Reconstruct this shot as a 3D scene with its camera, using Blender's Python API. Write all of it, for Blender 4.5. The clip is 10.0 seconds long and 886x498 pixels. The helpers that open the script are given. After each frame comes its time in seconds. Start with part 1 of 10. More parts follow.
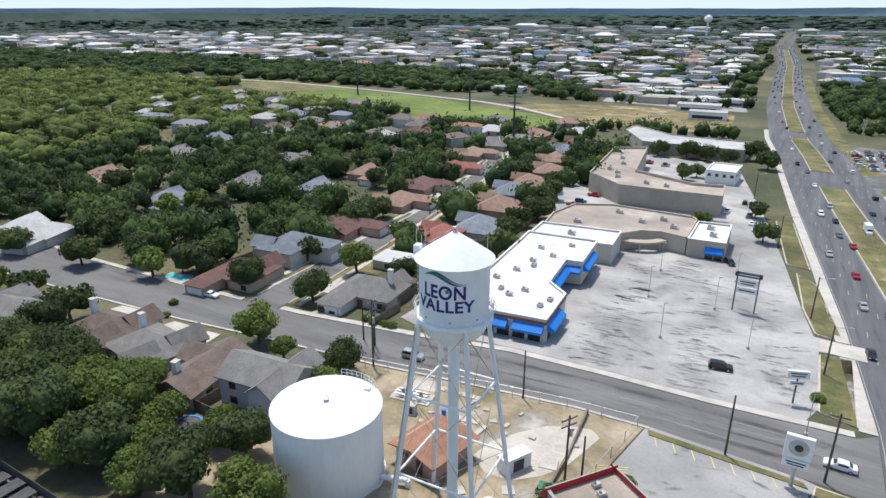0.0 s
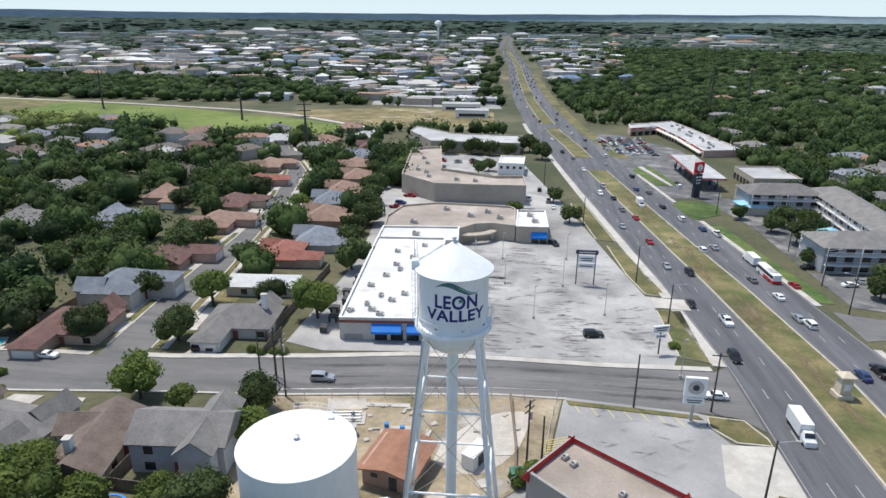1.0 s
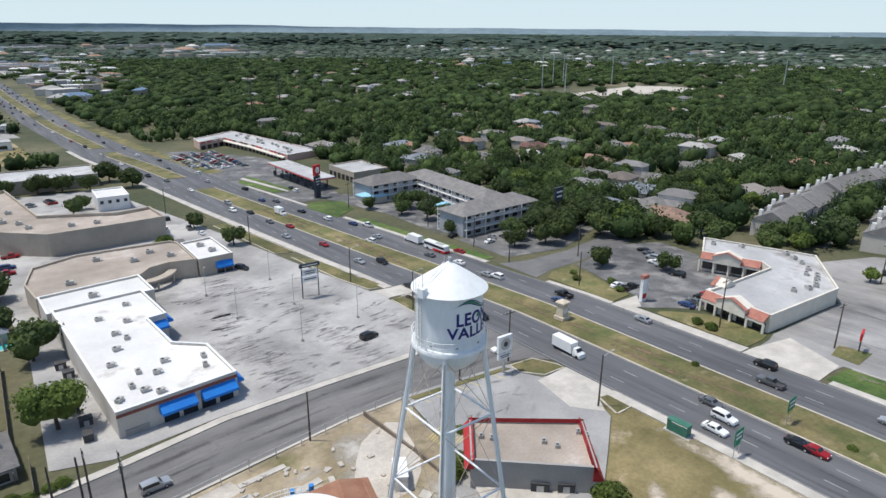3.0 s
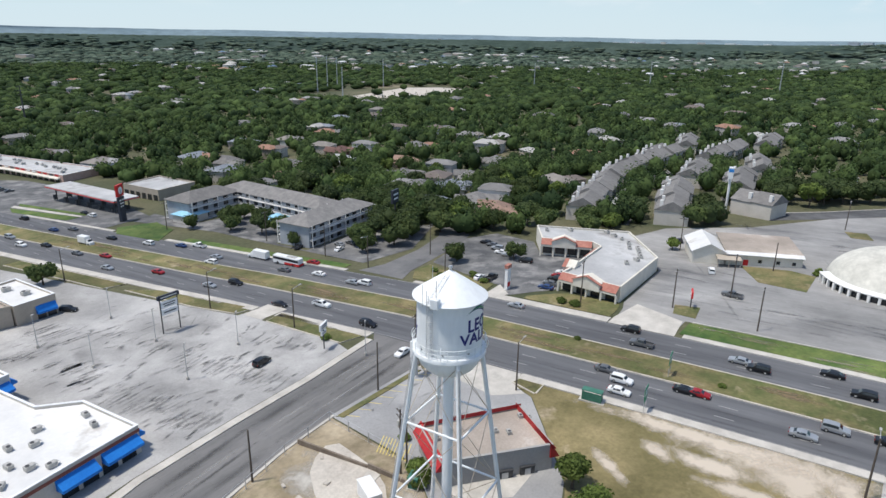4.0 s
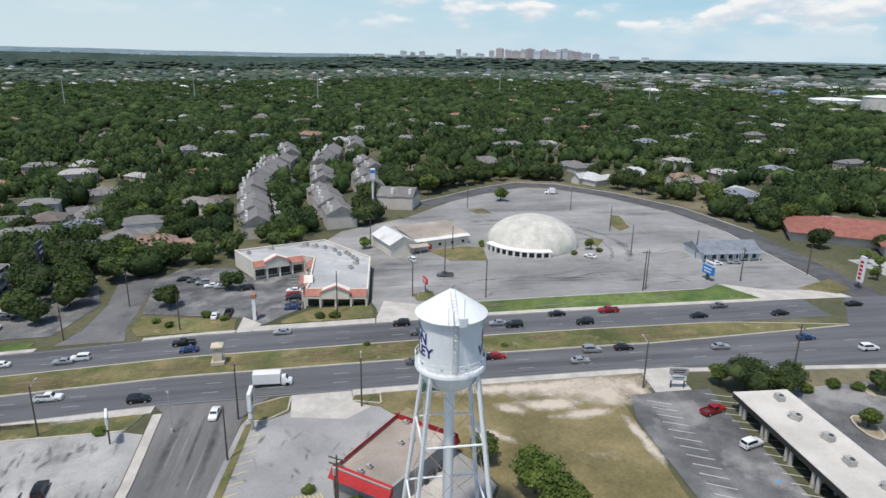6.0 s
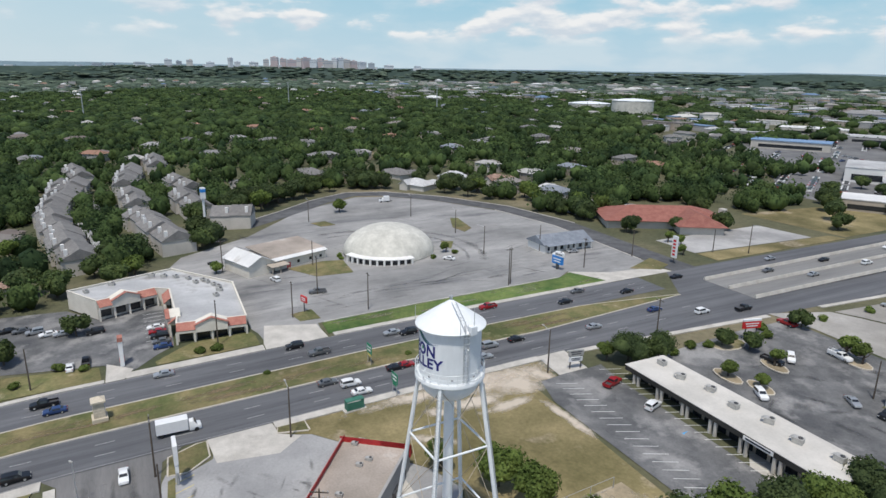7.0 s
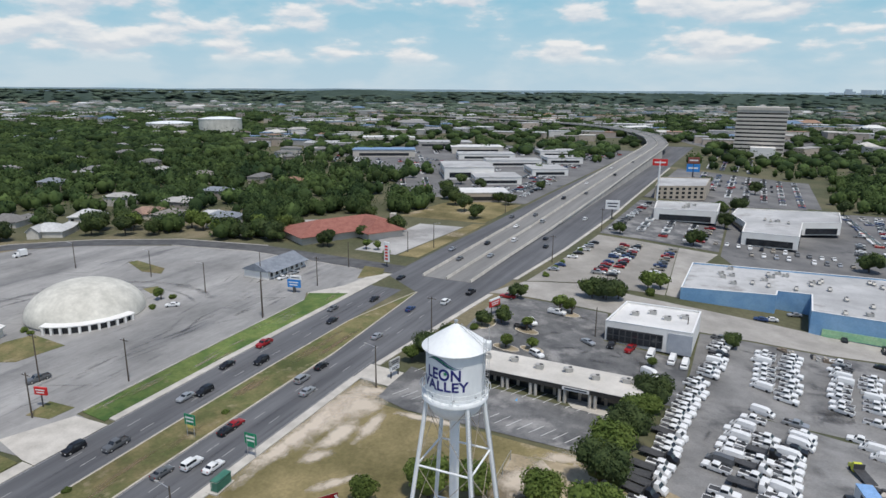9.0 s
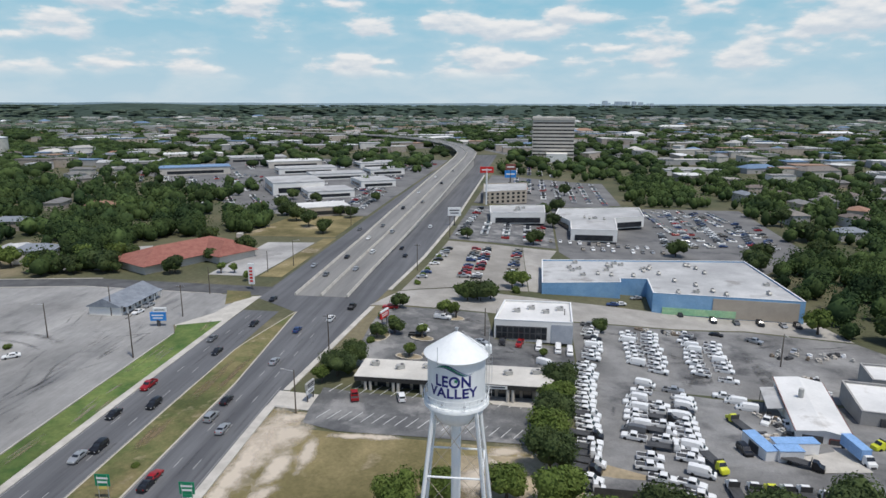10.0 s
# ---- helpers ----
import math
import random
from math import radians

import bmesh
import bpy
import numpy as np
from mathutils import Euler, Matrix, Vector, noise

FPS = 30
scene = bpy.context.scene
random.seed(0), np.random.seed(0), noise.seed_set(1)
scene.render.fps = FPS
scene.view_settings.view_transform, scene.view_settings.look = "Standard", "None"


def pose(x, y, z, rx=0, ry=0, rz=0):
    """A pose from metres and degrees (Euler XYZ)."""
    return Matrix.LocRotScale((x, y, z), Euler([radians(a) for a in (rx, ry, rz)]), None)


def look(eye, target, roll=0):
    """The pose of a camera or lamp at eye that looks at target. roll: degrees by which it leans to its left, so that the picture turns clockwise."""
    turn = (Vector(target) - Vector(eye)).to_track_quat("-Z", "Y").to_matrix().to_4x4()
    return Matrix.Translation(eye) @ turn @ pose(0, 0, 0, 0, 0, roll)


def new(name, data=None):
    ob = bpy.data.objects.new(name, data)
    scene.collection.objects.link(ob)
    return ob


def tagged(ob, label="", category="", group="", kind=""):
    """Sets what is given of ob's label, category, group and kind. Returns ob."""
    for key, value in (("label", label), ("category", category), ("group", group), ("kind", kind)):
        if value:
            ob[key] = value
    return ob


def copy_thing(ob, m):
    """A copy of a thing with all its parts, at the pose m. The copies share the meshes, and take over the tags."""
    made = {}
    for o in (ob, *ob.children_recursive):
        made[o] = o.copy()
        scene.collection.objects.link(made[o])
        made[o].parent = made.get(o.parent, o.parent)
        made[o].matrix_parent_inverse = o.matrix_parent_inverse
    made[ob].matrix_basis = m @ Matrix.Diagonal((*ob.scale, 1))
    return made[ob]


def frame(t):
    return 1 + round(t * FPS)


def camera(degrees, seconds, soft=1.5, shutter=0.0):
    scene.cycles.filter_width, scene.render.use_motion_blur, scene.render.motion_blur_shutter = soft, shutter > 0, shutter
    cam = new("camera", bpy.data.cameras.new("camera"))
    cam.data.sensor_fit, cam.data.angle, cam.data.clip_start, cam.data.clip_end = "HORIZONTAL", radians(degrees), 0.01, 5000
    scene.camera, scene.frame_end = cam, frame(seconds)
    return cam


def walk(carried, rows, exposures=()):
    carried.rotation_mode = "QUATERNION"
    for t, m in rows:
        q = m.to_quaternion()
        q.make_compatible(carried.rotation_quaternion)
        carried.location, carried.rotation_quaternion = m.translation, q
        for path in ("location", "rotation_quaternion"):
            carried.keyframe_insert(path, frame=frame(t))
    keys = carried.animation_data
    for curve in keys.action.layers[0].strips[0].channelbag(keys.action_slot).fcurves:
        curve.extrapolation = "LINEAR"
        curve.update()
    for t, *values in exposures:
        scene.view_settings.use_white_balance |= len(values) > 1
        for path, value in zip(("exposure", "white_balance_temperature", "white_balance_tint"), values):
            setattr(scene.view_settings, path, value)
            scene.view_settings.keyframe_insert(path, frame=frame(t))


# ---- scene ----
K = 1.2          # metres to one unit of the plan in which the place is drawn below
cam = camera(69.3, 10.0)
PATH = [
    (0, (0.788, 1.66, 57.552), (-0.139, 3.293, 56.865), 0.2),
    (0.5, (-9.611, -3.212, 58.001), (-10.207, -1.429, 57.319), 0.3),
    (1, (-20.771, -6.243, 58.483), (-21.006, -4.374, 57.811), 0.5),
    (1.5, (-32.12, -6.929, 58.855), (-31.993, -5.046, 58.193), 0.5),
    (2, (-43.431, -5.334, 59.203), (-42.948, -3.507, 58.55), 0.4),
    (2.5, (-54.0, -1.642, 59.537), (-53.187, 0.068, 58.893), 0.3),
    (4, (-79.649, 19.755, 60.693), (-78.058, 20.794, 60.069), 0.8),
    (4.5, (-85.771, 28.937, 61.228), (-84.019, 29.682, 60.614), 0.9),
    (5, (-89.661, 39.804, 61.363), (-87.8, 40.224, 60.763), 1.0),
    (5.5, (-91.661, 51.144, 61.589), (-89.751, 51.233, 61.002), 1.0),
    (6, (-91.483, 62.549, 61.867), (-89.583, 62.301, 61.294), 1.0),
    (7.5, (-80.881, 93.978, 62.916), (-79.324, 92.837, 62.393), 0.8),
    (8, (-73.977, 103.096, 63.5), (-72.627, 101.711, 62.99), 0.7),
    (8.5, (-65.651, 110.595, 63.895), (-64.54, 109.007, 63.399), 0.6),
    (9, (-56.066, 117.184, 64.232), (-55.227, 115.433, 63.753), 0.4),
    (9.5, (-45.811, 122.059, 64.382), (-45.257, 120.193, 63.922), 0.4),
    (10, (-35.076, 125.194, 64.398), (-34.817, 123.261, 63.958), 0.1),
]
walk(cam, [(t, look(Vector(eye) * K, Vector(target) * K, roll)) for t, eye, target, roll in PATH], exposures=((0, 0.36), (1, 0.28), (2.5, 0.18), (5, 0.1), (7.5, -0.08), (10, -0.12)))

# ---- world, sun, exposure ----
SUN_AZ, SUN_EL = 140.0, 69.0          # degrees from +x towards +y, and above the horizon
world = bpy.data.worlds.new("world")
scene.world = world
world.use_nodes = True
wn, wl = world.node_tree.nodes, world.node_tree.links
sky = wn.new("ShaderNodeTexSky")
sky.sky_type = "NISHITA"
sky.sun_disc = False
sky.sun_elevation = radians(SUN_EL)
sky.sun_rotation = radians(90 - SUN_AZ)
sky.air_density, sky.dust_density, sky.ozone_density = 1.0, 1.0, 1.8
wl.new(sky.outputs[0], wn["Background"].inputs[0])
wn["Background"].inputs[1].default_value = 0.14
sun_data = bpy.data.lights.new("sun", "SUN")
sun_data.energy, sun_data.angle, sun_data.color = 3.35, radians(4.0), (1.0, 0.955, 0.875)
sun = new("sun", sun_data)
_d = Vector((math.cos(radians(SUN_AZ)) * math.cos(radians(SUN_EL)), math.sin(radians(SUN_AZ)) * math.cos(radians(SUN_EL)), math.sin(radians(SUN_EL))))
sun.matrix_world = look(_d * 300, (0, 0, 0))


# ---- terrain ----
HY = [(-5000, 0), (-1500, 4), (-600, 6), (-250, 5.8), (-46, 4.4), (15, 3.3), (40, 2.6), (82, 1.0), (100, .3), (137, -1.2), (170, -2.4),
      (300, -5.5), (450, -8), (700, -10), (1200, -8), (2500, 0), (5000, 0)]
HYX, HYZ = [a for a, b in HY], [b for a, b in HY]


def h(x, y):
    """The ground's height."""
    w = np.clip((20 - np.asarray(y)) / 40, 0, 1) * np.clip((np.asarray(y) + 900) / 400, 0, 1)
    return np.interp(y, HYX, HYZ) - w * np.clip(0.075 * (-5 - np.asarray(x)), 0, 6)


RX = [(-5000, 0), (100, 0), (144, -3.5), (183, -8), (240, -15), (298, -21.5), (357, -28), (406, -35), (575, -49), (850, -62), (1040, -69), (1270, -84), (1500, -99), (1900, -120), (5000, -170)]


def bend(y):
    """How far the highway has swung west at y."""
    return np.interp(y, [a for a, b in RX], [b for a, b in RX])


# ---- mesh tools ----
class Mesh:
    def __init__(self):
        self.v, self.f = [], []

    def add(self, verts, faces):
        n = len(self.v)
        self.v += [tuple(p) for p in verts]
        self.f += [tuple(i + n for i in q) for q in faces]
        return self

    def box(self, cx, cy, cz, sx, sy, sz, rz=0.0, bev=0.0):
        """A box, cz its middle; bev chamfers the upright and top edges."""
        a, b, c = sx / 2, sy / 2, sz / 2
        k, s = math.cos(radians(rz)), math.sin(radians(rz))
        if bev <= 0:
            loops = [[(-a, -b), (a, -b), (a, b), (-a, b)]] * 2
            zs = [-c, c]
        else:
            def ring(t):
                p, q = a - t, b - t
                e = min(bev, p, q)
                return [(-p + e, -q), (p - e, -q), (p, -q + e), (p, q - e), (p - e, q), (-p + e, q), (-p, q - e), (-p, -q + e)]
            loops, zs = [ring(0), ring(0), ring(bev)], [-c, c - bev, c]
        n = len(loops[0])
        vs = [(cx + x * k - y * s, cy + x * s + y * k, cz + z) for lp, z in zip(loops, zs) for x, y in lp]
        fs = [tuple(reversed(range(n))), tuple(range((len(zs) - 1) * n, len(zs) * n))]
        for j in range(len(zs) - 1):
            fs += [(j * n + i, j * n + (i + 1) % n, (j + 1) * n + (i + 1) % n, (j + 1) * n + i) for i in range(n)]
        return self.add(vs, fs)

    def prism(self, poly, z0, z1, cap=True):
        n = len(poly)
        if sum(poly[i - 1][0] * poly[i][1] - poly[i][0] * poly[i - 1][1] for i in range(n)) < 0:
            poly = poly[::-1]
        vs = [(x, y, z0) for x, y in poly] + [(x, y, z1) for x, y in poly]
        fs = [(i, (i + 1) % n, n + (i + 1) % n, n + i) for i in range(n)]
        if cap:
            fs += [tuple(range(n, 2 * n)), tuple(reversed(range(n)))]
        return self.add(vs, fs)

    def ringwall(self, poly, z0, z1, thick):
        """A wall of that thickness inside a polygon's outline."""
        n = len(poly)
        if sum(poly[i - 1][0] * poly[i][1] - poly[i][0] * poly[i - 1][1] for i in range(n)) < 0:
            poly = poly[::-1]
        inner = inset(poly, thick)
        vs = [(x, y, z) for p in (poly, inner) for z in (z0, z1) for x, y in p]
        fs = []
        for i in range(n):
            j = (i + 1) % n
            fs += [(i, j, n + j, n + i), (2 * n + j, 2 * n + i, 3 * n + i, 3 * n + j), (n + i, n + j, 3 * n + j, 3 * n + i), (j, i, 2 * n + i, 2 * n + j)]
        return self.add(vs, fs)

    def tube(self, p0, p1, r0, r1=None, n=8):
        r1 = r0 if r1 is None else r1
        p0, p1 = Vector(p0), Vector(p1)
        q = (p1 - p0).to_track_quat("Z", "Y")
        vs = []
        for p, r in ((p0, r0), (p1, r1)):
            vs += [p + q @ Vector((r * math.cos(2 * math.pi * i / n), r * math.sin(2 * math.pi * i / n), 0)) for i in range(n)]
        fs = [(i, (i + 1) % n, n + (i + 1) % n, n + i) for i in range(n)] + [tuple(reversed(range(n))), tuple(range(n, 2 * n))]
        return self.add(vs, fs)

    def lathe(self, prof, n=32, cx=0.0, cy=0.0):
        vs = [(cx + r * math.cos(2 * math.pi * i / n), cy + r * math.sin(2 * math.pi * i / n), z) for r, z in prof for i in range(n)]
        fs = []
        for j in range(len(prof) - 1):
            fs += [(j * n + i, j * n + (i + 1) % n, (j + 1) * n + (i + 1) % n, (j + 1) * n + i) for i in range(n)]
        return self.add(vs, fs)

    def quad(self, *p):
        return self.add(p, [tuple(range(len(p)))])

    def slab(self, a, b, c, d, t):
        """A board: four corners of its top and its thickness, along its normal."""
        a, b, c, d = map(Vector, (a, b, c, d))
        nn = (b - a).cross(d - a).normalized() * t
        return self.add([a, b, c, d, a - nn, b - nn, c - nn, d - nn], [(0, 1, 2, 3), (7, 6, 5, 4), (0, 4, 5, 1), (1, 5, 6, 2), (2, 6, 7, 3), (3, 7, 4, 0)])


def inset(poly, t):
    """A counter-clockwise polygon moved in by t."""
    out, n = [], len(poly)
    for i in range(n):
        p, q, r = Vector(poly[i - 1]), Vector(poly[i]), Vector(poly[(i + 1) % n])
        d1, d2 = (q - p).normalized(), (r - q).normalized()
        n1, n2 = Vector((-d1.y, d1.x)), Vector((-d2.y, d2.x))
        b = (n1 + n2)
        b = b / max(0.3, b.length_squared / 2)
        out.append((q.x + b.x * t, q.y + b.y * t))
    return out


def part(name, mb, material, parent=None, label="", smooth=False):
    """Links a mesh as one object under a thing or a part."""
    me = mb
    if isinstance(mb, Mesh):
        me = bpy.data.meshes.new(name)
        me.from_pydata(mb.v, [], mb.f)
        if material:
            me.materials.append(material)
        if smooth:
            me.polygons.foreach_set("use_smooth", [True] * len(me.polygons))
            me.set_sharp_from_angle(angle=radians(40))
    ob = new(name, me)
    ob.parent = parent
    if label:
        ob["label"] = label
    return ob


def thing(name, x, y, rz, label, category, group="", kind="", z=None):
    ob = new(name)
    ob.empty_display_size = 0.5
    ob.matrix_basis = pose(x, y, float(h(x, y)) if z is None else z, 0, 0, rz)
    return tagged(ob, label, category, group, kind)


def low(x, y, rz, hx, hy):
    """The lowest ground under a footprint."""
    k, s = math.cos(radians(rz)), math.sin(radians(rz))
    return min(float(h(x + a * k - b * s, y + a * s + b * k)) for a in (-hx, hx) for b in (-hy, hy))


def sheet(name, poly, up, material, depth=0.0, label="", category="", kind="structure", step=9.0):
    """A surface laid over the terrain; depth gives it upright edges."""
    bm = bmesh.new()
    f = bm.faces.new([bm.verts.new((x, y, 0)) for x, y in poly])
    if f.normal.z < 0 or sum(poly[i - 1][0] * poly[i][1] - poly[i][0] * poly[i - 1][1] for i in range(len(poly))) < 0:
        f.normal_flip()
    xs, ys = [p[0] for p in poly], [p[1] for p in poly]
    st = max(step, (max(ys) - min(ys)) / 60)
    for k in range(int(min(ys) // st) + 1, int(max(ys) // st) + 1):
        bmesh.ops.bisect_plane(bm, geom=bm.verts[:] + bm.edges[:] + bm.faces[:], plane_co=(0, k * st, 0), plane_no=(0, 1, 0))
    if min(xs) < -5 and min(ys) < 20:
        for k in range(int(min(xs) // 16) + 1, int(max(xs) // 16) + 1):
            bmesh.ops.bisect_plane(bm, geom=bm.verts[:] + bm.edges[:] + bm.faces[:], plane_co=(k * 16, 0, 0), plane_no=(1, 0, 0))
    if depth:
        rim = [e for e in bm.edges if e.is_boundary]
        made = bmesh.ops.extrude_edge_only(bm, edges=rim)
        for g in made["geom"]:
            if isinstance(g, bmesh.types.BMVert):
                g.co.z = -depth
    for v in bm.verts:
        v.co.z += float(h(v.co.x, v.co.y)) + up
    me = bpy.data.meshes.new(name)
    bm.to_mesh(me)
    bm.free()
    me.materials.append(material)
    return tagged(new(name, me), label, category, "", kind)


def ribbon(name, ys, xa, xb, up, material, depth=0.0, label="", category="", sway=bend):
    """A strip that runs along the highway between two offsets."""
    mb = Mesh()
    n = 2 if not depth else 4
    for y in ys:
        a = (xa(y) if callable(xa) else xa) + float(sway(y))
        b = (xb(y) if callable(xb) else xb) + float(sway(y))
        za, zb = float(h(a, y)) + up, float(h(b, y)) + up
        mb.v += [(a, y, za), (b, y, zb)] if n == 2 else [(a, y, za - depth), (a, y, za), (b, y, zb), (b, y, zb - depth)]
    for i in range(len(ys) - 1):
        for j in range(n - 1):
            mb.f.append((i * n + j, i * n + j + 1, (i + 1) * n + j + 1, (i + 1) * n + j))
    if depth:
        mb.f += [(3, 2, 1, 0), tuple((len(ys) - 1) * n + j for j in range(4))]
    return tagged(part(name, mb, material), label, category, "", "structure")


def steps(a, b, s):
    n = max(1, int(round(abs(b - a) / s)))
    return [a + (b - a) * i / n for i in range(n + 1)]


# ---- materials ----
def mat(name, c1, c2=None, rough=0.8, scale=0.25, fine=3.0, fine_amt=0.25, bump=0.0, metallic=0.0, rnd=0.0, spec=0.3, spots=None, spot_scale=0.12, spot_cut=0.6, stretch=(1, 1, 1), island=0.0, cracks=0.0, patches=0.0):
    m = bpy.data.materials.new(name)
    m.use_nodes = True
    n, l = m.node_tree.nodes, m.node_tree.links
    bsdf = n["Principled BSDF"]
    bsdf.inputs["Roughness"].default_value = rough
    bsdf.inputs["Metallic"].default_value = metallic
    bsdf.inputs["Specular IOR Level"].default_value = spec
    co = n.new("ShaderNodeTexCoord")
    mp = n.new("ShaderNodeMapping")
    mp.inputs["Scale"].default_value = stretch
    l.new(co.outputs["Object"], mp.inputs["Vector"])

    def noise_at(sc, detail=4.0):
        t = n.new("ShaderNodeTexNoise")
        t.inputs["Scale"].default_value = sc
        t.inputs["Detail"].default_value = detail
        t.inputs["Roughness"].default_value = 0.6
        l.new(mp.outputs[0], t.inputs["Vector"])
        return t.outputs["Fac"]

    def ramp(fac, a, b, lo=0.35, hi=0.65):
        r = n.new("ShaderNodeValToRGB")
        r.color_ramp.elements[0].position, r.color_ramp.elements[1].position = lo, hi
        r.color_ramp.elements[0].color, r.color_ramp.elements[1].color = (*a, 1), (*b, 1)
        l.new(fac, r.inputs[0])
        return r.outputs[0]

    def mult(colour, value, lo, hi):
        mr = n.new("ShaderNodeMapRange")
        mr.inputs["To Min"].default_value, mr.inputs["To Max"].default_value = lo, hi
        l.new(value, mr.inputs["Value"])
        mx = n.new("ShaderNodeMix")
        mx.data_type, mx.blend_type = "RGBA", "MULTIPLY"
        mx.inputs["Factor"].default_value = 1.0
        l.new(colour, mx.inputs["A"])
        l.new(mr.outputs[0], mx.inputs["B"])
        return mx.outputs["Result"]

    c2 = c2 or tuple(min(1, v * 1.15) for v in c1)
    col = ramp(noise_at(scale), c1, c2)
    if spots:
        mx = n.new("ShaderNodeMix")
        mx.data_type = "RGBA"
        l.new(ramp(noise_at(spot_scale, 6.0), (0, 0, 0), (1, 1, 1), spot_cut, spot_cut + 0.12), mx.inputs["Factor"])
        l.new(col, mx.inputs["A"])
        mx.inputs["B"].default_value = (*spots, 1)
        col = mx.outputs["Result"]
    fn = noise_at(fine, 5.0)
    if fine_amt:
        col = mult(col, fn, 1 - fine_amt * 1.6, 1 + fine_amt * 1.6)
    if cracks:                                   # thin wandering seams
        wob = n.new("ShaderNodeTexNoise")
        wob.inputs["Scale"].default_value = 0.5
        l.new(co.outputs["Object"], wob.inputs["Vector"])
        va = n.new("ShaderNodeVectorMath")
        va.operation = "MULTIPLY_ADD"
        l.new(wob.outputs["Color"], va.inputs[0])
        va.inputs[1].default_value = (4, 4, 4)
        l.new(co.outputs["Object"], va.inputs[2])
        vo = n.new("ShaderNodeTexVoronoi")
        vo.feature = "DISTANCE_TO_EDGE"
        vo.inputs["Scale"].default_value = 0.11
        l.new(va.outputs[0], vo.inputs["Vector"])
        cr = n.new("ShaderNodeMapRange")
        cr.inputs["From Max"].default_value = 0.009
        cr.inputs["To Min"].default_value, cr.inputs["To Max"].default_value = 1 - cracks, 1.0
        l.new(vo.outputs["Distance"], cr.inputs["Value"])
        col = mult(col, cr.outputs[0], 0, 1)
    if patches:                                  # broad stained and bleached areas
        big = n.new("ShaderNodeTexNoise")
        big.inputs["Scale"].default_value, big.inputs["Detail"].default_value, big.inputs["Roughness"].default_value = 0.03, 9.0, 0.68
        l.new(co.outputs["Object"], big.inputs["Vector"])
        pr = n.new("ShaderNodeMapRange")
        pr.inputs["From Min"].default_value, pr.inputs["From Max"].default_value = 0.32, 0.68
        l.new(big.outputs["Fac"], pr.inputs["Value"])
        col = mult(col, pr.outputs[0], 1 - patches, 1 + patches)
    if rnd:
        oi = n.new("ShaderNodeObjectInfo")
        col = mult(col, oi.outputs["Random"], 1 - rnd, 1 + rnd)
    if island:
        ge = n.new("ShaderNodeNewGeometry")
        col = mult(col, ge.outputs["Random Per Island"], 1 - island, 1 + island)
    l.new(col, bsdf.inputs["Base Color"])
    if bump:
        b = n.new("ShaderNodeBump")
        b.inputs["Strength"].default_value = bump
        b.inputs["Distance"].default_value = 0.05
        l.new(fn, b.inputs["Height"])
        l.new(b.outputs[0], bsdf.inputs["Normal"])
    return m


def leafy(m, share=0.35):
    """Lets light through the leaves of a foliage material."""
    n, l = m.node_tree.nodes, m.node_tree.links
    bsdf = n["Principled BSDF"]
    tr, mx = n.new("ShaderNodeBsdfTranslucent"), n.new("ShaderNodeMixShader")
    l.new(bsdf.inputs["Base Color"].links[0].from_socket, tr.inputs["Color"])
    mx.inputs[0].default_value = share
    l.new(bsdf.outputs[0], mx.inputs[1])
    l.new(tr.outputs[0], mx.inputs[2])
    l.new(mx.outputs[0], n["Material Output"].inputs["Surface"])
    return m


def island_mat(name, colours, rough=0.9):
    """A colour of its own for every loose piece of a joined mesh."""
    m = bpy.data.materials.new(name)
    m.use_nodes = True
    n, l = m.node_tree.nodes, m.node_tree.links
    ge, rp, tc, nz, mr, mx = (n.new("ShaderNode" + k) for k in ("NewGeometry", "ValToRGB", "TexCoord", "TexNoise", "MapRange", "Mix"))
    rp.color_ramp.interpolation = "CONSTANT"
    el = rp.color_ramp.elements
    while len(el) < len(colours):
        el.new(1.0)
    for i, c in enumerate(colours):
        el[i].position, el[i].color = i / len(colours), (*c, 1)
    l.new(ge.outputs["Random Per Island"], rp.inputs[0])
    nz.inputs["Scale"].default_value, nz.inputs["Detail"].default_value = 0.35, 4.0
    l.new(tc.outputs["Object"], nz.inputs["Vector"])
    mr.inputs["To Min"].default_value, mr.inputs["To Max"].default_value = 0.7, 1.3
    l.new(nz.outputs["Fac"], mr.inputs["Value"])
    mx.data_type, mx.blend_type = "RGBA", "MULTIPLY"
    mx.inputs["Factor"].default_value = 1.0
    l.new(rp.outputs[0], mx.inputs["A"])
    l.new(mr.outputs[0], mx.inputs["B"])
    l.new(mx.outputs["Result"], n["Principled BSDF"].inputs["Base Color"])
    n["Principled BSDF"].inputs["Roughness"].default_value = rough
    return m


M_GROUND = mat("ground_grass", (0.06, 0.07, 0.035), (0.13, 0.12, 0.07), 0.95, 0.02, 0.7, 0.3, 0.3, spots=(0.24, 0.2, 0.13), spot_scale=0.008, spot_cut=0.58)
M_LAWN = mat("lawn", (0.085, 0.1, 0.035), (0.2, 0.165, 0.08), 0.95, 0.14, 1.5, 0.3, 0.3, spots=(0.3, 0.25, 0.16), spot_scale=0.22, spot_cut=0.6, patches=0.4)
M_GREEN = mat("green_grass", (0.05, 0.1, 0.024), (0.13, 0.165, 0.05), 0.95, 0.16, 1.2, 0.3, 0.3, spots=(0.2, 0.17, 0.1), spot_scale=0.3, spot_cut=0.64, patches=0.35)
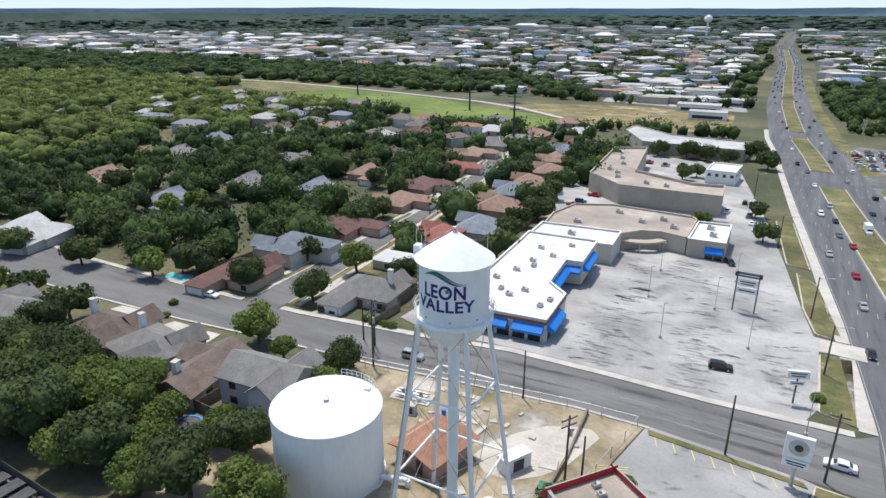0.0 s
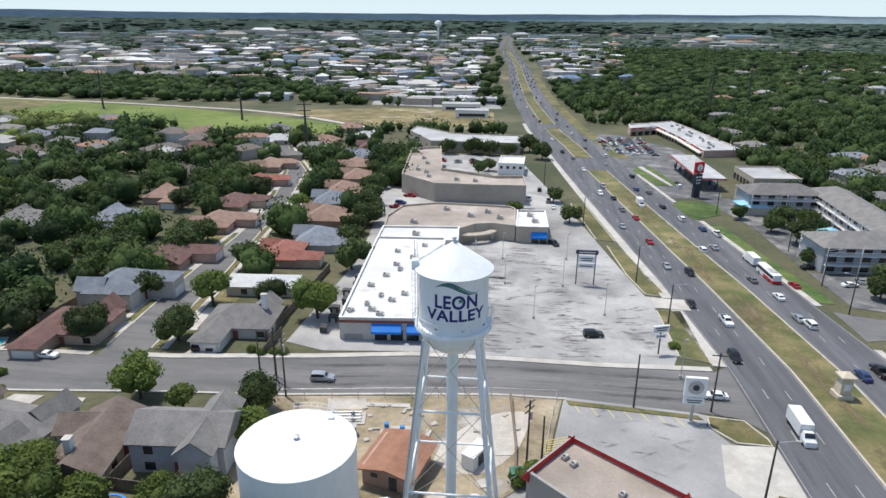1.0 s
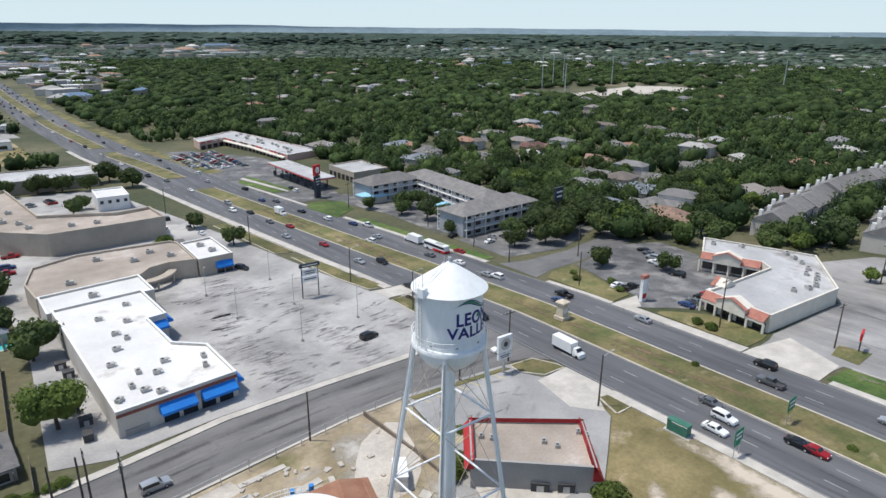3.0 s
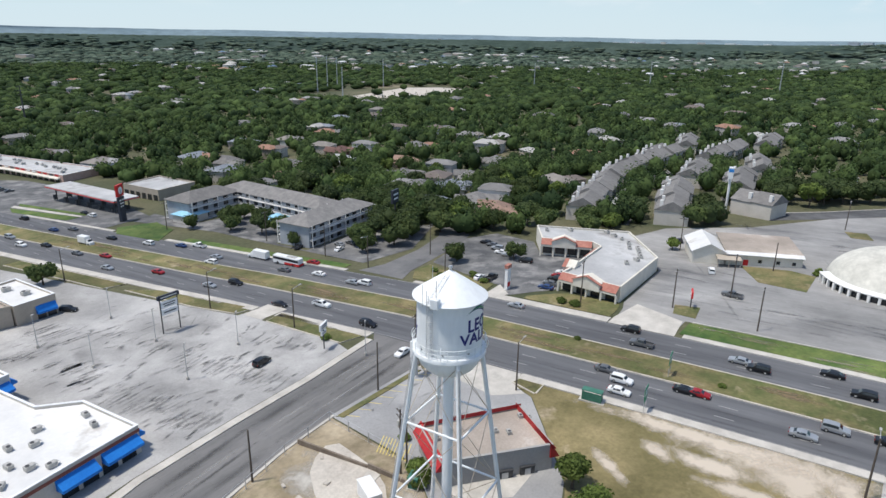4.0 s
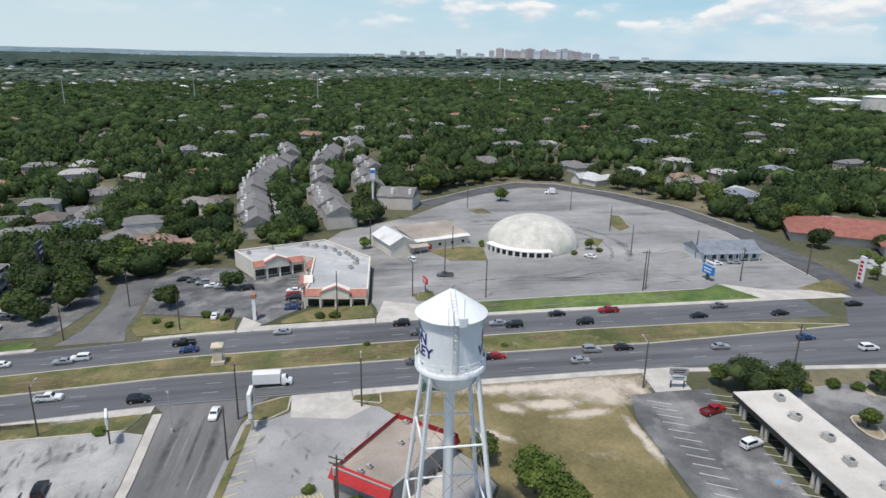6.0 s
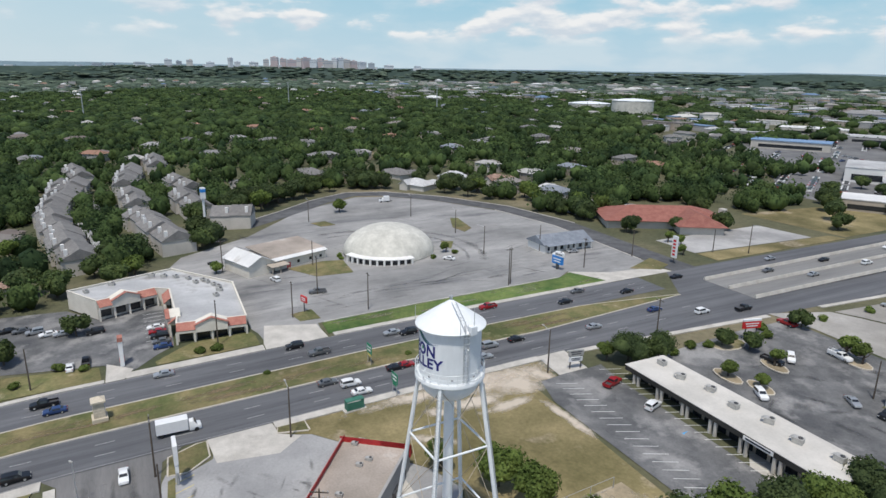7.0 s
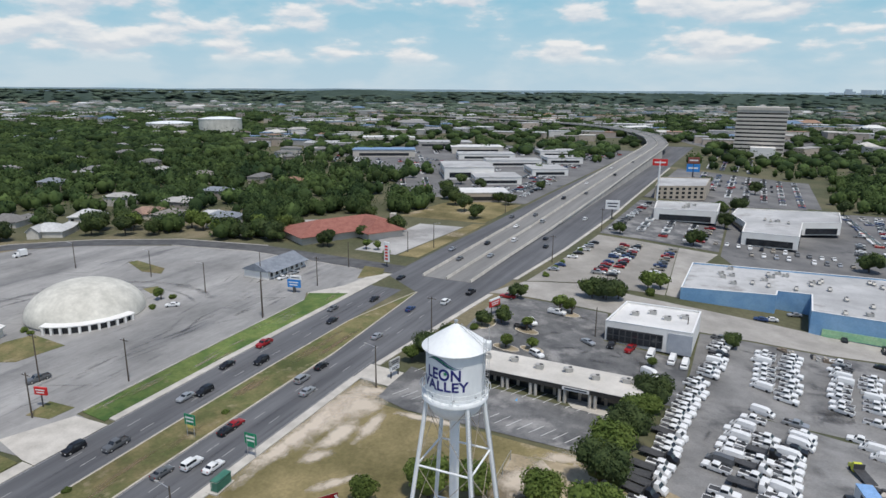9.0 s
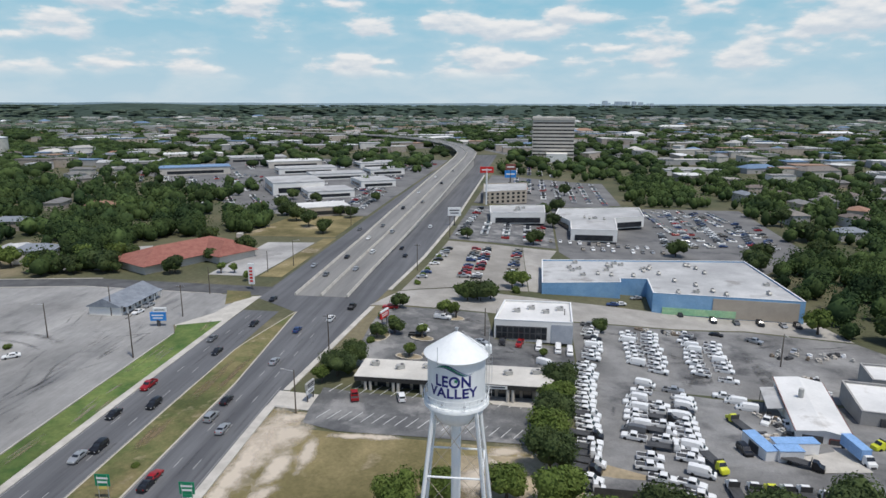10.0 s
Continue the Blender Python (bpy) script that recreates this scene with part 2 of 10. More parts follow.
M_FIELD = mat("mown_field", (0.1, 0.145, 0.032), (0.175, 0.215, 0.055), 0.95, 0.02, 0.3, 0.22, spots=(0.24, 0.21, 0.1), spot_scale=0.03, spot_cut=0.62, patches=0.25)
M_DRY = mat("dry_grass", (0.135, 0.118, 0.05), (0.24, 0.195, 0.1), 0.95, 0.06, 1.6, 0.28, 0.3, spots=(0.42, 0.345, 0.26), spot_scale=0.05, spot_cut=0.57, patches=0.3)
M_YARD = mat("bare_yard", (0.24, 0.195, 0.125), (0.38, 0.315, 0.22), 0.95, 0.12, 1.2, 0.25, 0.3, spots=(0.14, 0.13, 0.06), spot_scale=0.09, spot_cut=0.55, patches=0.2)
M_CALICHE = mat("caliche", (0.42, 0.38, 0.33), (0.52, 0.48, 0.42), 0.95, 0.3, 2.0, 0.2, 0.3)
M_ROAD = mat("highway_asphalt", (0.088, 0.09, 0.097), (0.14, 0.142, 0.149), 0.9, 0.35, 6.0, 0.12, 0.2, stretch=(1.0, 0.03, 1), patches=0.12)
M_STREET = mat("street_asphalt", (0.12, 0.118, 0.116), (0.18, 0.175, 0.17), 0.9, 0.25, 5.0, 0.12, 0.2, stretch=(0.12, 1, 1), spots=(0.085, 0.085, 0.085), spot_scale=0.4, spot_cut=0.64, cracks=0.16, patches=0.15)
M_DARKLOT = mat("worn_dark_asphalt", (0.085, 0.087, 0.09), (0.175, 0.174, 0.172), 0.9, 0.16, 3.0, 0.2, 0.2, spots=(0.25, 0.245, 0.238), spot_scale=0.13, spot_cut=0.52, cracks=0.2, patches=0.22)
M_MIDLOT = mat("grey_asphalt_lot", (0.12, 0.12, 0.121), (0.185, 0.182, 0.178), 0.9, 0.07, 3.0, 0.16, 0.2, spots=(0.08, 0.08, 0.083), spot_scale=0.08, spot_cut=0.58, cracks=0.16, patches=0.25)
M_LOT = mat("pale_worn_lot", (0.29, 0.284, 0.275), (0.4, 0.39, 0.375), 0.9, 0.06, 2.5, 0.14, 0.2, spots=(0.215, 0.21, 0.205), spot_scale=0.07, spot_cut=0.57, cracks=0.15, patches=0.2)
M_YARDLOT = mat("truck_yard_asphalt", (0.155, 0.153, 0.15), (0.245, 0.241, 0.234), 0.9, 0.09, 3.0, 0.18, 0.2, spots=(0.095, 0.095, 0.097), spot_scale=0.08, spot_cut=0.54, cracks=0.2, patches=0.4)
M_RESTLOT = mat("restaurant_lot", (0.26, 0.258, 0.256), (0.35, 0.345, 0.338), 0.9, 0.1, 2.5, 0.12, 0.2, cracks=0.14, patches=0.16)
M_CONC = mat("concrete", (0.4, 0.375, 0.335), (0.53, 0.5, 0.45), 0.9, 0.3, 4.0, 0.12, 0.15)
M_OLDCONC = mat("aged_concrete", (0.29, 0.275, 0.25), (0.38, 0.36, 0.33), 0.9, 0.15, 4.0, 0.12, 0.15, cracks=0.15, patches=0.18)
M_RAMP = mat("ramp_concrete", (0.175, 0.173, 0.168), (0.245, 0.24, 0.23), 0.9, 0.3, 4.0, 0.1, stretch=(1, 0.06, 1))
M_KERB = mat("kerb_concrete", (0.42, 0.38, 0.32), (0.55, 0.5, 0.42), 0.9, 0.5, 4.0, 0.15)
M_DKSTREET = mat("dark_street_asphalt", (0.07, 0.071, 0.074), (0.12, 0.12, 0.122), 0.9, 0.2, 5.0, 0.12, 0.2, cracks=0.15, patches=0.2)
M_LINE = mat("road_paint", (0.55, 0.55, 0.53), (0.7, 0.7, 0.68), 0.7, 1.5, 8.0, 0.2)
M_YELLOW = mat("yellow_paint", (0.6, 0.48, 0.12), (0.7, 0.56, 0.18), 0.7, 1.5, 8.0, 0.2)
M_BLUEPAINT = mat("blue_paint", (0.05, 0.3, 0.6), (0.08, 0.36, 0.66), 0.7, 1.5, 8.0, 0.2)
M_TOWER = mat("tower_white_paint", (0.72, 0.74, 0.745), (0.78, 0.8, 0.8), 0.6, 0.5, 2.0, 0.04, stretch=(1, 1, 0.3), spec=0.25)
M_TANK = mat("tank_white_paint", (0.7, 0.73, 0.74), (0.77, 0.79, 0.795), 0.6, 0.3, 2.0, 0.05, stretch=(1, 1, 0.25), spec=0.25)
M_GALV = mat("galvanised", (0.42, 0.43, 0.44), (0.55, 0.56, 0.57), 0.5, 1.0, 6.0, 0.1, metallic=0.6)
M_RUST = mat("rusted_rod", (0.35, 0.28, 0.2), (0.5, 0.44, 0.36), 0.7, 1.0, 6.0, 0.2)
M_NAVY = mat("navy_paint", (0.018, 0.02, 0.14), (0.026, 0.03, 0.18), 0.45, 1.0, 6.0, 0.05)
M_LGREEN = mat("logo_green", (0.03, 0.2, 0.1), (0.04, 0.24, 0.12), 0.45, 1.0, 6.0, 0.05)
M_WROOF = mat("white_roof", (0.6, 0.595, 0.58), (0.7, 0.69, 0.67), 0.75, 0.1, 1.5, 0.06, spots=(0.47, 0.445, 0.41), spot_scale=0.15, spot_cut=0.6, patches=0.1)
M_TROOF = mat("tan_gravel_roof", (0.3, 0.26, 0.22), (0.41, 0.35, 0.3), 0.95, 0.1, 3.0, 0.18, spots=(0.49, 0.46, 0.42), spot_scale=0.1, spot_cut=0.6, patches=0.18)
M_GROOF = mat("grey_membrane_roof", (0.36, 0.36, 0.36), (0.47, 0.47, 0.465), 0.85, 0.1, 2.0, 0.1, spots=(0.27, 0.26, 0.25), spot_scale=0.09, spot_cut=0.58, patches=0.15)
M_WALL_LT = mat("pale_stucco", (0.48, 0.45, 0.4), (0.56, 0.52, 0.47), 0.9, 0.2, 3.0, 0.08)
M_WALL_TAN = mat("tan_stucco", (0.38, 0.33, 0.27), (0.45, 0.39, 0.32), 0.9, 0.2, 3.0, 0.08)
M_WALL_GR = mat("grey_block", (0.3, 0.29, 0.28), (0.36, 0.35, 0.33), 0.9, 0.2, 3.0, 0.08)
M_WALL_DK = mat("dark_fascia", (0.03, 0.029, 0.028), (0.05, 0.048, 0.045), 0.7, 0.3, 3.0, 0.08)
M_WALL_BLUE = mat("blue_wall", (0.17, 0.33, 0.53), (0.25, 0.42, 0.6), 0.85, 0.15, 2.0, 0.12, patches=0.12)
M_WALL_WHITE = mat("white_wall", (0.7, 0.68, 0.65), (0.76, 0.75, 0.72), 0.85, 0.2, 3.0, 0.06)
M_AWN = mat("blue_awning", (0.01, 0.16, 0.55), (0.015, 0.2, 0.62), 0.6, 0.5, 4.0, 0.08)
M_REDTRIM = mat("red_trim", (0.34, 0.02, 0.025), (0.43, 0.035, 0.035), 0.6, 0.5, 4.0, 0.12)
M_MAROON = mat("maroon_band", (0.2, 0.07, 0.055), (0.25, 0.09, 0.07), 0.8, 0.5, 4.0, 0.1)
M_TILE = mat("red_clay_tile", (0.34, 0.135, 0.105), (0.43, 0.2, 0.15), 0.85, 0.6, 4.0, 0.25)
M_GLASS = mat("dark_window_glass", (0.015, 0.018, 0.022), (0.03, 0.034, 0.04), 0.08, 0.5, 2.0, 0.1, spec=0.6)
M_SHINGLE = [mat("shingle_" + k, a, b, 0.95, 0.5, 4.0, 0.2, 0.3, rnd=0.12) for k, a, b in (
    ("grey", (0.16, 0.155, 0.15), (0.22, 0.21, 0.2)), ("brown", (0.13, 0.1, 0.085), (0.18, 0.145, 0.12)), ("maroon", (0.13, 0.075, 0.065), (0.18, 0.11, 0.095)),
    ("orange", (0.235, 0.16, 0.125), (0.32, 0.215, 0.165)), ("slate", (0.16, 0.18, 0.21), (0.23, 0.25, 0.28)), ("pale", (0.4, 0.4, 0.4), (0.5, 0.5, 0.49)), ("red", (0.245, 0.095, 0.075), (0.31, 0.135, 0.105)))]
M_BRICK = [mat("house_wall_" + k, a, b, 0.9, 0.4, 4.0, 0.15, rnd=0.1) for k, a, b in (
    ("tan", (0.36, 0.28, 0.21), (0.44, 0.35, 0.27)), ("pale", (0.5, 0.47, 0.42), (0.58, 0.55, 0.5)), ("pink", (0.4, 0.26, 0.2), (0.48, 0.33, 0.27)), ("grey", (0.34, 0.36, 0.4), (0.42, 0.44, 0.47)))]
M_WOODPOLE = mat("weathered_pole", (0.07, 0.055, 0.045), (0.12, 0.1, 0.08), 0.95, 1.0, 8.0, 0.2)
M_FENCE = mat("weathered_fence", (0.16, 0.125, 0.095), (0.24, 0.2, 0.16), 0.95, 0.6, 5.0, 0.2, rnd=0.1)
M_STEELDK = mat("dark_steel", (0.05, 0.05, 0.052), (0.08, 0.08, 0.082), 0.6, 1.0, 6.0, 0.1)
M_HVAC = mat("rooftop_unit_metal", (0.38, 0.37, 0.35), (0.5, 0.49, 0.46), 0.6, 1.0, 5.0, 0.15, metallic=0.3)
M_BARK = mat("bark", (0.07, 0.055, 0.04), (0.12, 0.1, 0.08), 0.95, 2.0, 10.0, 0.2)
M_LEAF = [leafy(mat("leaves_" + k, a, b, 0.75, 0.22, 1.2, 0.12, rnd=0.25, island=0.16, spec=0.2)) for k, a, b in (
    ("oak", (0.056, 0.084, 0.03), (0.112, 0.148, 0.046)), ("elm", (0.1, 0.145, 0.034), (0.165, 0.215, 0.055)), ("dark", (0.046, 0.07, 0.028), (0.092, 0.124, 0.042)))]
M_WOODS = leafy(mat("woods_foliage", (0.025, 0.048, 0.02), (0.09, 0.133, 0.042), 0.85, 0.05, 0.25, 0.22, island=0.3, spec=0.15, patches=0.3), 0.32)
M_GROVE = leafy(mat("pale_grove_foliage", (0.075, 0.108, 0.034), (0.205, 0.25, 0.068), 0.85, 0.04, 0.25, 0.22, island=0.3, spec=0.15, patches=0.25), 0.32)
# same woods greyed and blued: distance haze put into the foliage colour
M_FARWOODS = mat("hazed_far_foliage", (0.052, 0.078, 0.058), (0.1, 0.128, 0.092), 0.9, 0.004, 0.05, 0.25, island=0.4, spec=0.1, patches=0.3)
M_FLEET = island_mat("parked_car_paint", [(0.7, 0.7, 0.69), (0.4, 0.41, 0.42), (0.13, 0.135, 0.14), (0.02, 0.02, 0.022), (0.66, 0.66, 0.65), (0.28, 0.02, 0.02), (0.04, 0.07, 0.16), (0.3, 0.3, 0.3), (0.72, 0.72, 0.71), (0.03, 0.03, 0.032)], 0.35)
M_TOWNROOF = island_mat("town_roofs", [(0.62, 0.62, 0.6), (0.4, 0.4, 0.4), (0.3, 0.28, 0.25), (0.17, 0.15, 0.135), (0.52, 0.5, 0.46), (0.24, 0.235, 0.23), (0.66, 0.66, 0.66), (0.3, 0.19, 0.13), (0.36, 0.35, 0.33), (0.13, 0.2, 0.3)])
M_TOWNWALL = island_mat("town_walls", [(0.5, 0.47, 0.42), (0.42, 0.36, 0.3), (0.6, 0.58, 0.55), (0.33, 0.29, 0.25), (0.4, 0.39, 0.38)])
M_SUBROOF = island_mat("suburb_roofs", [(0.2, 0.195, 0.19), (0.15, 0.125, 0.11), (0.27, 0.265, 0.26), (0.28, 0.16, 0.11), (0.22, 0.2, 0.18), (0.36, 0.35, 0.33), (0.17, 0.165, 0.16), (0.2, 0.22, 0.25)])
M_DASH = mat("worn_lane_paint", (0.27, 0.27, 0.265), (0.38, 0.38, 0.37), 0.8, 1.5, 8.0, 0.25)
M_DOMELOT = mat("stained_grey_lot", (0.215, 0.213, 0.208), (0.32, 0.312, 0.3), 0.9, 0.09, 1.5, 0.14, 0.2, spots=(0.15, 0.15, 0.152), spot_scale=0.12, spot_cut=0.57, stretch=(1, 0.22, 1), cracks=0.16, patches=0.28)
M_PINK = mat("pinkish_fascia", (0.5, 0.33, 0.28), (0.58, 0.4, 0.34), 0.85, 0.4, 3.0, 0.1)
M_CREAM = mat("cream_stucco", (0.62, 0.58, 0.5), (0.7, 0.66, 0.58), 0.9, 0.3, 3.0, 0.08)
# near rise: haze cast and its trees' shaded sides put into the colour
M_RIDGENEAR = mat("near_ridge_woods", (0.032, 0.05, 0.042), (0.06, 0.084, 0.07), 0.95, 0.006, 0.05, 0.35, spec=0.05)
# far ridge: woods paled to blue, distance haze painted into the base colour
M_RIDGE = mat("hazed_far_ridge", (0.125, 0.175, 0.21), (0.17, 0.225, 0.26), 0.95, 0.0015, 0.02, 0.25, spec=0.05)
M_WATER = mat("pool_water", (0.08, 0.5, 0.52), (0.12, 0.58, 0.58), 0.1, 0.5, 2.0, 0.05, spec=0.5)
M_SIGNW = mat("sign_white", (0.7, 0.7, 0.7), (0.78, 0.78, 0.77), 0.5, 1.0, 5.0, 0.05)
M_SIGNG = mat("sign_green", (0.01, 0.2, 0.1), (0.015, 0.24, 0.12), 0.5, 1.0, 5.0, 0.05)
M_SIGNDK = mat("sign_dark", (0.03, 0.035, 0.05), (0.045, 0.05, 0.065), 0.5, 1.0, 5.0, 0.05)
M_SIGNR = mat("sign_red", (0.5, 0.02, 0.02), (0.58, 0.03, 0.03), 0.5, 1.0, 5.0, 0.05)
M_SIGNB = mat("sign_blue", (0.03, 0.2, 0.55), (0.04, 0.24, 0.6), 0.5, 1.0, 5.0, 0.05)
M_TEAL = mat("teal_metal", (0.04, 0.14, 0.1), (0.06, 0.18, 0.13), 0.6, 1.0, 5.0, 0.1)
M_DOME = mat("dome_membrane", (0.5, 0.485, 0.43), (0.62, 0.6, 0.535), 0.6, 0.25, 1.0, 0.1, spots=(0.7, 0.69, 0.65), spot_scale=0.3, spot_cut=0.66, patches=0.14)
M_STONE = mat("limestone", (0.5, 0.43, 0.33), (0.6, 0.53, 0.42), 0.9, 0.8, 5.0, 0.15)
M_TYRE = mat("tyre_rubber", (0.015, 0.015, 0.015), (0.03, 0.03, 0.03), 0.9, 2.0, 8.0, 0.1)
M_LAMP_R = mat("tail_lamp", (0.3, 0.01, 0.01), (0.35, 0.02, 0.02), 0.2, 2.0, 8.0, 0.05)
M_LAMP_W = mat("head_lamp", (0.6, 0.6, 0.6), (0.7, 0.7, 0.7), 0.15, 2.0, 8.0, 0.05)
PAINT = {k: mat("car_paint_" + k, c, tuple(v * 1.06 for v in c), 0.3, 1.0, 3.0, 0.03, metallic=mt, spec=0.5) for k, c, mt in (
    ("white", (0.72, 0.72, 0.71), 0), ("silver", (0.42, 0.43, 0.44), 0.5), ("grey", (0.14, 0.145, 0.15), 0.3), ("black", (0.012, 0.012, 0.014), 0), ("red", (0.3, 0.012, 0.015), 0.1),
    ("blue", (0.03, 0.06, 0.16), 0.2), ("tan", (0.36, 0.32, 0.26), 0.3), ("yellow", (0.6, 0.62, 0.04), 0))}

# ---- ground, one sheet to the horizon ----
def spread(fine_lo, fine_hi, s, far=4120.0):
    a = list(np.arange(fine_lo, fine_hi + 0.1, s))
    d, lo, hi = s, a[0], a[-1]
    while hi < far or lo > -far:
        d *= 1.18
        hi, lo = min(far, hi + d), max(-far, lo - d)
        a = ([lo] if lo < a[0] else []) + a + ([hi] if hi > a[-1] else [])
    return a


gx, gy = spread(-208, 240, 16), spread(-304, 408, 8)
gm = Mesh()
gm.v = [(x, y, float(h(x, y)) - 0.02) for y in gy for x in gx]
gm.f = [(j * len(gx) + i, j * len(gx) + i + 1, (j + 1) * len(gx) + i + 1, (j + 1) * len(gx) + i) for j in range(len(gy) - 1) for i in range(len(gx) - 1)]
tagged(part("ground", gm, M_GROUND, smooth=True), "dry olive grass and bare soil spreading to the horizon", "ground", "", "structure")

# far wooded ridge that closes the horizon, its haze put into the colour
rng = random.Random(5)
def ridge(rows, top, north, bumps, material, label):
    """A ring of low hills; north: how much higher it stands there; bumps: (azimuth, width, height)."""
    rm, N = Mesh(), 360
    for i in range(N):
        a = 2 * math.pi * i / N
        e = top + north * max(0.0, math.cos(a - radians(92))) ** 1.5 + 2.0 * math.sin(5 * a + top) + 1.5 * math.sin(13 * a + 2) + 1.0 * math.sin(37 * a) + rng.uniform(-.8, .8)
        for az, wide, up in bumps:
            d = (math.degrees(a) - az + 180) % 360 - 180
            e += up * math.exp(-(d / wide) ** 2)
        for r, f in rows:
            rm.v.append((r * math.cos(a), r * math.sin(a), e * f if f > 0 else -30))
    k = len(rows)
    rm.f = [(i * k + j, ((i + 1) % N) * k + j, ((i + 1) % N) * k + j + 1, i * k + j + 1) for i in range(N) for j in range(k - 1)]
    tagged(part("backdrop", rm, material, smooth=True), label, "hills", "", "structure")


ridge(((3550, 0), (3750, .62), (3900, 1), (3940, 0)), 70, 24, ((42, 12, 8), (128, 7, 7), (70, 6, 5)), M_RIDGE, "low wooded ridge far off along the horizon, haze-blue in its colour")
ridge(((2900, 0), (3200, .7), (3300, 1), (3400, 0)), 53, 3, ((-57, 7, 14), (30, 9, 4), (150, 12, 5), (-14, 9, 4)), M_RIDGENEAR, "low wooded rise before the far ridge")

# ---- highway ----
YN = steps(-48, 420, 6) + steps(440, 3600, 40)


def west_edge(y):
    return float(np.interp(y, [-700, -200, -120, -50, 10], [3, 3, 6, 12, 17.3]))


ribbon("road", steps(-640, -48, 12) + YN[1:], west_edge, lambda y: float(np.interp(y, [-48, 0], [32, 28.2])) if y > -49 else 49, 0.05, M_ROAD,
       label="grey asphalt highway carriageway with worn lanes", category="road")
ribbon("road", YN, 37.2, 48.2, 0.05, M_ROAD, label="grey asphalt highway carriageway with worn lanes", category="road")
MED = [(-48, 286), (318, 420), (440, 620), (650, 1500)]
for a, b in MED:
    ys = steps(a, b, 6)
    wa = lambda y: float(np.interp(y, [-48, 0], [31.6, 28.2]))
    wb = lambda y: float(np.interp(y, [-48, -20], [32.2, 37.2]))
    ribbon("kerb", ys, wa, lambda y: wa(y) + 0.35, 0.2, M_KERB, 0.2, "pale concrete kerb along the grass median", "kerb")
    ribbon("kerb", ys, lambda y: wb(y) - 0.35, wb, 0.2, M_KERB, 0.2, "pale concrete kerb along the grass median", "kerb")
    ribbon("median", ys, lambda y: min(wa(y) + 0.33, wb(y) - 0.34), lambda y: wb(y) - 0.33, 0.22, M_LAWN, 0.0, "dry green grass median between the carriageways", "median")
ribbon("road", steps(286, 318, 6), 28.2, 37.2, 0.055, M_ROAD, label="asphalt crossing through the median", category="road")
ribbon("road", steps(420, 440, 6), 28.2, 37.2, 0.055, M_ROAD, label="asphalt crossing through the median", category="road")

# lane dashes and edge lines
lm = Mesh()
for x in (20.9, 24.5, 40.9, 44.5):
    y = -44.0
    while y < 700:
        b = float(bend(y))
        lm.quad(*[(x + b + dx, yy, float(h(x, yy)) + 0.075) for dx, yy in ((-0.08, y), (0.08, y), (0.08, y + 3), (-0.08, y + 3))])
        y += 12.2
for x in (17.7, 28.0, 37.5, 47.9):
    for y in steps(0, 260, 6)[:-1]:
        b0, b1 = float(bend(y)), float(bend(y + 6.05))
        lm.quad((x + b0 - .06, y, float(h(x, y)) + .075), (x + b0 + .06, y, float(h(x, y)) + .075), (x + b1 + .06, y + 6.05, float(h(x, y + 6.05)) + .075), (x + b1 - .06, y + 6.05, float(h(x, y + 6.05)) + .075))
tagged(part("lane_marking", lm, M_DASH), "worn white lane dashes painted on the highway", "road marking", "", "structure")

# pavements and kerbs beside the highway
ribbon("pavement", steps(100.5, 126.5, 6), 14.9, 17.3, 0.2, M_CONC, 0.25, "pale concrete pavement along the highway", "pavement")
ribbon("pavement", steps(133.5, 440, 6), 14.9, 17.3, 0.2, M_CONC, 0.25, "pale concrete pavement along the highway", "pavement")
ribbon("pavement", steps(9, 65, 6), 15.4, 17.3, 0.2, M_CONC, 0.25, "pale concrete pavement along the highway", "pavement")
ribbon("kerb", steps(-56, 1.5, 6), lambda y: west_edge(y) - 1.5, west_edge, 0.2, M_CONC, 0.25, "pale concrete kerb and verge walk", "kerb")
ribbon("kerb", steps(-420, -74, 12), lambda y: west_edge(y) - 1.3, west_edge, 0.2, M_CONC, 0.25, "pale concrete kerb and verge walk", "kerb")
ribbon("pavement", steps(-38, 44, 6), 48.2, 50.0, 0.2, M_CONC, 0.25, "pale concrete pavement along the far carriageway", "pavement")
ribbon("pavement", steps(60, 88, 6), 48.2, 51.0, 0.2, M_CONC, 0.25, "pale concrete pavement along the far carriageway", "pavement")
ribbon("pavement", steps(92, 112, 6), 48.2, 49.6, 0.2, M_CONC, 0.25, "pale concrete pavement along the far carriageway", "pavement")
ribbon("pavement", steps(134, 205, 6), 48.2, 49.8, 0.2, M_CONC, 0.25, "pale concrete pavement along the far carriageway", "pavement")
ribbon("verge", steps(136, 200, 6), 49.9, 53.5, 0.1, M_GREEN, 0.1, "green grass verge beside the highway", "verge")
ribbon("pavement", steps(230, 280, 6), 48.2, 49.6, 0.2, M_CONC, 0.25, "pale concrete pavement along the far carriageway", "pavement")
ribbon("verge", steps(320, 900, 10), 48.2, 56, 0.1, M_LAWN, 0.1, "dry grass verge beside the highway", "verge")

# elevated main lanes to the south
ED = [(21.0, 38.0, -64, 0.1), (21, 38.5, -100, 0.15), (20, 38.5, -150, 0.6), (19, 38.5, -200, 1.8), (18, 38, -260, 3.2), (18, 38, -330, 4.8), (18, 38, -420, 6.4), (18.5, 38.5, -500, 7.4), (21, 41, -560, 7.8)]
CURVE = [(38, -600), (50, -660), (72, -730), (104, -800), (150, -870), (215, -940), (320, -1010), (480, -1080), (700, -1150)]
path = [((a + b) / 2, y, z, (b - a) / 2) for a, b, y, z in ED] + [(x, y, 8.2, 10.0) for x, y in CURVE]
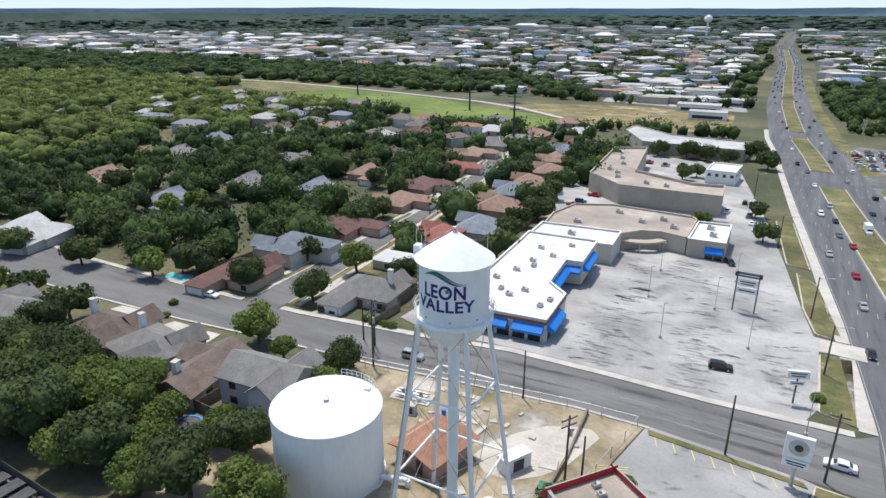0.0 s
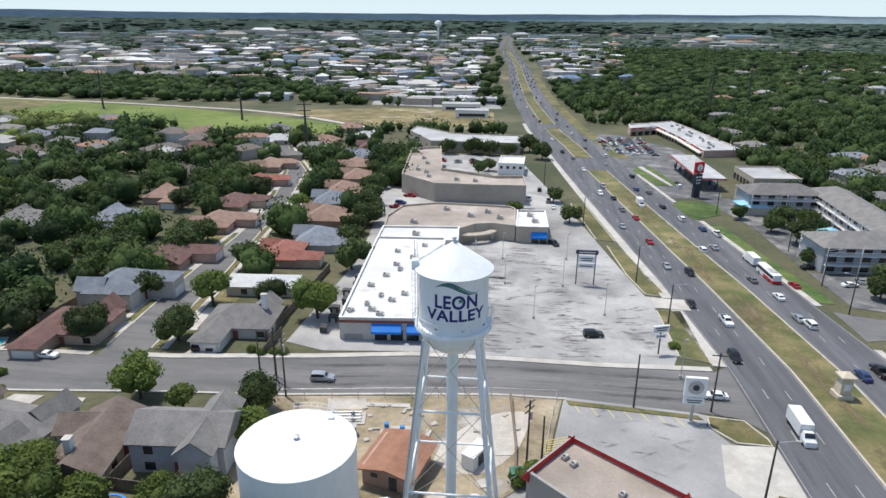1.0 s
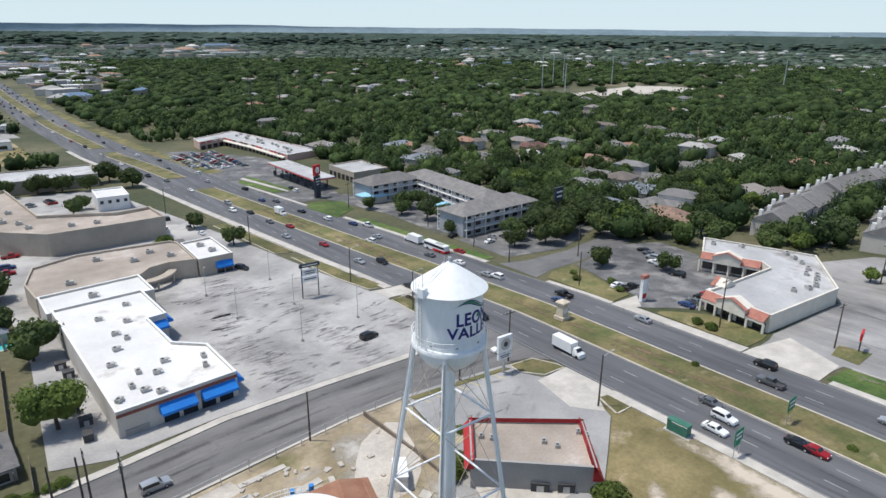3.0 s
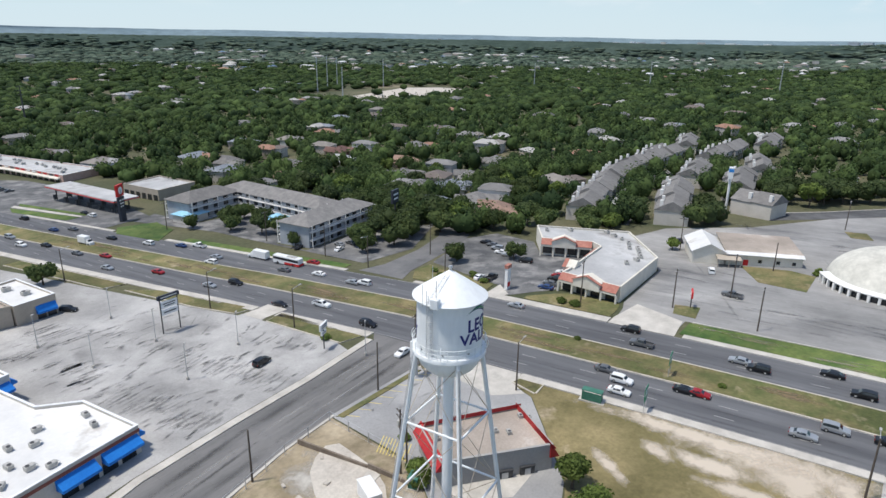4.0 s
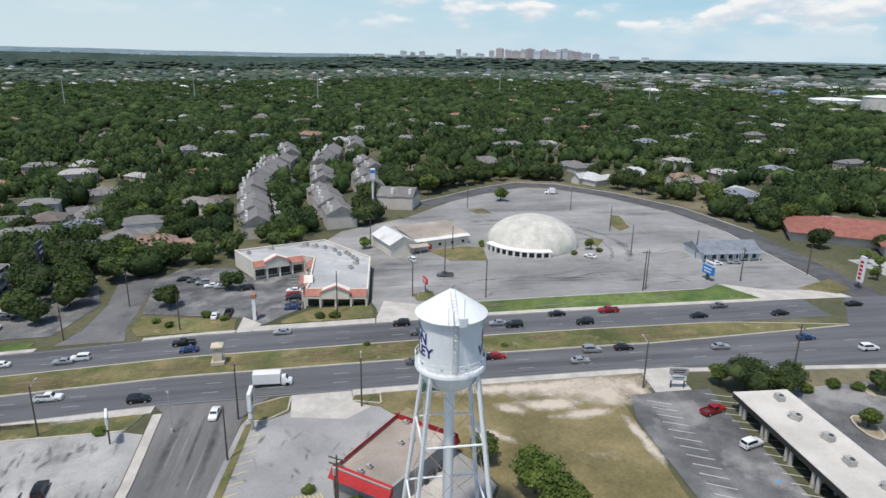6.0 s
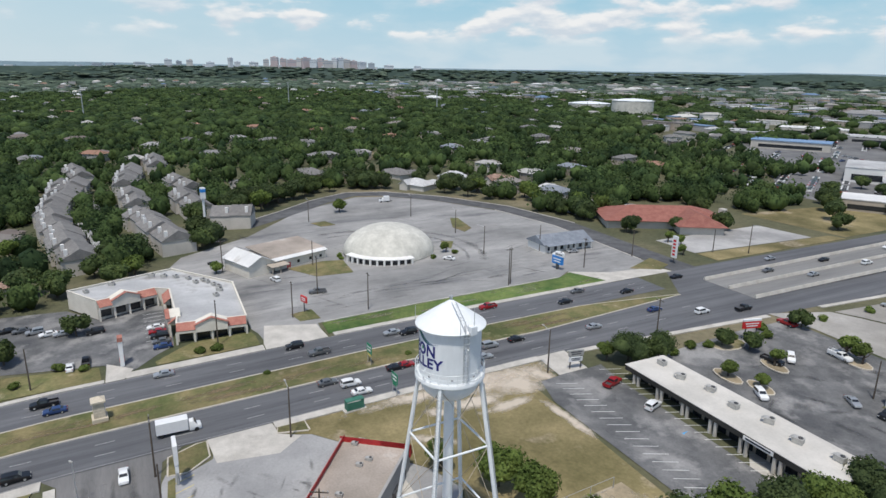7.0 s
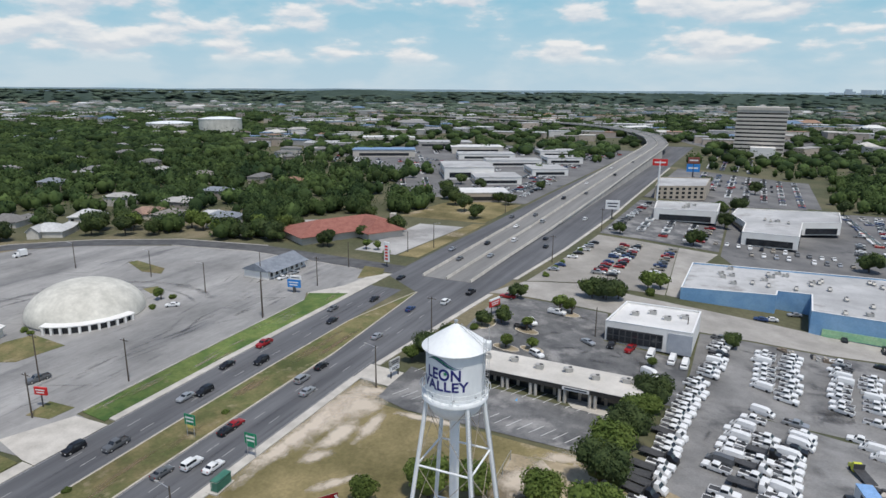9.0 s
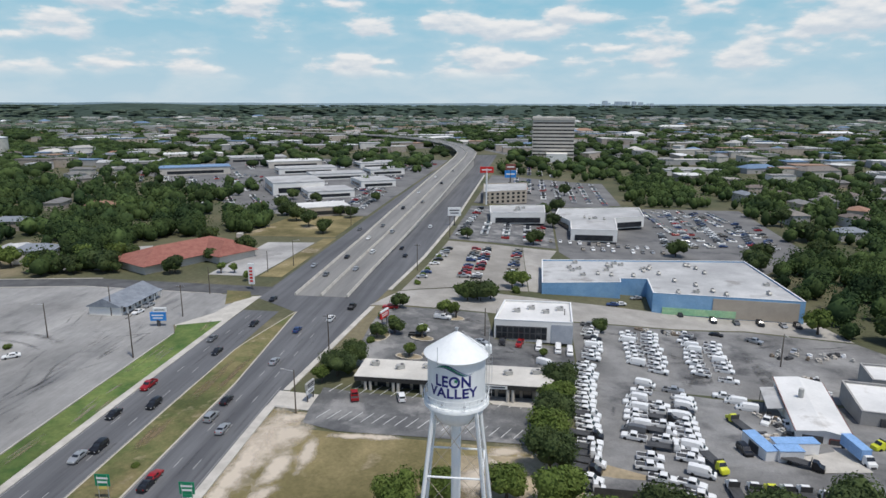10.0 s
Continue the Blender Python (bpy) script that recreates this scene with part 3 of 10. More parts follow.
fly = thing("flyover", 0, 0, 0, "pale concrete elevated highway rising and curving away", "flyover", z=0.0)
pts = []
for i, (x, y, z, w) in enumerate(path):
    p, q = path[max(0, i - 1)], path[min(len(path) - 1, i + 1)]
    d = Vector((q[0] - p[0], q[1] - p[1])).normalized()
    nrm = Vector((-d.y, d.x))
    zz = float(h(30, y)) + z
    pts.append([(x + nrm.x * k, y + nrm.y * k, zz) for k in (w, 0, -w)])
for i in range(len(pts) - 1):
    (a, m0, b), (c, m1, d) = pts[i], pts[i + 1]
    span = part("deck_span", Mesh().slab(b, d, c, a, 0.9), M_RAMP, fly)
    for k, (p, q) in enumerate(((a, c), (b, d), (m0, m1))):
        off = 0.05
        part("barrier", Mesh().add([(p[0] - .4, p[1], p[2] + off), (p[0] + .4, p[1], p[2] + off), (q[0] + .4, q[1], q[2] + off), (q[0] - .4, q[1], q[2] + off),
                     (p[0] - .1, p[1], p[2] + .95), (p[0] + .1, p[1], p[2] + .95), (q[0] + .1, q[1], q[2] + .95), (q[0] - .1, q[1], q[2] + .95)],
                    [(4, 5, 6, 7), (0, 4, 7, 3), (1, 2, 6, 5), (0, 1, 5, 4), (3, 7, 6, 2)]), M_CONC, span)
    if path[i][1] > -430:
        for p, q in ((a, c), (b, d)):
            part("retaining_wall", Mesh().add([(p[0], p[1], float(h(*p[:2])) - .3), (q[0], q[1], float(h(*q[:2])) - .3), (q[0], q[1], q[2] - .05), (p[0], p[1], p[2] - .05)], [(0, 1, 2, 3)]), M_CONC, span)
for i in range(6, len(pts) - 1):
    for s in (0, 1):
        p, q = pts[i], pts[i + 1]
        c = [(p[1][k] * (1 - s * .5) + q[1][k] * s * .5) for k in range(3)]
        pm = Mesh().box(c[0], c[1], (c[2] - 0.9 + float(h(c[0], c[1]))) / 2 - .2, 1.8, 1.8, c[2] - 0.9 - float(h(c[0], c[1])) + .4)
        part("pier", pm, M_CONC, fly)

# ---- side streets ----
S_N = [(17.2, 100.5), (14.5, 98.3), (-5.6, 97), (-21.6, 96.9), (-39.4, 96.2), (-56, 92.8), (-81.6, 88.8), (-110, 87), (-147, 86), (-240, 92)]
S_S = [(-240, 78), (-160, 70.5), (-127, 72.7), (-100, 75), (-79, 77.8), (-57.7, 80), (-40, 82.8), (-23.1, 85.2), (-12, 85.5), (8.6, 84), (14, 83.4), (17.2, 80)]
sheet("road", S_N + S_S, 0.06, M_STREET, label="worn grey asphalt side street", category="road")
sheet("road", [(-87.5, 88), (-93.3, 135), (-99, 170), (-101.6, 196), (-116, 262), (-150, 330), (-156, 326), (-123, 260), (-107, 197), (-103.5, 163), (-100.8, 130), (-95.7, 87.5)], 0.065, M_STREET,
      label="worn grey asphalt residential street", category="road")


def walk_strip(name, line, w, up, material, label, category, depth=0.2):
    """A strip of width w to the left of a line of points."""
    out = []
    for i, p in enumerate(line):
        a, b = Vector(line[max(0, i - 1)]), Vector(line[min(len(line) - 1, i + 1)])
        d = (b - a).normalized()
        out.append((p[0] - d.y * w, p[1] + d.x * w))
    return sheet(name, list(line) + out[::-1], up, material, depth, label, category)


ST_E = [(-87.8, 92), (-93.3, 135), (-99, 170), (-101.6, 196), (-116, 262), (-150, 330)]
ST_W = [(-96.2, 92), (-100.8, 130), (-103.5, 163), (-107, 197), (-123, 260), (-156, 326)]
for line, sg in ((ST_E, 1), (ST_W, -1)):
    walk_strip("verge", [(x + .3 * sg, y) for x, y in line], -8.5 * sg, 0.04, M_LAWN, "dry front lawns beside the residential street", "verge", 0.0)
    walk_strip("kerb", line, -.4 * sg, 0.14, M_CONC, "pale kerb of the residential street", "kerb")
    walk_strip("pavement", [(x + 2.0 * sg, y) for x, y in line], -1.3 * sg, 0.12, M_CONC, "pale concrete pavement beside the residential street", "pavement", 0.1)
for y, sg in ((100, -1), (117, -1), (137, -1), (170, -1), (193, -1), (226, -1), (103, 1), (146, 1), (158, 1), (184, 1), (203, 1), (222, 1), (246, 1)):
    x = float(np.interp(y, [b for a, b in (ST_E if sg > 0 else ST_W)], [a for a, b in (ST_E if sg > 0 else ST_W)]))
    sheet("driveway", [(x + .1 * sg, y - 2.6), (x + .1 * sg, y + 2.6), (x + 8.5 * sg, y + 2.2), (x + 8.5 * sg, y - 2.2)], 0.13, M_CONC, 0.06, "pale concrete driveway", "driveway")
walk_strip("kerb", [(14.3, 98.4), (-5.6, 97.1), (-21.6, 97), (-39.4, 96.3), (-56, 92.9), (-81.6, 88.9), (-87, 88.5)], -1.6, 0.18, M_CONC, "pale concrete kerb and pavement beside the street", "pavement")
walk_strip("kerb", [(-97, 87.7), (-110, 87.1), (-147, 86.1), (-200, 89)], -1.4, 0.18, M_CONC, "pale concrete kerb and pavement beside the street", "pavement")
walk_strip("kerb", [(-160, 70.4), (-127, 72.6), (-100, 74.9), (-79, 77.7), (-57.7, 79.9), (-40, 82.7), (-23.1, 85.1), (-12, 85.4)], -0.5, 0.18, M_CONC, "pale concrete kerb beside the street", "kerb")
sheet("road", [(48, 116), (48, 131), (56, 128), (72, 128), (88, 131), (120, 150), (180, 200), (186, 194), (126, 142), (92, 122), (82, 120), (64, 118.5), (55, 118)], 0.06, M_MIDLOT, label="worn grey side street", category="road")
LOOP = [(48.3, -72), (85, -73), (112, -74), (150, -67), (181, -50), (204, -30), (211, -12), (200, 8), (184, 26), (168, 48)]
walk_strip("road", LOOP, 9.5, 0.07, M_DKSTREET, "dark asphalt street curving round the car park", "road", 0.0)
walk_strip("kerb", [(62, -62.3), (85, -63.3), (112, -64.3), (146, -58)], 0.4, 0.18, M_CONC, "pale kerb beside the curving street", "kerb")

# ---- car parks and yards ----
sheet("car_park", [(-64, 98.5), (-56, 96), (-39.4, 98.2), (-21, 98.9), (-5.6, 98.9), (8, 99.8), (9.5, 104), (9.5, 127), (14.5, 128), (14, 133), (8.6, 134), (6.5, 146), (2, 175), (-3, 205), (-8, 232), (-14, 262), (-24, 312),
                   (-92, 320), (-82, 240), (-69, 200), (-63, 150)], 0.08, M_LOT, label="pale weathered car park with dark oil-stained stalls", category="car park")
sheet("car_park", [(-12.3, 85.6), (8, 83.9), (10, 83.2), (8.6, 80.5), (11, 76), (17, 75), (17, 66), (13, 65.5), (10.5, 60), (3, 54.2), (-8, 46), (-14, 44), (-22, 48), (-25, 55), (-15.5, 66)], 0.085, M_RESTLOT,
      label="grey car park beside the red-trimmed restaurant", category="car park")
sheet("yard", [(-62, 26), (-63, 78.5), (-40, 82), (-23, 84.8), (-12.6, 85.2), (-15.8, 66), (-25.3, 55), (-24, 22), (-46, 20)], 0.04, M_YARD, label="dry bare yard of the waterworks", category="yard")
sheet("verge", [(-24, 18), (-38, 18.2), (-32, 30), (-25, 40), (-23, 47.5), (-14, 43.5), (-8, 45.8), (3, 54), (10.5, 59.8), (13, 65), (15.3, 65), (15.3, 10), (8, 10.5), (8, 16.8)], 0.04, M_DRY,
      label="vacant dry grass lot with bare pale patches", category="verge")
sheet("car_park", [(15.3, 2.2), (8, 2.5), (8.3, -1), (0.5, 0.3), (-42, 0.3), (-42, 6), (-39, 16.5), (0, 16.8), (7.6, 14.5), (8, 9.8), (15.3, 8.8)], 0.085, M_DARKLOT, label="worn dark asphalt car park with angled white stalls", category="car park")
sheet("car_park", [(6, -13), (7.5, -40), (7, -57), (-24, -58.5), (-27, -38.5), (-48, -38.5), (-48, -12)], 0.085, M_DARKLOT, label="patched dark asphalt car park", category="car park")
sheet("road", [(12, -57.5), (6, -73), (-10, -80), (-62, -79.5), (-124, -76), (-128, -60), (-100, -66), (-62, -62), (-48, -60), (-24, -59.5), (4, -58.5)], 0.07, M_OLDCONC, label="pale concrete access drive", category="road")
sheet("car_park", [(5.5, -74), (2, -110), (-0.5, -152), (-33, -152), (-36, -86), (-10, -81)], 0.085, mat("tan_lot", (0.25, 0.235, 0.21), (0.33, 0.31, 0.28), 0.9, 0.1, 3.0, 0.14, patches=0.2, cracks=0.15), label="tan paved car dealer forecourt", category="car park")
sheet("car_park", [(-45.5, 31.5), (-48.5, -11.8), (-48.5, -59), (-62, -61), (-100, -65), (-128, -59), (-150, -20), (-140, 33)], 0.08, M_YARDLOT, label="grey asphalt yard full of work trucks", category="car park")
sheet("road", [(-36.3, -86.4), (-33.2, -152), (-48, -152), (-41.5, -120), (-40.3, -86.2)], 0.075, M_OLDCONC, label="pale concrete drive beside the blue store", category="road")
sheet("car_park", [(0, -156), (-2, -250), (-48, -262), (-48, -156)], 0.085, M_DARKLOT, label="dark asphalt dealer lot", category="car park")
sheet("car_park", [(-49, -150), (-49, -265), (-110, -290), (-165, -290), (-160, -170), (-130, -135), (-122, -128), (-60, -125)], 0.08, M_MIDLOT, label="grey asphalt lot of parked cars", category="car park")
sheet("car_park", [(-2, -262), (-4, -420), (-95, -420), (-95, -300), (-48, -270)], 0.08, M_MIDLOT, label="grey asphalt commercial lots", category="car park")
sheet("car_park", [(57.4, 45.5), (58.5, -27.5), (62, -33), (53, -40), (56, -62), (84, -62.8), (112, -63.8), (146, -57), (175, -42), (193, -26), (198, -12), (188, 6), (174, 24), (148, 46), (133, 70), (112, 79), (108.6, 75), (89, 60), (61.5, 60.6), (58, 59.6), (51, 59), (51, 46)], 0.08, M_DOMELOT,
      label="large stained grey car park round a dome", category="car park")
sheet("verge", [(50, 45), (57, 44.5), (58.2, -27), (61, -33), (50, -38)], 0.13, M_GREEN, 0.1, "bright green grass verge below the car park", "verge")
walk_strip("kerb", [(57.2, 44), (58.3, -27)], 0.3, 0.22, M_CONC, "pale concrete kerb edging the car park", "kerb")
sheet("verge", [(62, -66), (54, -66), (51, -60), (56, -52)], 0.14, M_LAWN, 0.1, "small dry grass corner", "verge")
sheet("car_park", [(57, 92), (51, 90), (52, 86), (57.5, 81.5), (60.5, 78), (67, 77.6), (88, 77.6), (90.6, 80.6), (86, 93.5), (97, 101), (100, 116), (90, 121.5), (64, 117)], 0.085, M_DARKLOT, label="dark asphalt car park of the tiled-roof shops", category="car park")
sheet("verge", [(49.8, 92.5), (56.5, 93), (62, 116.5), (56, 117.5), (50, 114)], 0.14, M_LAWN, 0.1, "dry grass corner with shrubs", "verge")
sheet("verge", [(51.5, 60.5), (51.8, 82), (53.6, 82.2), (58.2, 77), (60.3, 74), (59.8, 61), (57, 60.4)], 0.14, M_LAWN, 0.1, "grass strip before the shops", "verge")
sheet("car_park", [(53.6, 134), (53, 200), (46, 236), (57, 240), (58, 214), (78, 213), (78, 172), (55, 172), (54, 157.5), (92, 156), (98, 140), (72, 130)], 0.085, M_DARKLOT, label="dark asphalt motel car park", category="car park")
sheet("car_park", [(31, 236), (26, 300), (16, 400), (36, 398), (62, 350), (66, 296), (54, 238)], 0.085, M_DARKLOT, label="dark asphalt car park before a strip of shops", category="car park")
sheet("verge", [(36, 206), (47, 214), (50, 228), (38, 233), (33.5, 226)], 0.14, M_GREEN, 0.1, "green grass island at the driveway", "verge")
sheet("car_park", [(60, -84), (57, -140), (78, -138), (78, -84)], 0.085, M_LOT, label="pale car park beside the red-tiled hall", category="car park")
sheet("verge", [(50.5, -84), (50.5, -150), (56, -148), (59, -84)], 0.1, M_DRY, 0.06, "dry grass verge beside the frontage road", "verge")
sheet("car_park", [(118, -84), (112, -92), (124, -125), (150, -110), (142, -82)], 0.085, M_LOT, label="pale empty car park", category="car park")
sheet("yard", [(52, -152), (52, -205), (90, -205), (96, -150)], 0.06, M_DRY, label="dry vacant grass lot", category="verge")
sheet("car_park", [(51, -208), (51, -560), (240, -560), (330, -420), (200, -300), (120, -208)], 0.06, M_MIDLOT, label="grey asphalt dealer lots", category="car park")
# mown field, path and bare fields to the north-west
sheet("field", [(-400, 500), (-370, 490), (-276, 473), (-194, 440), (-122, 402), (-142, 372), (-164, 354), (-224, 358), (-320, 394), (-400, 425)], 0.06, M_FIELD, label="bright green mown field", category="field", step=20)
sheet("field", [(-610, 506), (-468, 520), (-400.5, 500), (-400.5, 425), (-420, 432), (-560, 478)], 0.06, M_LAWN, label="dull olive grass field", category="field", step=20)
sheet("field", [(-118, 404), (-38, 404), (-46, 500), (-120, 512), (-190, 486), (-195, 462)], 0.05, M_DRY, label="dry brown field", category="field", step=20)
walk_strip("road", [(-112, 398), (-131, 412), (-190, 458), (-233, 476), (-350, 500), (-482, 516), (-820, 480)], 5.0, 0.1, M_CALICHE, "pale gravel track along the field", "road", 0.0)

# grass islands and patches
for nm, poly in (("verge", [(9.8, 103.5), (14.6, 101.5), (14.7, 126), (9.8, 125.5)]), ("verge", [(9, 135.5), (13.5, 134), (9, 165), (4.5, 173), (6.6, 148)]), ("verge", [(2, 179), (7, 177), (1.5, 222), (-3, 222)]),
                 ("verge", [(9.5, 82.8), (14.6, 82.4), (16.5, 78), (16.7, 76.4), (12, 76.5), (9.2, 80)]), ("verge", [(13.6, 65), (15.2, 64.6), (15.2, 60), (12, 60)])):
    sheet(nm, poly, 0.2, M_LAWN, 0.2, "dry grass island with a pale kerb", "verge")
    ring = [Vector(p) for p in poly]
    if sum(ring[i - 1].x * ring[i].y - ring[i].x * ring[i - 1].y for i in range(len(ring))) < 0:
        ring = ring[::-1]
    walk_strip("kerb", [tuple(p) for p in ring] + [tuple(ring[0])], -0.3, 0.19, M_KERB, "pale concrete kerb round a grass island", "kerb")
for k, poly in enumerate(([(-31, 66), (-28, 63.6), (-24.5, 64), (-21.5, 66.8), (-19.4, 70.5), (-18.4, 74.5), (-17.4, 79), (-19, 80.4), (-22, 79.6), (-25, 77.8), (-28, 74), (-30.4, 70)], [(-50, 79.6), (-44, 80.5), (-43, 77.5), (-49, 76.5)])):
    sheet("yard", poly, 0.06 + .006 * k, M_CALICHE, label="pale crushed stone patch in the yard", category="yard")
sheet("driveway", [(9.5, 75.6), (17.2, 76.2), (17.2, 65.2), (13.2, 64.8), (11.0, 61.5), (7.5, 66)], 0.1, M_CONC, 0.03, "pale concrete driveway apron", "driveway")
sheet("driveway", [(8.2, 9.6), (17.2, 9.0), (17.2, 1.8), (8.2, 2.6)], 0.1, M_CONC, 0.03, "pale concrete driveway apron", "driveway")
sheet("driveway", [(48.3, 45.6), (57, 46), (62, 57.5), (52, 59.6), (48.3, 59.8)], 0.1, M_CONC, 0.03, "pale concrete driveway apron", "driveway")
sheet("driveway", [(48.3, 88.3), (52.5, 86.5), (57.5, 91.6), (48.3, 91.8)], 0.1, M_CONC, 0.03, "pale concrete driveway apron", "driveway")
sheet("driveway", [(17.2, 126.8), (9.6, 127.4), (9.6, 133.4), (17, 133.2)], 0.1, M_CONC, 0.03, "pale concrete driveway apron", "driveway")
for poly in ([(150, 12), (158, 14), (157, 20), (150, 18)], [(118, -28), (126, -27), (140, -33), (139, -36), (122, -33)], [(90.5, 25), (104, 24), (106, 30), (103.5, 42), (92, 36)], [(60, 44), (67, 44.5), (66, 50), (60.5, 49)], [(104, -12), (110, -14), (108, -18), (100, -13)]):
    sheet("verge", poly, 0.16, M_LAWN, 0.14, "small grass island in the car park", "verge")
# oil and tyre marks worn into the car parks: soft-edged films of dirt
def film_mat(name, colour, strength, grain=1.1, least=0.25, edge=(0.75, 1.5)):
    m = bpy.data.materials.new(name)
    m.use_nodes = True
    n, l = m.node_tree.nodes, m.node_tree.links
    bsdf = n["Principled BSDF"]
    bsdf.inputs["Base Color"].default_value = (*colour, 1)
    bsdf.inputs["Roughness"].default_value = 0.85
    uv, ln, mr, nz, tc, ad, ge, isl, mu, m2 = (n.new("ShaderNode" + k) for k in ("UVMap", "VectorMath", "MapRange", "TexNoise", "TexCoord", "Math", "NewGeometry", "MapRange", "Math", "Math"))
    ln.operation, ad.operation, mu.operation, m2.operation = "LENGTH", "ADD", "MULTIPLY", "MULTIPLY"
    l.new(uv.outputs[0], ln.inputs[0])
    nz.inputs["Scale"].default_value, nz.inputs["Detail"].default_value, nz.inputs["Roughness"].default_value = grain, 6.0, 0.7
    l.new(tc.outputs["Object"], nz.inputs["Vector"])
    m2.inputs[1].default_value = 1.5
    l.new(nz.outputs["Fac"], m2.inputs[0])
    l.new(ln.outputs["Value"], ad.inputs[0])
    l.new(m2.outputs[0], ad.inputs[1])
    for k, v in (("From Min", edge[0]), ("From Max", edge[1]), ("To Min", strength), ("To Max", 0.0)):
        mr.inputs[k].default_value = v
    l.new(ad.outputs[0], mr.inputs["Value"])
    isl.inputs["To Min"].default_value = least
    l.new(ge.outputs["Random Per Island"], isl.inputs["Value"])
    l.new(mr.outputs[0], mu.inputs[0])
    l.new(isl.outputs[0], mu.inputs[1])
    l.new(mu.outputs[0], bsdf.inputs["Alpha"])
    return m


def marks(name, rows, material, label, up=0.1):
    """Films lying on the ground, one for each row: middle, length, width, heading in degrees."""
    mb, uvs = Mesh(), []
    for i0, (x, y, long, wide, az) in enumerate(rows):
        lift = up + .0012 * (i0 % 40)
        k, q = math.cos(radians(az)), math.sin(radians(az))
        n = max(1, int(long / 4))
        for i in range(n + 1):
            f = 2 * i / n - 1
            for e in (-1, 1):
                a, b = f * long / 2, e * wide / 2
                px, py = x + k * a - q * b, y + q * a + k * b
                mb.v.append((px, py, float(h(px, py)) + lift))
        o = len(mb.v) - 2 * (n + 1)
        for i in range(n):
            mb.f.append((o + 2 * i, o + 2 * i + 2, o + 2 * i + 3, o + 2 * i + 1))
            f0, f1 = 2 * i / n - 1, 2 * (i + 1) / n - 1
            uvs += [(f0, -1), (f1, -1), (f1, 1), (f0, 1)]
    ob = part(name, mb, material)
    lay = ob.data.uv_layers.new(name="film")
    lay.data.foreach_set("uv", [c for q in uvs for c in q])
    return tagged(ob, label, "stain", "", "stuff")


r2 = random.Random(11)
OIL = film_mat("oil_film", (0.05, 0.05, 0.052), 0.55)
rows = []
for x0, x1, y0, y1, dens in ((-30, -19, 100.5, 127, 1.0), (-13.5, -3.5, 100.5, 128, .95), (-14, -6, 128, 150, .7), (-31, -21, 129, 158, .6), (2, 8, 103, 126, .55), (-26, -10, 152, 170, .4)):
    y = y0
    while y < y1:
        if r2.random() < dens:
            rows.append(((x0 + x1) / 2 + r2.uniform(-1.2, 1.2) - .12 * (y - y0), y, (x1 - x0) * r2.uniform(.6, 1.0), r2.uniform(.9, 2.0), r2.uniform(-4, 12)))
            for _ in range(2):
                rows.append((r2.uniform(x0, x1) - .12 * (y - y0), y + r2.uniform(-.8, .8), r2.uniform(2.0, 4.5), r2.uniform(.5, 1.3), r2.uniform(-8, 18)))
        y += 1.15
for k in range(90):
    rows.append((r2.uniform(-32, 7), r2.uniform(100, 165), r2.uniform(1.5, 9), r2.uniform(.5, 2.4), r2.uniform(-30, 40)))
marks("oil_stains", rows, OIL, "dark oil smears along the rows of stalls")
TYRE = film_mat("tyre_film", (0.085, 0.085, 0.086), 0.45)
rows = []
cx, cy = 102, 16                         # swept turning path round the dome and long faint runs
for k in range(26):
    a = -118 + 5.0 * k
    for rr_, w in ((36, 5.0), (31, 2.6)):
        rows.append((cx + rr_ * math.cos(radians(a)), cy + rr_ * math.sin(radians(a)) * 1.05, 7, w * r2.uniform(.6, 1.2), a + 90 + r2.uniform(-6, 6)))
for k in range(70):
    rows.append((r2.uniform(64, 150), r2.uniform(-50, 56), r2.uniform(6, 22), r2.uniform(.7, 2.2), r2.choice((92, 88, 110, 60, 75, 20)) + r2.uniform(-8, 8)))
for k in range(30):
    rows.append((r2.uniform(64, 76), r2.uniform(-26, 44), r2.uniform(8, 20), r2.uniform(.8, 2.0), 88 + r2.uniform(-7, 7)))
marks("tyre_marks", rows, TYRE, "dark tyre sweeps worn into the grey car park")
rows = []
for k in range(60):
    rows.append((r2.uniform(-125, -50), r2.uniform(-56, 26), r2.uniform(4, 16), r2.uniform(.8, 4.0), r2.choice((80, 95, 20, 170)) + r2.uniform(-10, 10)))
for k in range(16):
    rows.append((r2.uniform(-98, -76), r2.uniform(-42, -24), r2.uniform(10, 20), r2.uniform(3, 7), 30 + r2.uniform(-15, 15)))
for k in range(40):
    rows.append((r2.uniform(-44, 4), r2.uniform(-56, -14), r2.uniform(3, 12), r2.uniform(1, 3), r2.uniform(0, 180)))
for k in range(22):
    rows.append((r2.uniform(-9, 9), r2.uniform(62, 83), r2.uniform(2, 8), r2.uniform(.5, 1.6), r2.uniform(-40, 60)))
marks("oil_stains", rows, OIL, "dark oil drips and tyre marks on the yard asphalt", 0.115)
BLEACH = film_mat("dust_film", (0.4, 0.39, 0.37), 0.5)
rows = [(r2.uniform(-38, 6), r2.uniform(7, 10.5), r2.uniform(4, 12), r2.uniform(1.5, 3.5), r2.uniform(-10, 10)) for k in range(9)]
rows += [(r2.uniform(-44, 4), r2.uniform(-56, -14), r2.uniform(3, 10), r2.uniform(1, 3.5), r2.uniform(0, 180)) for k in range(14)]
SOIL = film_mat("soil_film", (0.6, 0.52, 0.42), 0.92, 0.3, 0.85, (1.05, 1.6))
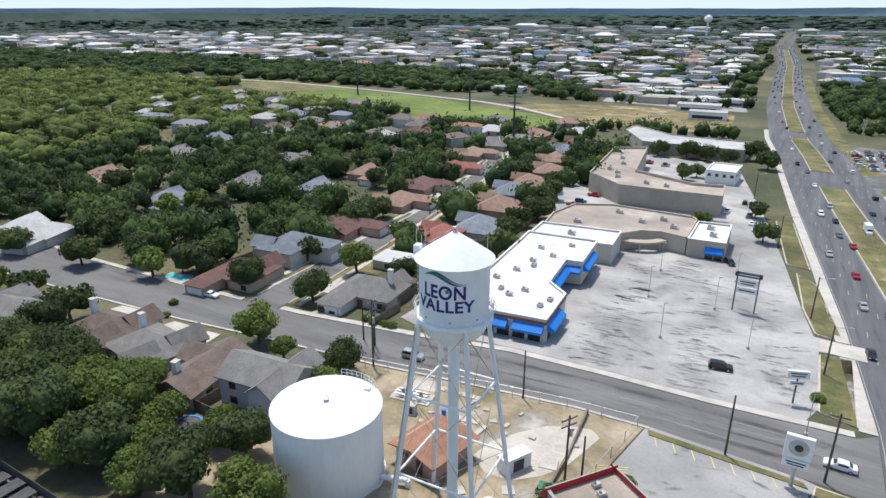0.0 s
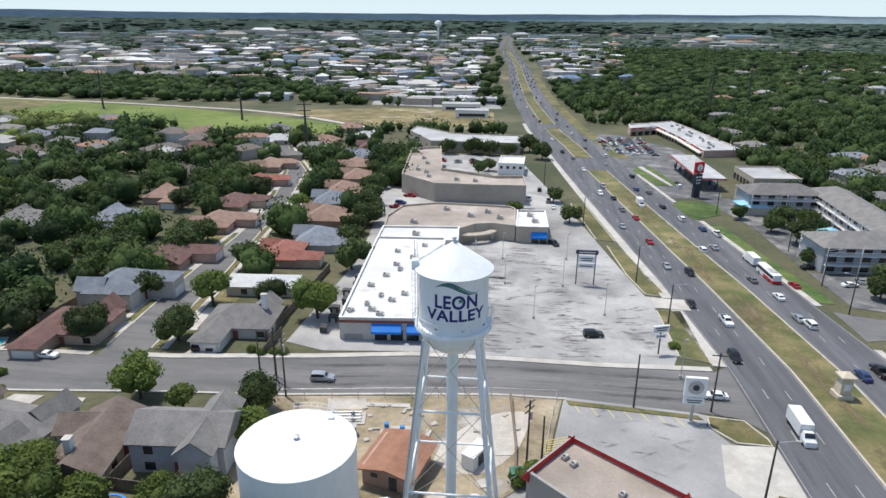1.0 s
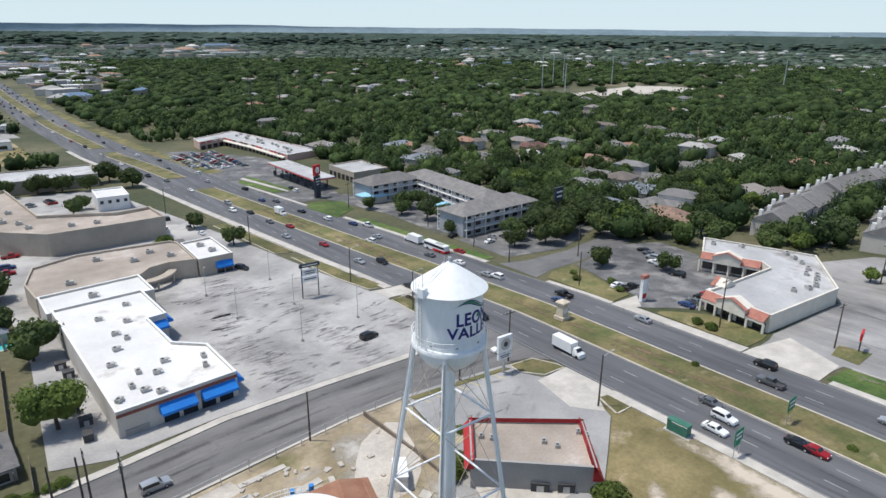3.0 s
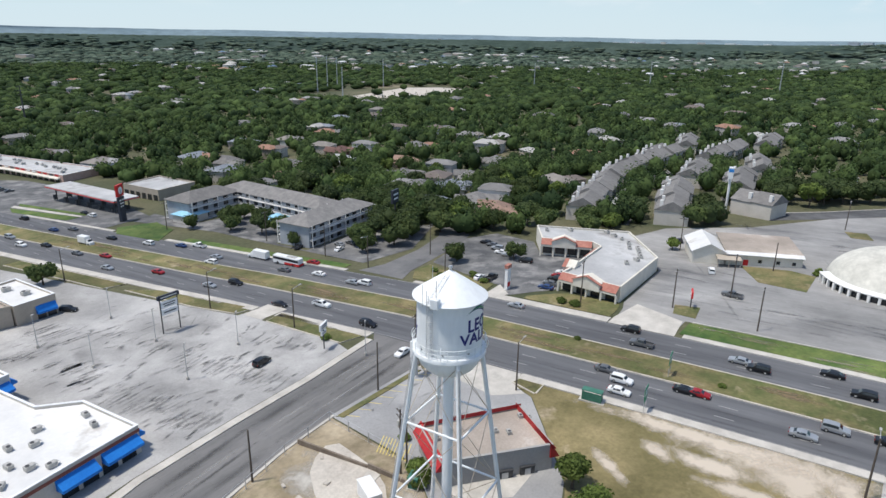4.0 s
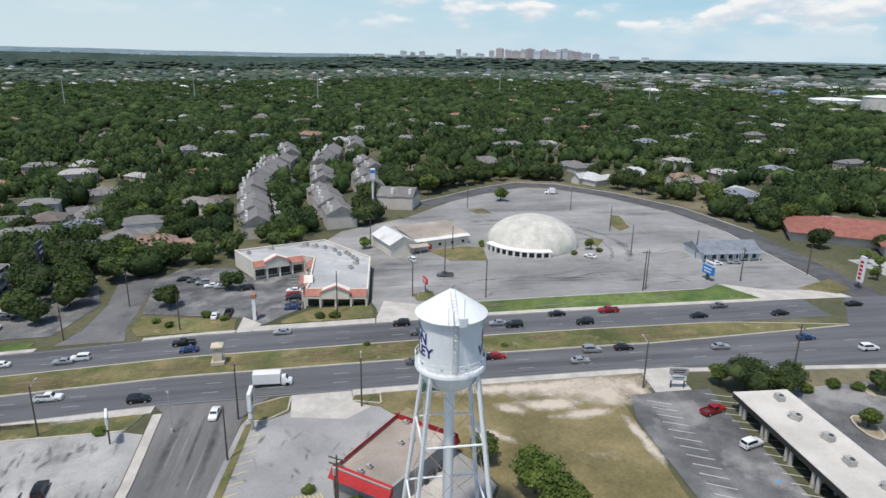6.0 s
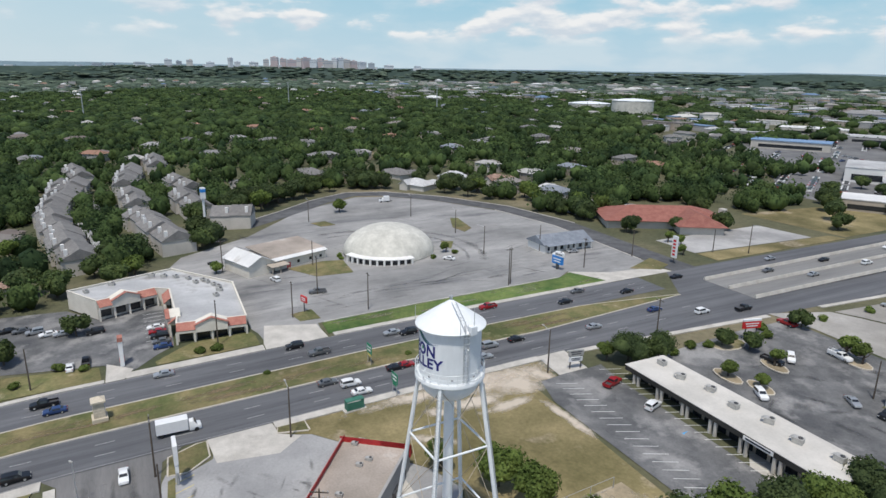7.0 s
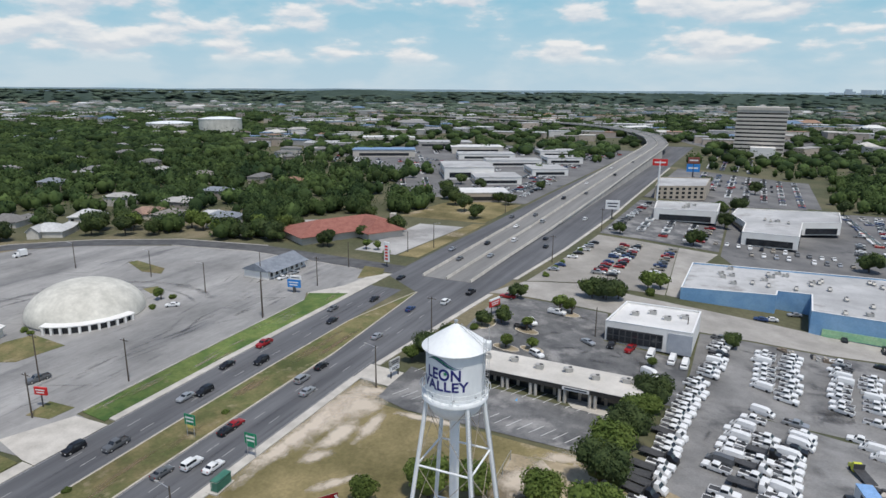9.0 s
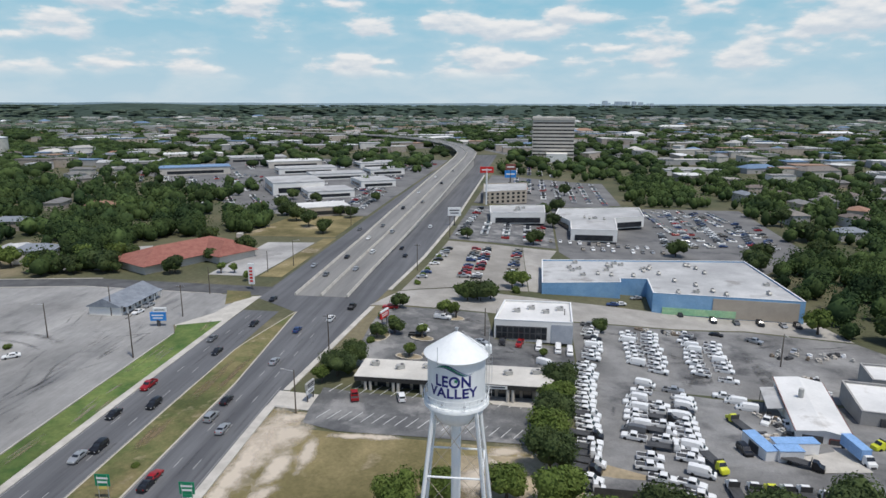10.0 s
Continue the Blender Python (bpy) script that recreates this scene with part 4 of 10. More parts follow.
marks("bare_soil", [(12.2, 22, 40, 10, 90), (13.4, 33, 44, 6, 88), (8.6, 19, 15, 10, 80), (6.5, 30, 18, 6, 85), (3, 25, 15, 4, 95), (6, 37, 9, 4, 60), (-1, 42, 12, 3, 50), (-6, 18, 18, 3, 4), (-33, 22, 15, 12, 40), (-28, 28.5, 13, 8, 70), (-33, 19.5, 12, 4, 5), (10, 12.5, 12, 5, 20)], SOIL, "bare pale trodden soil in dry grass", 0.06)
rows = []
for k in range(34):
    y = r2.uniform(-12, 230)
    rows.append((float(bend(y)) + r2.uniform(30.4, 35.0), y, r2.uniform(8, 26), r2.uniform(1.2, 3.4), 90 + r2.uniform(-4, 4)))
marks("dry_patches", rows, film_mat("dry_film", (0.21, 0.155, 0.09), 0.75, 0.5, 0.4, (0.9, 1.55)), "brown scorched patches in the median grass", 0.24)
rows = [(r2.uniform(50.6, 56.6), r2.uniform(-34, 42), r2.uniform(5, 16), r2.uniform(.6, 1.6), 90 + r2.uniform(-5, 5)) for k in range(18)]
marks("dry_patches", rows, film_mat("thin_grass_film", (0.27, 0.235, 0.14), 0.7, 0.6, 0.4), "thin dry streaks in the green verge", 0.15)
marks("dust_films", rows, BLEACH, "pale dusty wear on dark asphalt", 0.12)
line = [(-58, 86.4), (-40, 89.4), (-23, 91), (-8, 91.2), (14, 91.4)]
rows, pale = [], []
for (xa, ya), (xb, yb) in zip(line[:-1], line[1:]):
    az, L_ = math.degrees(math.atan2(yb - ya, xb - xa)), math.hypot(xb - xa, yb - ya) * 1.25
    for o, w in ((-3.6, 2.2), (-.8, 1.2), (3.2, 2.4)):
        rows.append(((xa + xb) / 2, (ya + yb) / 2 + o, L_, w, az))
    pale.append(((xa + xb) / 2, (ya + yb) / 2 + .6, L_, .9, az))
marks("tyre_marks", rows, film_mat("street_film", (0.05, 0.05, 0.052), 0.55, .5), "darkened wheel tracks along the side street", 0.075)
marks("dust_films", pale + [(3, 93.6, 22, .7, 1), (-6, 88.6, 26, .6, -1)], BLEACH, "pale dusty streaks along the side street", 0.08)
GRAVEL = film_mat("gravel_film", (0.5, 0.47, 0.42), 0.95, .5)
marks("gravel", [(-23.5, 72, 24, 7, 84), (-27, 77, 12, 8, 70), (-30, 70.5, 10, 7, 20), (-22, 62, 10, 5, 60), (-35, 75.5, 8, 4, 10), (-26, 66.5, 9, 5, 0), (-21.5, 80, 9, 4, 90)], GRAVEL, "pale gravel and broken concrete in the yard", 0.05)
rows = []
for x in (20.9, 24.6, 40.9, 44.6):       # oil-darkened middle of the lanes
    for y in range(-40, 400, 14):
        rows.append((x + 1.75 + float(bend(y)) if x not in (24.6, 44.6) else x - 5.4 + float(bend(y)), y, 17, 1.1, 90 - math.degrees(math.atan2(float(bend(y + 6)) - float(bend(y - 6)), 12))))
marks("oil_stains", rows, film_mat("lane_film", (0.05, 0.05, 0.052), 0.3), "oil-darkened middle of the traffic lanes", 0.065)


def stalls(name, x0, y0, x1, y1, n, length, lean, up, material, label):
    """Parallel painted lines from (x0, y0) to (x1, y1)."""
    mb = Mesh()
    d = Vector((x1 - x0, y1 - y0)).normalized()
    q = Vector((-d.y, d.x))
    v = (q + d * lean).normalized() * length
    for i in range(n + 1):
        p = Vector((x0, y0)).lerp(Vector((x1, y1)), i / n)
        mb.quad(*[(c.x, c.y, float(h(c.x, c.y)) + up) for c in (p - d * .07, p + d * .07, p + v + d * .07, p + v - d * .07)])
    return tagged(part(name, mb, material), label, "road marking", "", "structure")


stalls("stall_marking", 5.5, 12.4, -36, 14.8, 18, 4.2, 0.4, 0.11, M_LINE, "white angled stall lines on dark asphalt")
stalls("stall_marking", 6.5, 0.9, -37, 1.3, 19, 4.6, 0.4, 0.11, M_LINE, "white angled stall lines on dark asphalt")
stalls("stall_marking", -10, 81.2, 8, 79.2, 7, 3.6, -0.5, 0.11, M_YELLOW, "faded yellow stall lines")
stalls("stall_marking", -16.2, 72.6, -15.8, 67.6, 9, 4.4, -0.35, 0.115, M_YELLOW, "yellow hatching painted on the lot")
stalls("stall_marking", 66, 78.6, 84, 78.6, 7, 4.8, 0.0, 0.115, M_LINE, "white stall lines")
stalls("stall_marking", 24, 330, 22, 380, 16, 5, 0, 0.115, M_LINE, "white stall lines")
for px in (-18.7, -21.6):
    part("stall_marking", Mesh().quad(*[(px + a, 2.6 + b, float(h(px + a, 2.6 + b)) + .112) for a, b in ((-.7, -.7), (.7, -.7), (.7, .7), (-.7, .7))]), M_BLUEPAINT)
    tagged(bpy.context.scene.collection.objects[-1], "blue square painted in a reserved stall", "road marking", "", "structure")
# grass strips by the filling station, and lots of the northern and southern town
for poly in ([(28.8, 289), (31.6, 297), (38.6, 259), (33.6, 258.6)], [(35.4, 298), (37.6, 302), (43, 261), (41, 259.5)]):
    sheet("verge", poly, 0.2, M_GREEN, 0.16, "narrow grass strip between driveways", "verge")
sheet("pavement", [(32.4, 298), (34.6, 300), (40.4, 259.4), (39.2, 258.8)], 0.2, M_CONC, 0.16, "pale concrete path between grass strips", "pavement")
for poly, m in (([(-40, 520), (-150, 530), (-165, 640), (-55, 640)], M_LOT), ([(-66, 660), (-260, 650), (-300, 780), (-76, 790)], M_MIDLOT), ([(-90, 820), (-420, 800), (-470, 1000), (-105, 1000)], M_MIDLOT), ([(-480, 790), (-1500, 760), (-1600, 1250), (-560, 1060)], M_LOT),
                ([(-110, 1030), (-560, 1080), (-700, 1450), (-150, 1450)], M_MIDLOT), ([(10, 770), (50, 770), (60, 1000), (0, 1000)], M_MIDLOT), ([(0, 1050), (90, 1050), (110, 1500), (-20, 1500)], M_LOT)):
    sheet("car_park", poly, 0.05, m, label="grey paved ground of the far commercial strip", category="car park", step=60)
sheet("car_park", [(-130, -640), (-10, -640), (40, -760), (420, -700), (760, -1050), (600, -1300), (-450, -1300)], 0.04, M_MIDLOT, label="grey paved ground of the southern commercial district", category="car park", step=60)
sheet("verge", [(-12, 84.6), (8, 83.0), (8.6, 81.9), (-11.6, 83.3)], 0.2, M_LAWN, 0.16, "narrow dry grass strip beside the street", "verge")
sheet("driveway", [(48.4, -38), (50.2, -38.2), (58.2, -29), (61.6, -33.2), (55.5, -44), (53.8, -60), (48.4, -62)], 0.1, M_CONC, 0.03, "pale concrete driveway apron", "driveway")
walk_strip("kerb", [(p[0] + .1, p[1]) for p in LOOP[2:]], -0.5, 0.18, M_CONC, "pale kerb on the outside of the curving street", "kerb")

for x, y, a, b in ((-7.2, -20.5, 3.2, 1.6), (-12.9, -23, 2.8, 1.5), (-8.3, -33, 3.0, 1.6), (-13.6, -51, 4.0, 2.0), (3.2, -33, 2.6, 4.2)):
    ring = [(x + a * math.cos(radians(30 * k)), y + b * math.sin(radians(30 * k))) for k in range(12)]
    sheet("verge", ring, 0.2, M_YARD, 0.15, "kerbed planting island in the car park", "verge")
    walk_strip("kerb", ring + [ring[0]], -0.25, 0.22, M_KERB, "pale kerb round a planting island", "kerb")

# ---- water tower ----
TX, TY, TB = -27.1, 53.1, float(h(-27.1, 53.1))
TW = thing("water_tower", TX, TY, 0, "white elevated water tower with navy lettering on four legs", "water tower", z=0.0)
CZ, CR = 29.0, 3.5                 # foot and radius of the tank's shell
part("roof", Mesh().lathe([(0.0, 38.05), (0.12, 38.02), (2.0, 36.75), (3.9, 35.42), (3.98, 35.36), (3.98, 35.28), (3.5, 35.25)], 64), M_TOWER, TW, "shallow white conical roof", True)
part("finial", Mesh().lathe([(0.0, 38.5), (0.2, 38.45), (0.24, 38.3), (0.14, 38.2), (0.14, 37.9)], 16), M_GALV, TW, "", True)
part("tank_shell", Mesh().lathe([(CR, 35.3), (CR, 32.4), (CR, CZ)], 96), M_TOWER, TW, "", True)
for z in (33.15, 31.05):
    part("weld_seam", Mesh().lathe([(CR + .004, z + .03), (CR + .012, z), (CR + .004, z - .03)], 96), M_TOWER, TW)
part("tank_bottom", Mesh().lathe([(CR, CZ)] + [(CR * math.cos(a), CZ - 0.15 - 2.75 * math.sin(a)) for a in [i * math.pi / 2 / 9 for i in range(10)]], 64), M_TOWER, TW, "rounded white tank bottom", True)
part("balcony_floor", Mesh().lathe([(CR - .02, 29.45), (3.95, 29.45), (3.99, 29.4), (3.99, 29.0), (3.93, 28.95), (CR - .3, 28.95)], 64), M_TOWER, TW, "", True)
for zr in (30.05, 30.6):
    part("rail", Mesh().lathe([(3.95 + .03 * math.cos(a), zr + .03 * math.sin(a)) for a in [i * math.pi / 3 for i in range(7)]], 48), M_TOWER, TW)
for i in range(24):
    a = 2 * math.pi * i / 24
    part("rail_post", Mesh().tube((3.95 * math.cos(a), 3.95 * math.sin(a), 29.4), (3.95 * math.cos(a), 3.95 * math.sin(a), 30.62), 0.035, n=6), M_TOWER, TW)
for a0 in (20, 110, 200, 290):          # rounded hoops at the quarter points
    hp = Mesh()
    a = radians(a0)
    pr = None
    for k in range(9):
        t = math.pi * k / 8
        p = ((3.95 + .28 * math.sin(t)) * math.cos(a), (3.95 + .28 * math.sin(t)) * math.sin(a), 29.5 + 1.5 * k / 8)
        if pr:
            hp.tube(pr, p, .04, n=6)
        pr = p
    part("hoop", hp, M_TOWER, TW)
part("riser", Mesh().tube((0, 0, TB - .3), (0, 0, 26.6), 0.6, n=24), M_TOWER, TW, "white central riser pipe", True)
LEGS = [radians(-43 + 90 * k) for k in range(4)]


def leg_r(z):
    return 3.62 + (28.9 - z) * 0.148


for a in LEGS:
    zf = float(h(TX + 7.6 * math.cos(a), TY + 7.6 * math.sin(a)))
    top = (leg_r(29) * math.cos(a), leg_r(29) * math.sin(a), 29.0)
    foot = (leg_r(zf + .4) * math.cos(a), leg_r(zf + .4) * math.sin(a), zf + .4)
    lg = part("leg", Mesh().tube(foot, top, 0.26, n=12), M_TOWER, TW, "", True)
    part("base_plate", Mesh().box(foot[0], foot[1], zf + .1, 1.3, 1.3, .8, math.degrees(a), .1), M_CONC, lg, "concrete footing")
ZS = (28.6, 20.6, 11.1, 2.4)
for k in range(4):
    a, b = LEGS[k], LEGS[(k + 1) % 4]
    for z in ZS[1:3]:
        part("strut", Mesh().tube((leg_r(z) * math.cos(a), leg_r(z) * math.sin(a), z), (leg_r(z) * math.cos(b), leg_r(z) * math.sin(b), z), 0.13, n=8), M_TOWER, TW, "", True)
    for z1, z0 in zip(ZS[:-1], ZS[1:]):
        for p, q in ((a, b), (b, a)):
            part("tie_rod", Mesh().tube((leg_r(z1) * math.cos(p), leg_r(z1) * math.sin(p), z1), (leg_r(z0) * math.cos(q), leg_r(z0) * math.sin(q), z0), 0.035, n=6), M_RUST, TW)
# ladder up one leg, the shell and the roof
LA = radians(180)


def ladder(p, q, wide, name):
    p, q = Vector(p), Vector(q)
    side = Vector((-math.sin(LA), math.cos(LA), 0)) * wide / 2
    ob = part(name, Mesh().tube(p - side, q - side, .03, n=5).tube(p + side, q + side, .03, n=5), M_GALV, TW, "galvanised ladder")
    n = int((q - p).length / .4)
    rg = Mesh()
    for i in range(1, n):
        c = p.lerp(q, i / n)
        rg.tube(c - side, c + side, .018, n=4)
    part("rung_set", rg, M_GALV, ob)
    return ob


ladder((3.66 * math.cos(LA), 3.66 * math.sin(LA), 29.0), (3.66 * math.cos(LA), 3.66 * math.sin(LA), 36.3), .5, "ladder")
ladder((4.05 * math.cos(LA), 4.05 * math.sin(LA), 35.5), (.6 * math.cos(LA), .6 * math.sin(LA), 37.95), .5, "roof_ladder")
LA = LEGS[2]
ladder((leg_r(4) * math.cos(LA) + .35 * math.cos(LA), leg_r(4) * math.sin(LA) + .35 * math.sin(LA), 4.0), (leg_r(28.6) * math.cos(LA) + .35 * math.cos(LA), leg_r(28.6) * math.sin(LA) + .35 * math.sin(LA), 28.6), .45, "leg_ladder")
LA = LEGS[3]
ob = part("cable_tray", Mesh().tube(((leg_r(3) + .3) * math.cos(LA), (leg_r(3) + .3) * math.sin(LA), 3), ((leg_r(28.4) + .3) * math.cos(LA), (leg_r(28.4) + .3) * math.sin(LA), 28.4), .11, n=6), M_GALV, TW, "dark cable run up the leg")
# cage, aerials and box at the roof edge
for da, z1, r in ((168, 37.4, .03), (176, 36.9, .03), (192, 38.2, .035), (62, 37.2, .03)):
    a = radians(da)
    part("antenna", Mesh().tube((3.95 * math.cos(a), 3.95 * math.sin(a), 35.0), (3.95 * math.cos(a), 3.95 * math.sin(a), z1), r, n=6), M_GALV, TW, "thin whip aerial")
a = radians(190)
part("equipment_box", Mesh().box(3.85 * math.cos(a), 3.85 * math.sin(a), 35.7, .7, .9, 1.0, 190, .06), M_TOWER, TW, "white equipment box at the roof edge")
cg = Mesh()
for k in range(10):
    z = 29.8 + .65 * k
    prev = None
    for j in range(7):
        t = -math.pi / 2 + math.pi * j / 6
        rad = 3.66 + .62 * max(0, math.cos(t))
        p = (-rad, .32 * math.sin(t), z)
        if prev:
            cg.tube(prev, p, .02, n=4)
        prev = p
for t in (-1.1, 0, 1.1):
    cg.tube((-(3.66 + .62 * math.cos(t)), .32 * math.sin(t), 29.8), (-(3.66 + .62 * math.cos(t)), .32 * math.sin(t), 35.7), .02, n=4)
part("ladder_cage", cg, M_GALV, TW, "round ladder cage")
for k in range(8):
    a = radians(22 + 45 * k)
    part("vent", Mesh().box((CR + .01) * math.cos(a), (CR + .01) * math.sin(a), 29.85, .05, .28, .16, math.degrees(a)), M_STEELDK, TW, "small dark vent in the shell")


def wrap(me, az, z0, lift=0.02):
    """Bends a flat mesh round the shell, its middle at the azimuth az."""
    bm = bmesh.new()
    bm.from_mesh(me)
    bmesh.ops.triangulate(bm, faces=bm.faces[:])
    for _ in range(3):
        long = [e for e in bm.edges if e.calc_length() > 0.35]
        if not long:
            break
        bmesh.ops.subdivide_edges(bm, edges=long, cuts=1)
        bmesh.ops.triangulate(bm, faces=bm.faces[:])
    for v in bm.verts:
        a = az + v.co.x / CR
        r = CR + lift + v.co.z
        v.co = Vector((r * math.cos(a), r * math.sin(a), z0 + v.co.y))
    bm.to_mesh(me)
    bm.free()
    return me


def lettering(text, wide, tall):
    cu = bpy.data.curves.new("lettering", "FONT")
    cu.body, cu.size, cu.align_x, cu.extrude, cu.offset = text, 1.0, "CENTER", 0.015, 0.026
    cu.space_character = 1.05
    ob = bpy.data.objects.new("lettering", cu)
    scene.collection.objects.link(ob)
    bpy.context.view_layer.update()
    me = bpy.data.meshes.new_from_object(ob.evaluated_get(bpy.context.evaluated_depsgraph_get()))
    bpy.data.objects.remove(ob)
    xs, ys = [v.co.x for v in me.vertices], [v.co.y for v in me.vertices]
    for v in me.vertices:
        v.co.x = ((v.co.x - min(xs)) / (max(xs) - min(xs)) - 0.5) * wide
        v.co.y = (v.co.y - min(ys)) / (max(ys) - min(ys)) * tall
    return me


def swoosh(lo, hi, x0, x1):
    mb, n = Mesh(), 24
    for i in range(n + 1):
        t = i / n
        x = x0 + (x1 - x0) * t
        for z in (0.0, 0.02):
            mb.v += [(x, lo(t), z), (x, hi(t), z)]
    for i in range(n):
        a = i * 4
        mb.f += [(a + 2, a + 6, a + 7, a + 3), (a, a + 2, a + 6, a + 4), (a + 1, a + 5, a + 7, a + 3)]
    me = bpy.data.meshes.new("swoosh")
    me.from_pydata(mb.v, [], mb.f)
    return me


def wave(t, up):
    """The painted wave's height at t along it, moved by up where it is widest."""
    return .22 + .48 * math.sin(2 * math.pi * .93 * t) + up * math.sin(math.pi * min(1, t * 1.08)) ** .8


for az in (radians(-79), radians(89)):
    for text, wide, tall, z0 in (("LEON", 4.35, 1.42, 32.24), ("VALLEY", 6.3, 1.22, 30.9)):
        me = wrap(lettering(text, wide, tall), az, z0)
        me.materials.append(M_NAVY)
        part("lettering", me, None, TW, "navy painted word " + text)
    for lo, hi, x0, x1, m in ((-.13, 0, -2.5, 2.6, M_NAVY), (.03, .26, -2.2, 1.7, M_LGREEN), (.3, .42, -2.0, 2.6, M_NAVY)):
        f0, f1 = (x0 + 2.5) / 5.1, (x1 + 2.5) / 5.1
        me = wrap(swoosh(lambda t: wave(f0 + (f1 - f0) * t, lo * math.sin(math.pi * t) ** .6), lambda t: wave(f0 + (f1 - f0) * t, hi * math.sin(math.pi * t) ** .6), x0, x1), az, 34.0)
        me.materials.append(m)
        part("swoosh", me, None, TW, "painted wave stripe")
    st = Mesh()
    st.v = [((.3 if k % 2 == 0 else .15) * math.cos(2 * math.pi * k / 10 + .2), (.3 if k % 2 == 0 else .15) * math.sin(2 * math.pi * k / 10 + .2), 0.02) for k in range(10)]
    st.f = [tuple(range(10))]
    me = bpy.data.meshes.new("emblem")
    me.from_pydata([(x + .38, y + .69, z) for x, y, z in st.v], [], st.f)
    me = wrap(me, az, 32.42)
    me.materials.append(M_LGREEN)
    part("emblem", me, None, TW, "small green emblem inside the round letter")

# ---- ground storage tank ----
GX, GY, GR, GH = -45.2, 53.6, 6.85, 10.2
GB = float(h(GX, GY)) - .1
TK = thing("storage_tank", GX, GY, 0, "white cylindrical steel water storage tank", "tank", z=GB)
part("shell", Mesh().lathe([(GR + .25, 0), (GR + .25, .12), (GR, .14), (GR, GH * .5), (GR, GH)], 96), M_TANK, TK, "", True)
part("roof", Mesh().lathe([(GR + .08, GH), (GR - .15, GH + .12), (4.0, GH + .42), (2.0, GH + .55), (0, GH + .58)], 72), M_TANK, TK, "low domed white roof", True)
part("vent", Mesh().lathe([(.25, GH + .5), (.25, GH + .85), (.4, GH + .88), (.4, GH + .98), (0, GH + 1.08)], 16), M_GALV, TK, "round roof vent", True)
for a0, a1 in ((62, 112),):
    for zr in (.55, 1.05):
        rm2 = Mesh()
        for k in range(8):
            a, b = radians(a0 + (a1 - a0) * k / 8), radians(a0 + (a1 - a0) * (k + 1) / 8)
            rm2.tube(((GR - .1) * math.cos(a), (GR - .1) * math.sin(a), GH + zr), ((GR - .1) * math.cos(b), (GR - .1) * math.sin(b), GH + zr), .03, n=5)
        part("rail", rm2, M_TANK, TK)
    for k in range(9):
        a = radians(a0 + (a1 - a0) * k / 8)
        part("rail_post", Mesh().tube(((GR - .1) * math.cos(a), (GR - .1) * math.sin(a), GH), ((GR - .1) * math.cos(a), (GR - .1) * math.sin(a), GH + 1.08), .03, n=5), M_TANK, TK)
a = radians(75)
part("ladder", Mesh().tube(((GR + .2) * math.cos(a) - .2, (GR + .2) * math.sin(a), .3), ((GR + .2) * math.cos(a) - .2, (GR + .2) * math.sin(a), GH + 1), .03, n=5)
     .tube(((GR + .2) * math.cos(a) + .2, (GR + .2) * math.sin(a), .3), ((GR + .2) * math.cos(a) + .2, (GR + .2) * math.sin(a), GH + 1), .03, n=5), M_TANK, TK)
part("hatch", Mesh().box(2.6, 5.0, GH + .4, .8, .8, .35, 20, .05), M_TANK, TK)
part("outlet_pipe", Mesh().tube((GR - .1, 1.5, 1.0), (GR + 3.2, 2.6, 1.0), .35, n=12).tube((GR + 3.2, 2.6, 1.0), (GR + 3.2, 2.6, -.3), .35, n=12), M_TANK, TK, "white outlet pipe", True)

# ---- waterworks yard ----
PH = thing("pump_house", -35.3, 62.9, -13, "low brown-roofed brick pump house", "pump house")
part("wall", Mesh().box(0, 0, 1.4, 6.6, 7.4, 3.4), M_BRICK[2], PH)
M_BROWNROOF = mat("brown_metal_roof", (0.25, 0.12, 0.075), (0.32, 0.17, 0.11), 0.8, 0.5, 3.0, 0.12)
part("roof", Mesh().slab((-4, -4.6, 2.9), (0.2, -4.6, 3.75), (0.2, 4.6, 3.75), (-4, 4.6, 2.9), .16).slab((.2, -4.6, 3.75), (4.2, -4.6, 2.9), (4.2, 4.6, 2.9), (.2, 4.6, 3.75), .16), M_BROWNROOF, PH, "shallow brown metal roof")
part("door", Mesh().box(1.0, -3.74, 1.1, 1.1, .08, 2.2), M_STEELDK, PH)
part("vent", Mesh().box(-1.6, -3.74, 1.9, .9, .08, .6), M_STEELDK, PH)


def crate(name, x, y, rz, sx, sy, sz, material, label, category, roof=None):
    t = thing(name, x, y, rz, label, category)
    part("body", Mesh().box(0, 0, sz / 2 + .1, sx, sy, sz, 0, .05), material, t)
    part("plinth", Mesh().box(0, 0, .05, sx + .3, sy + .3, .25), M_CONC, t)
    part("lid", Mesh().box(0, 0, sz + .14, sx + .12, sy + .12, .12, 0, .03), roof or material, t)
    part("door", Mesh().box(0, -sy / 2 - .02, sz * .5, sx * .4, .05, sz * .75), M_STEELDK if material is not M_STEELDK else M_GALV, t)
    return t


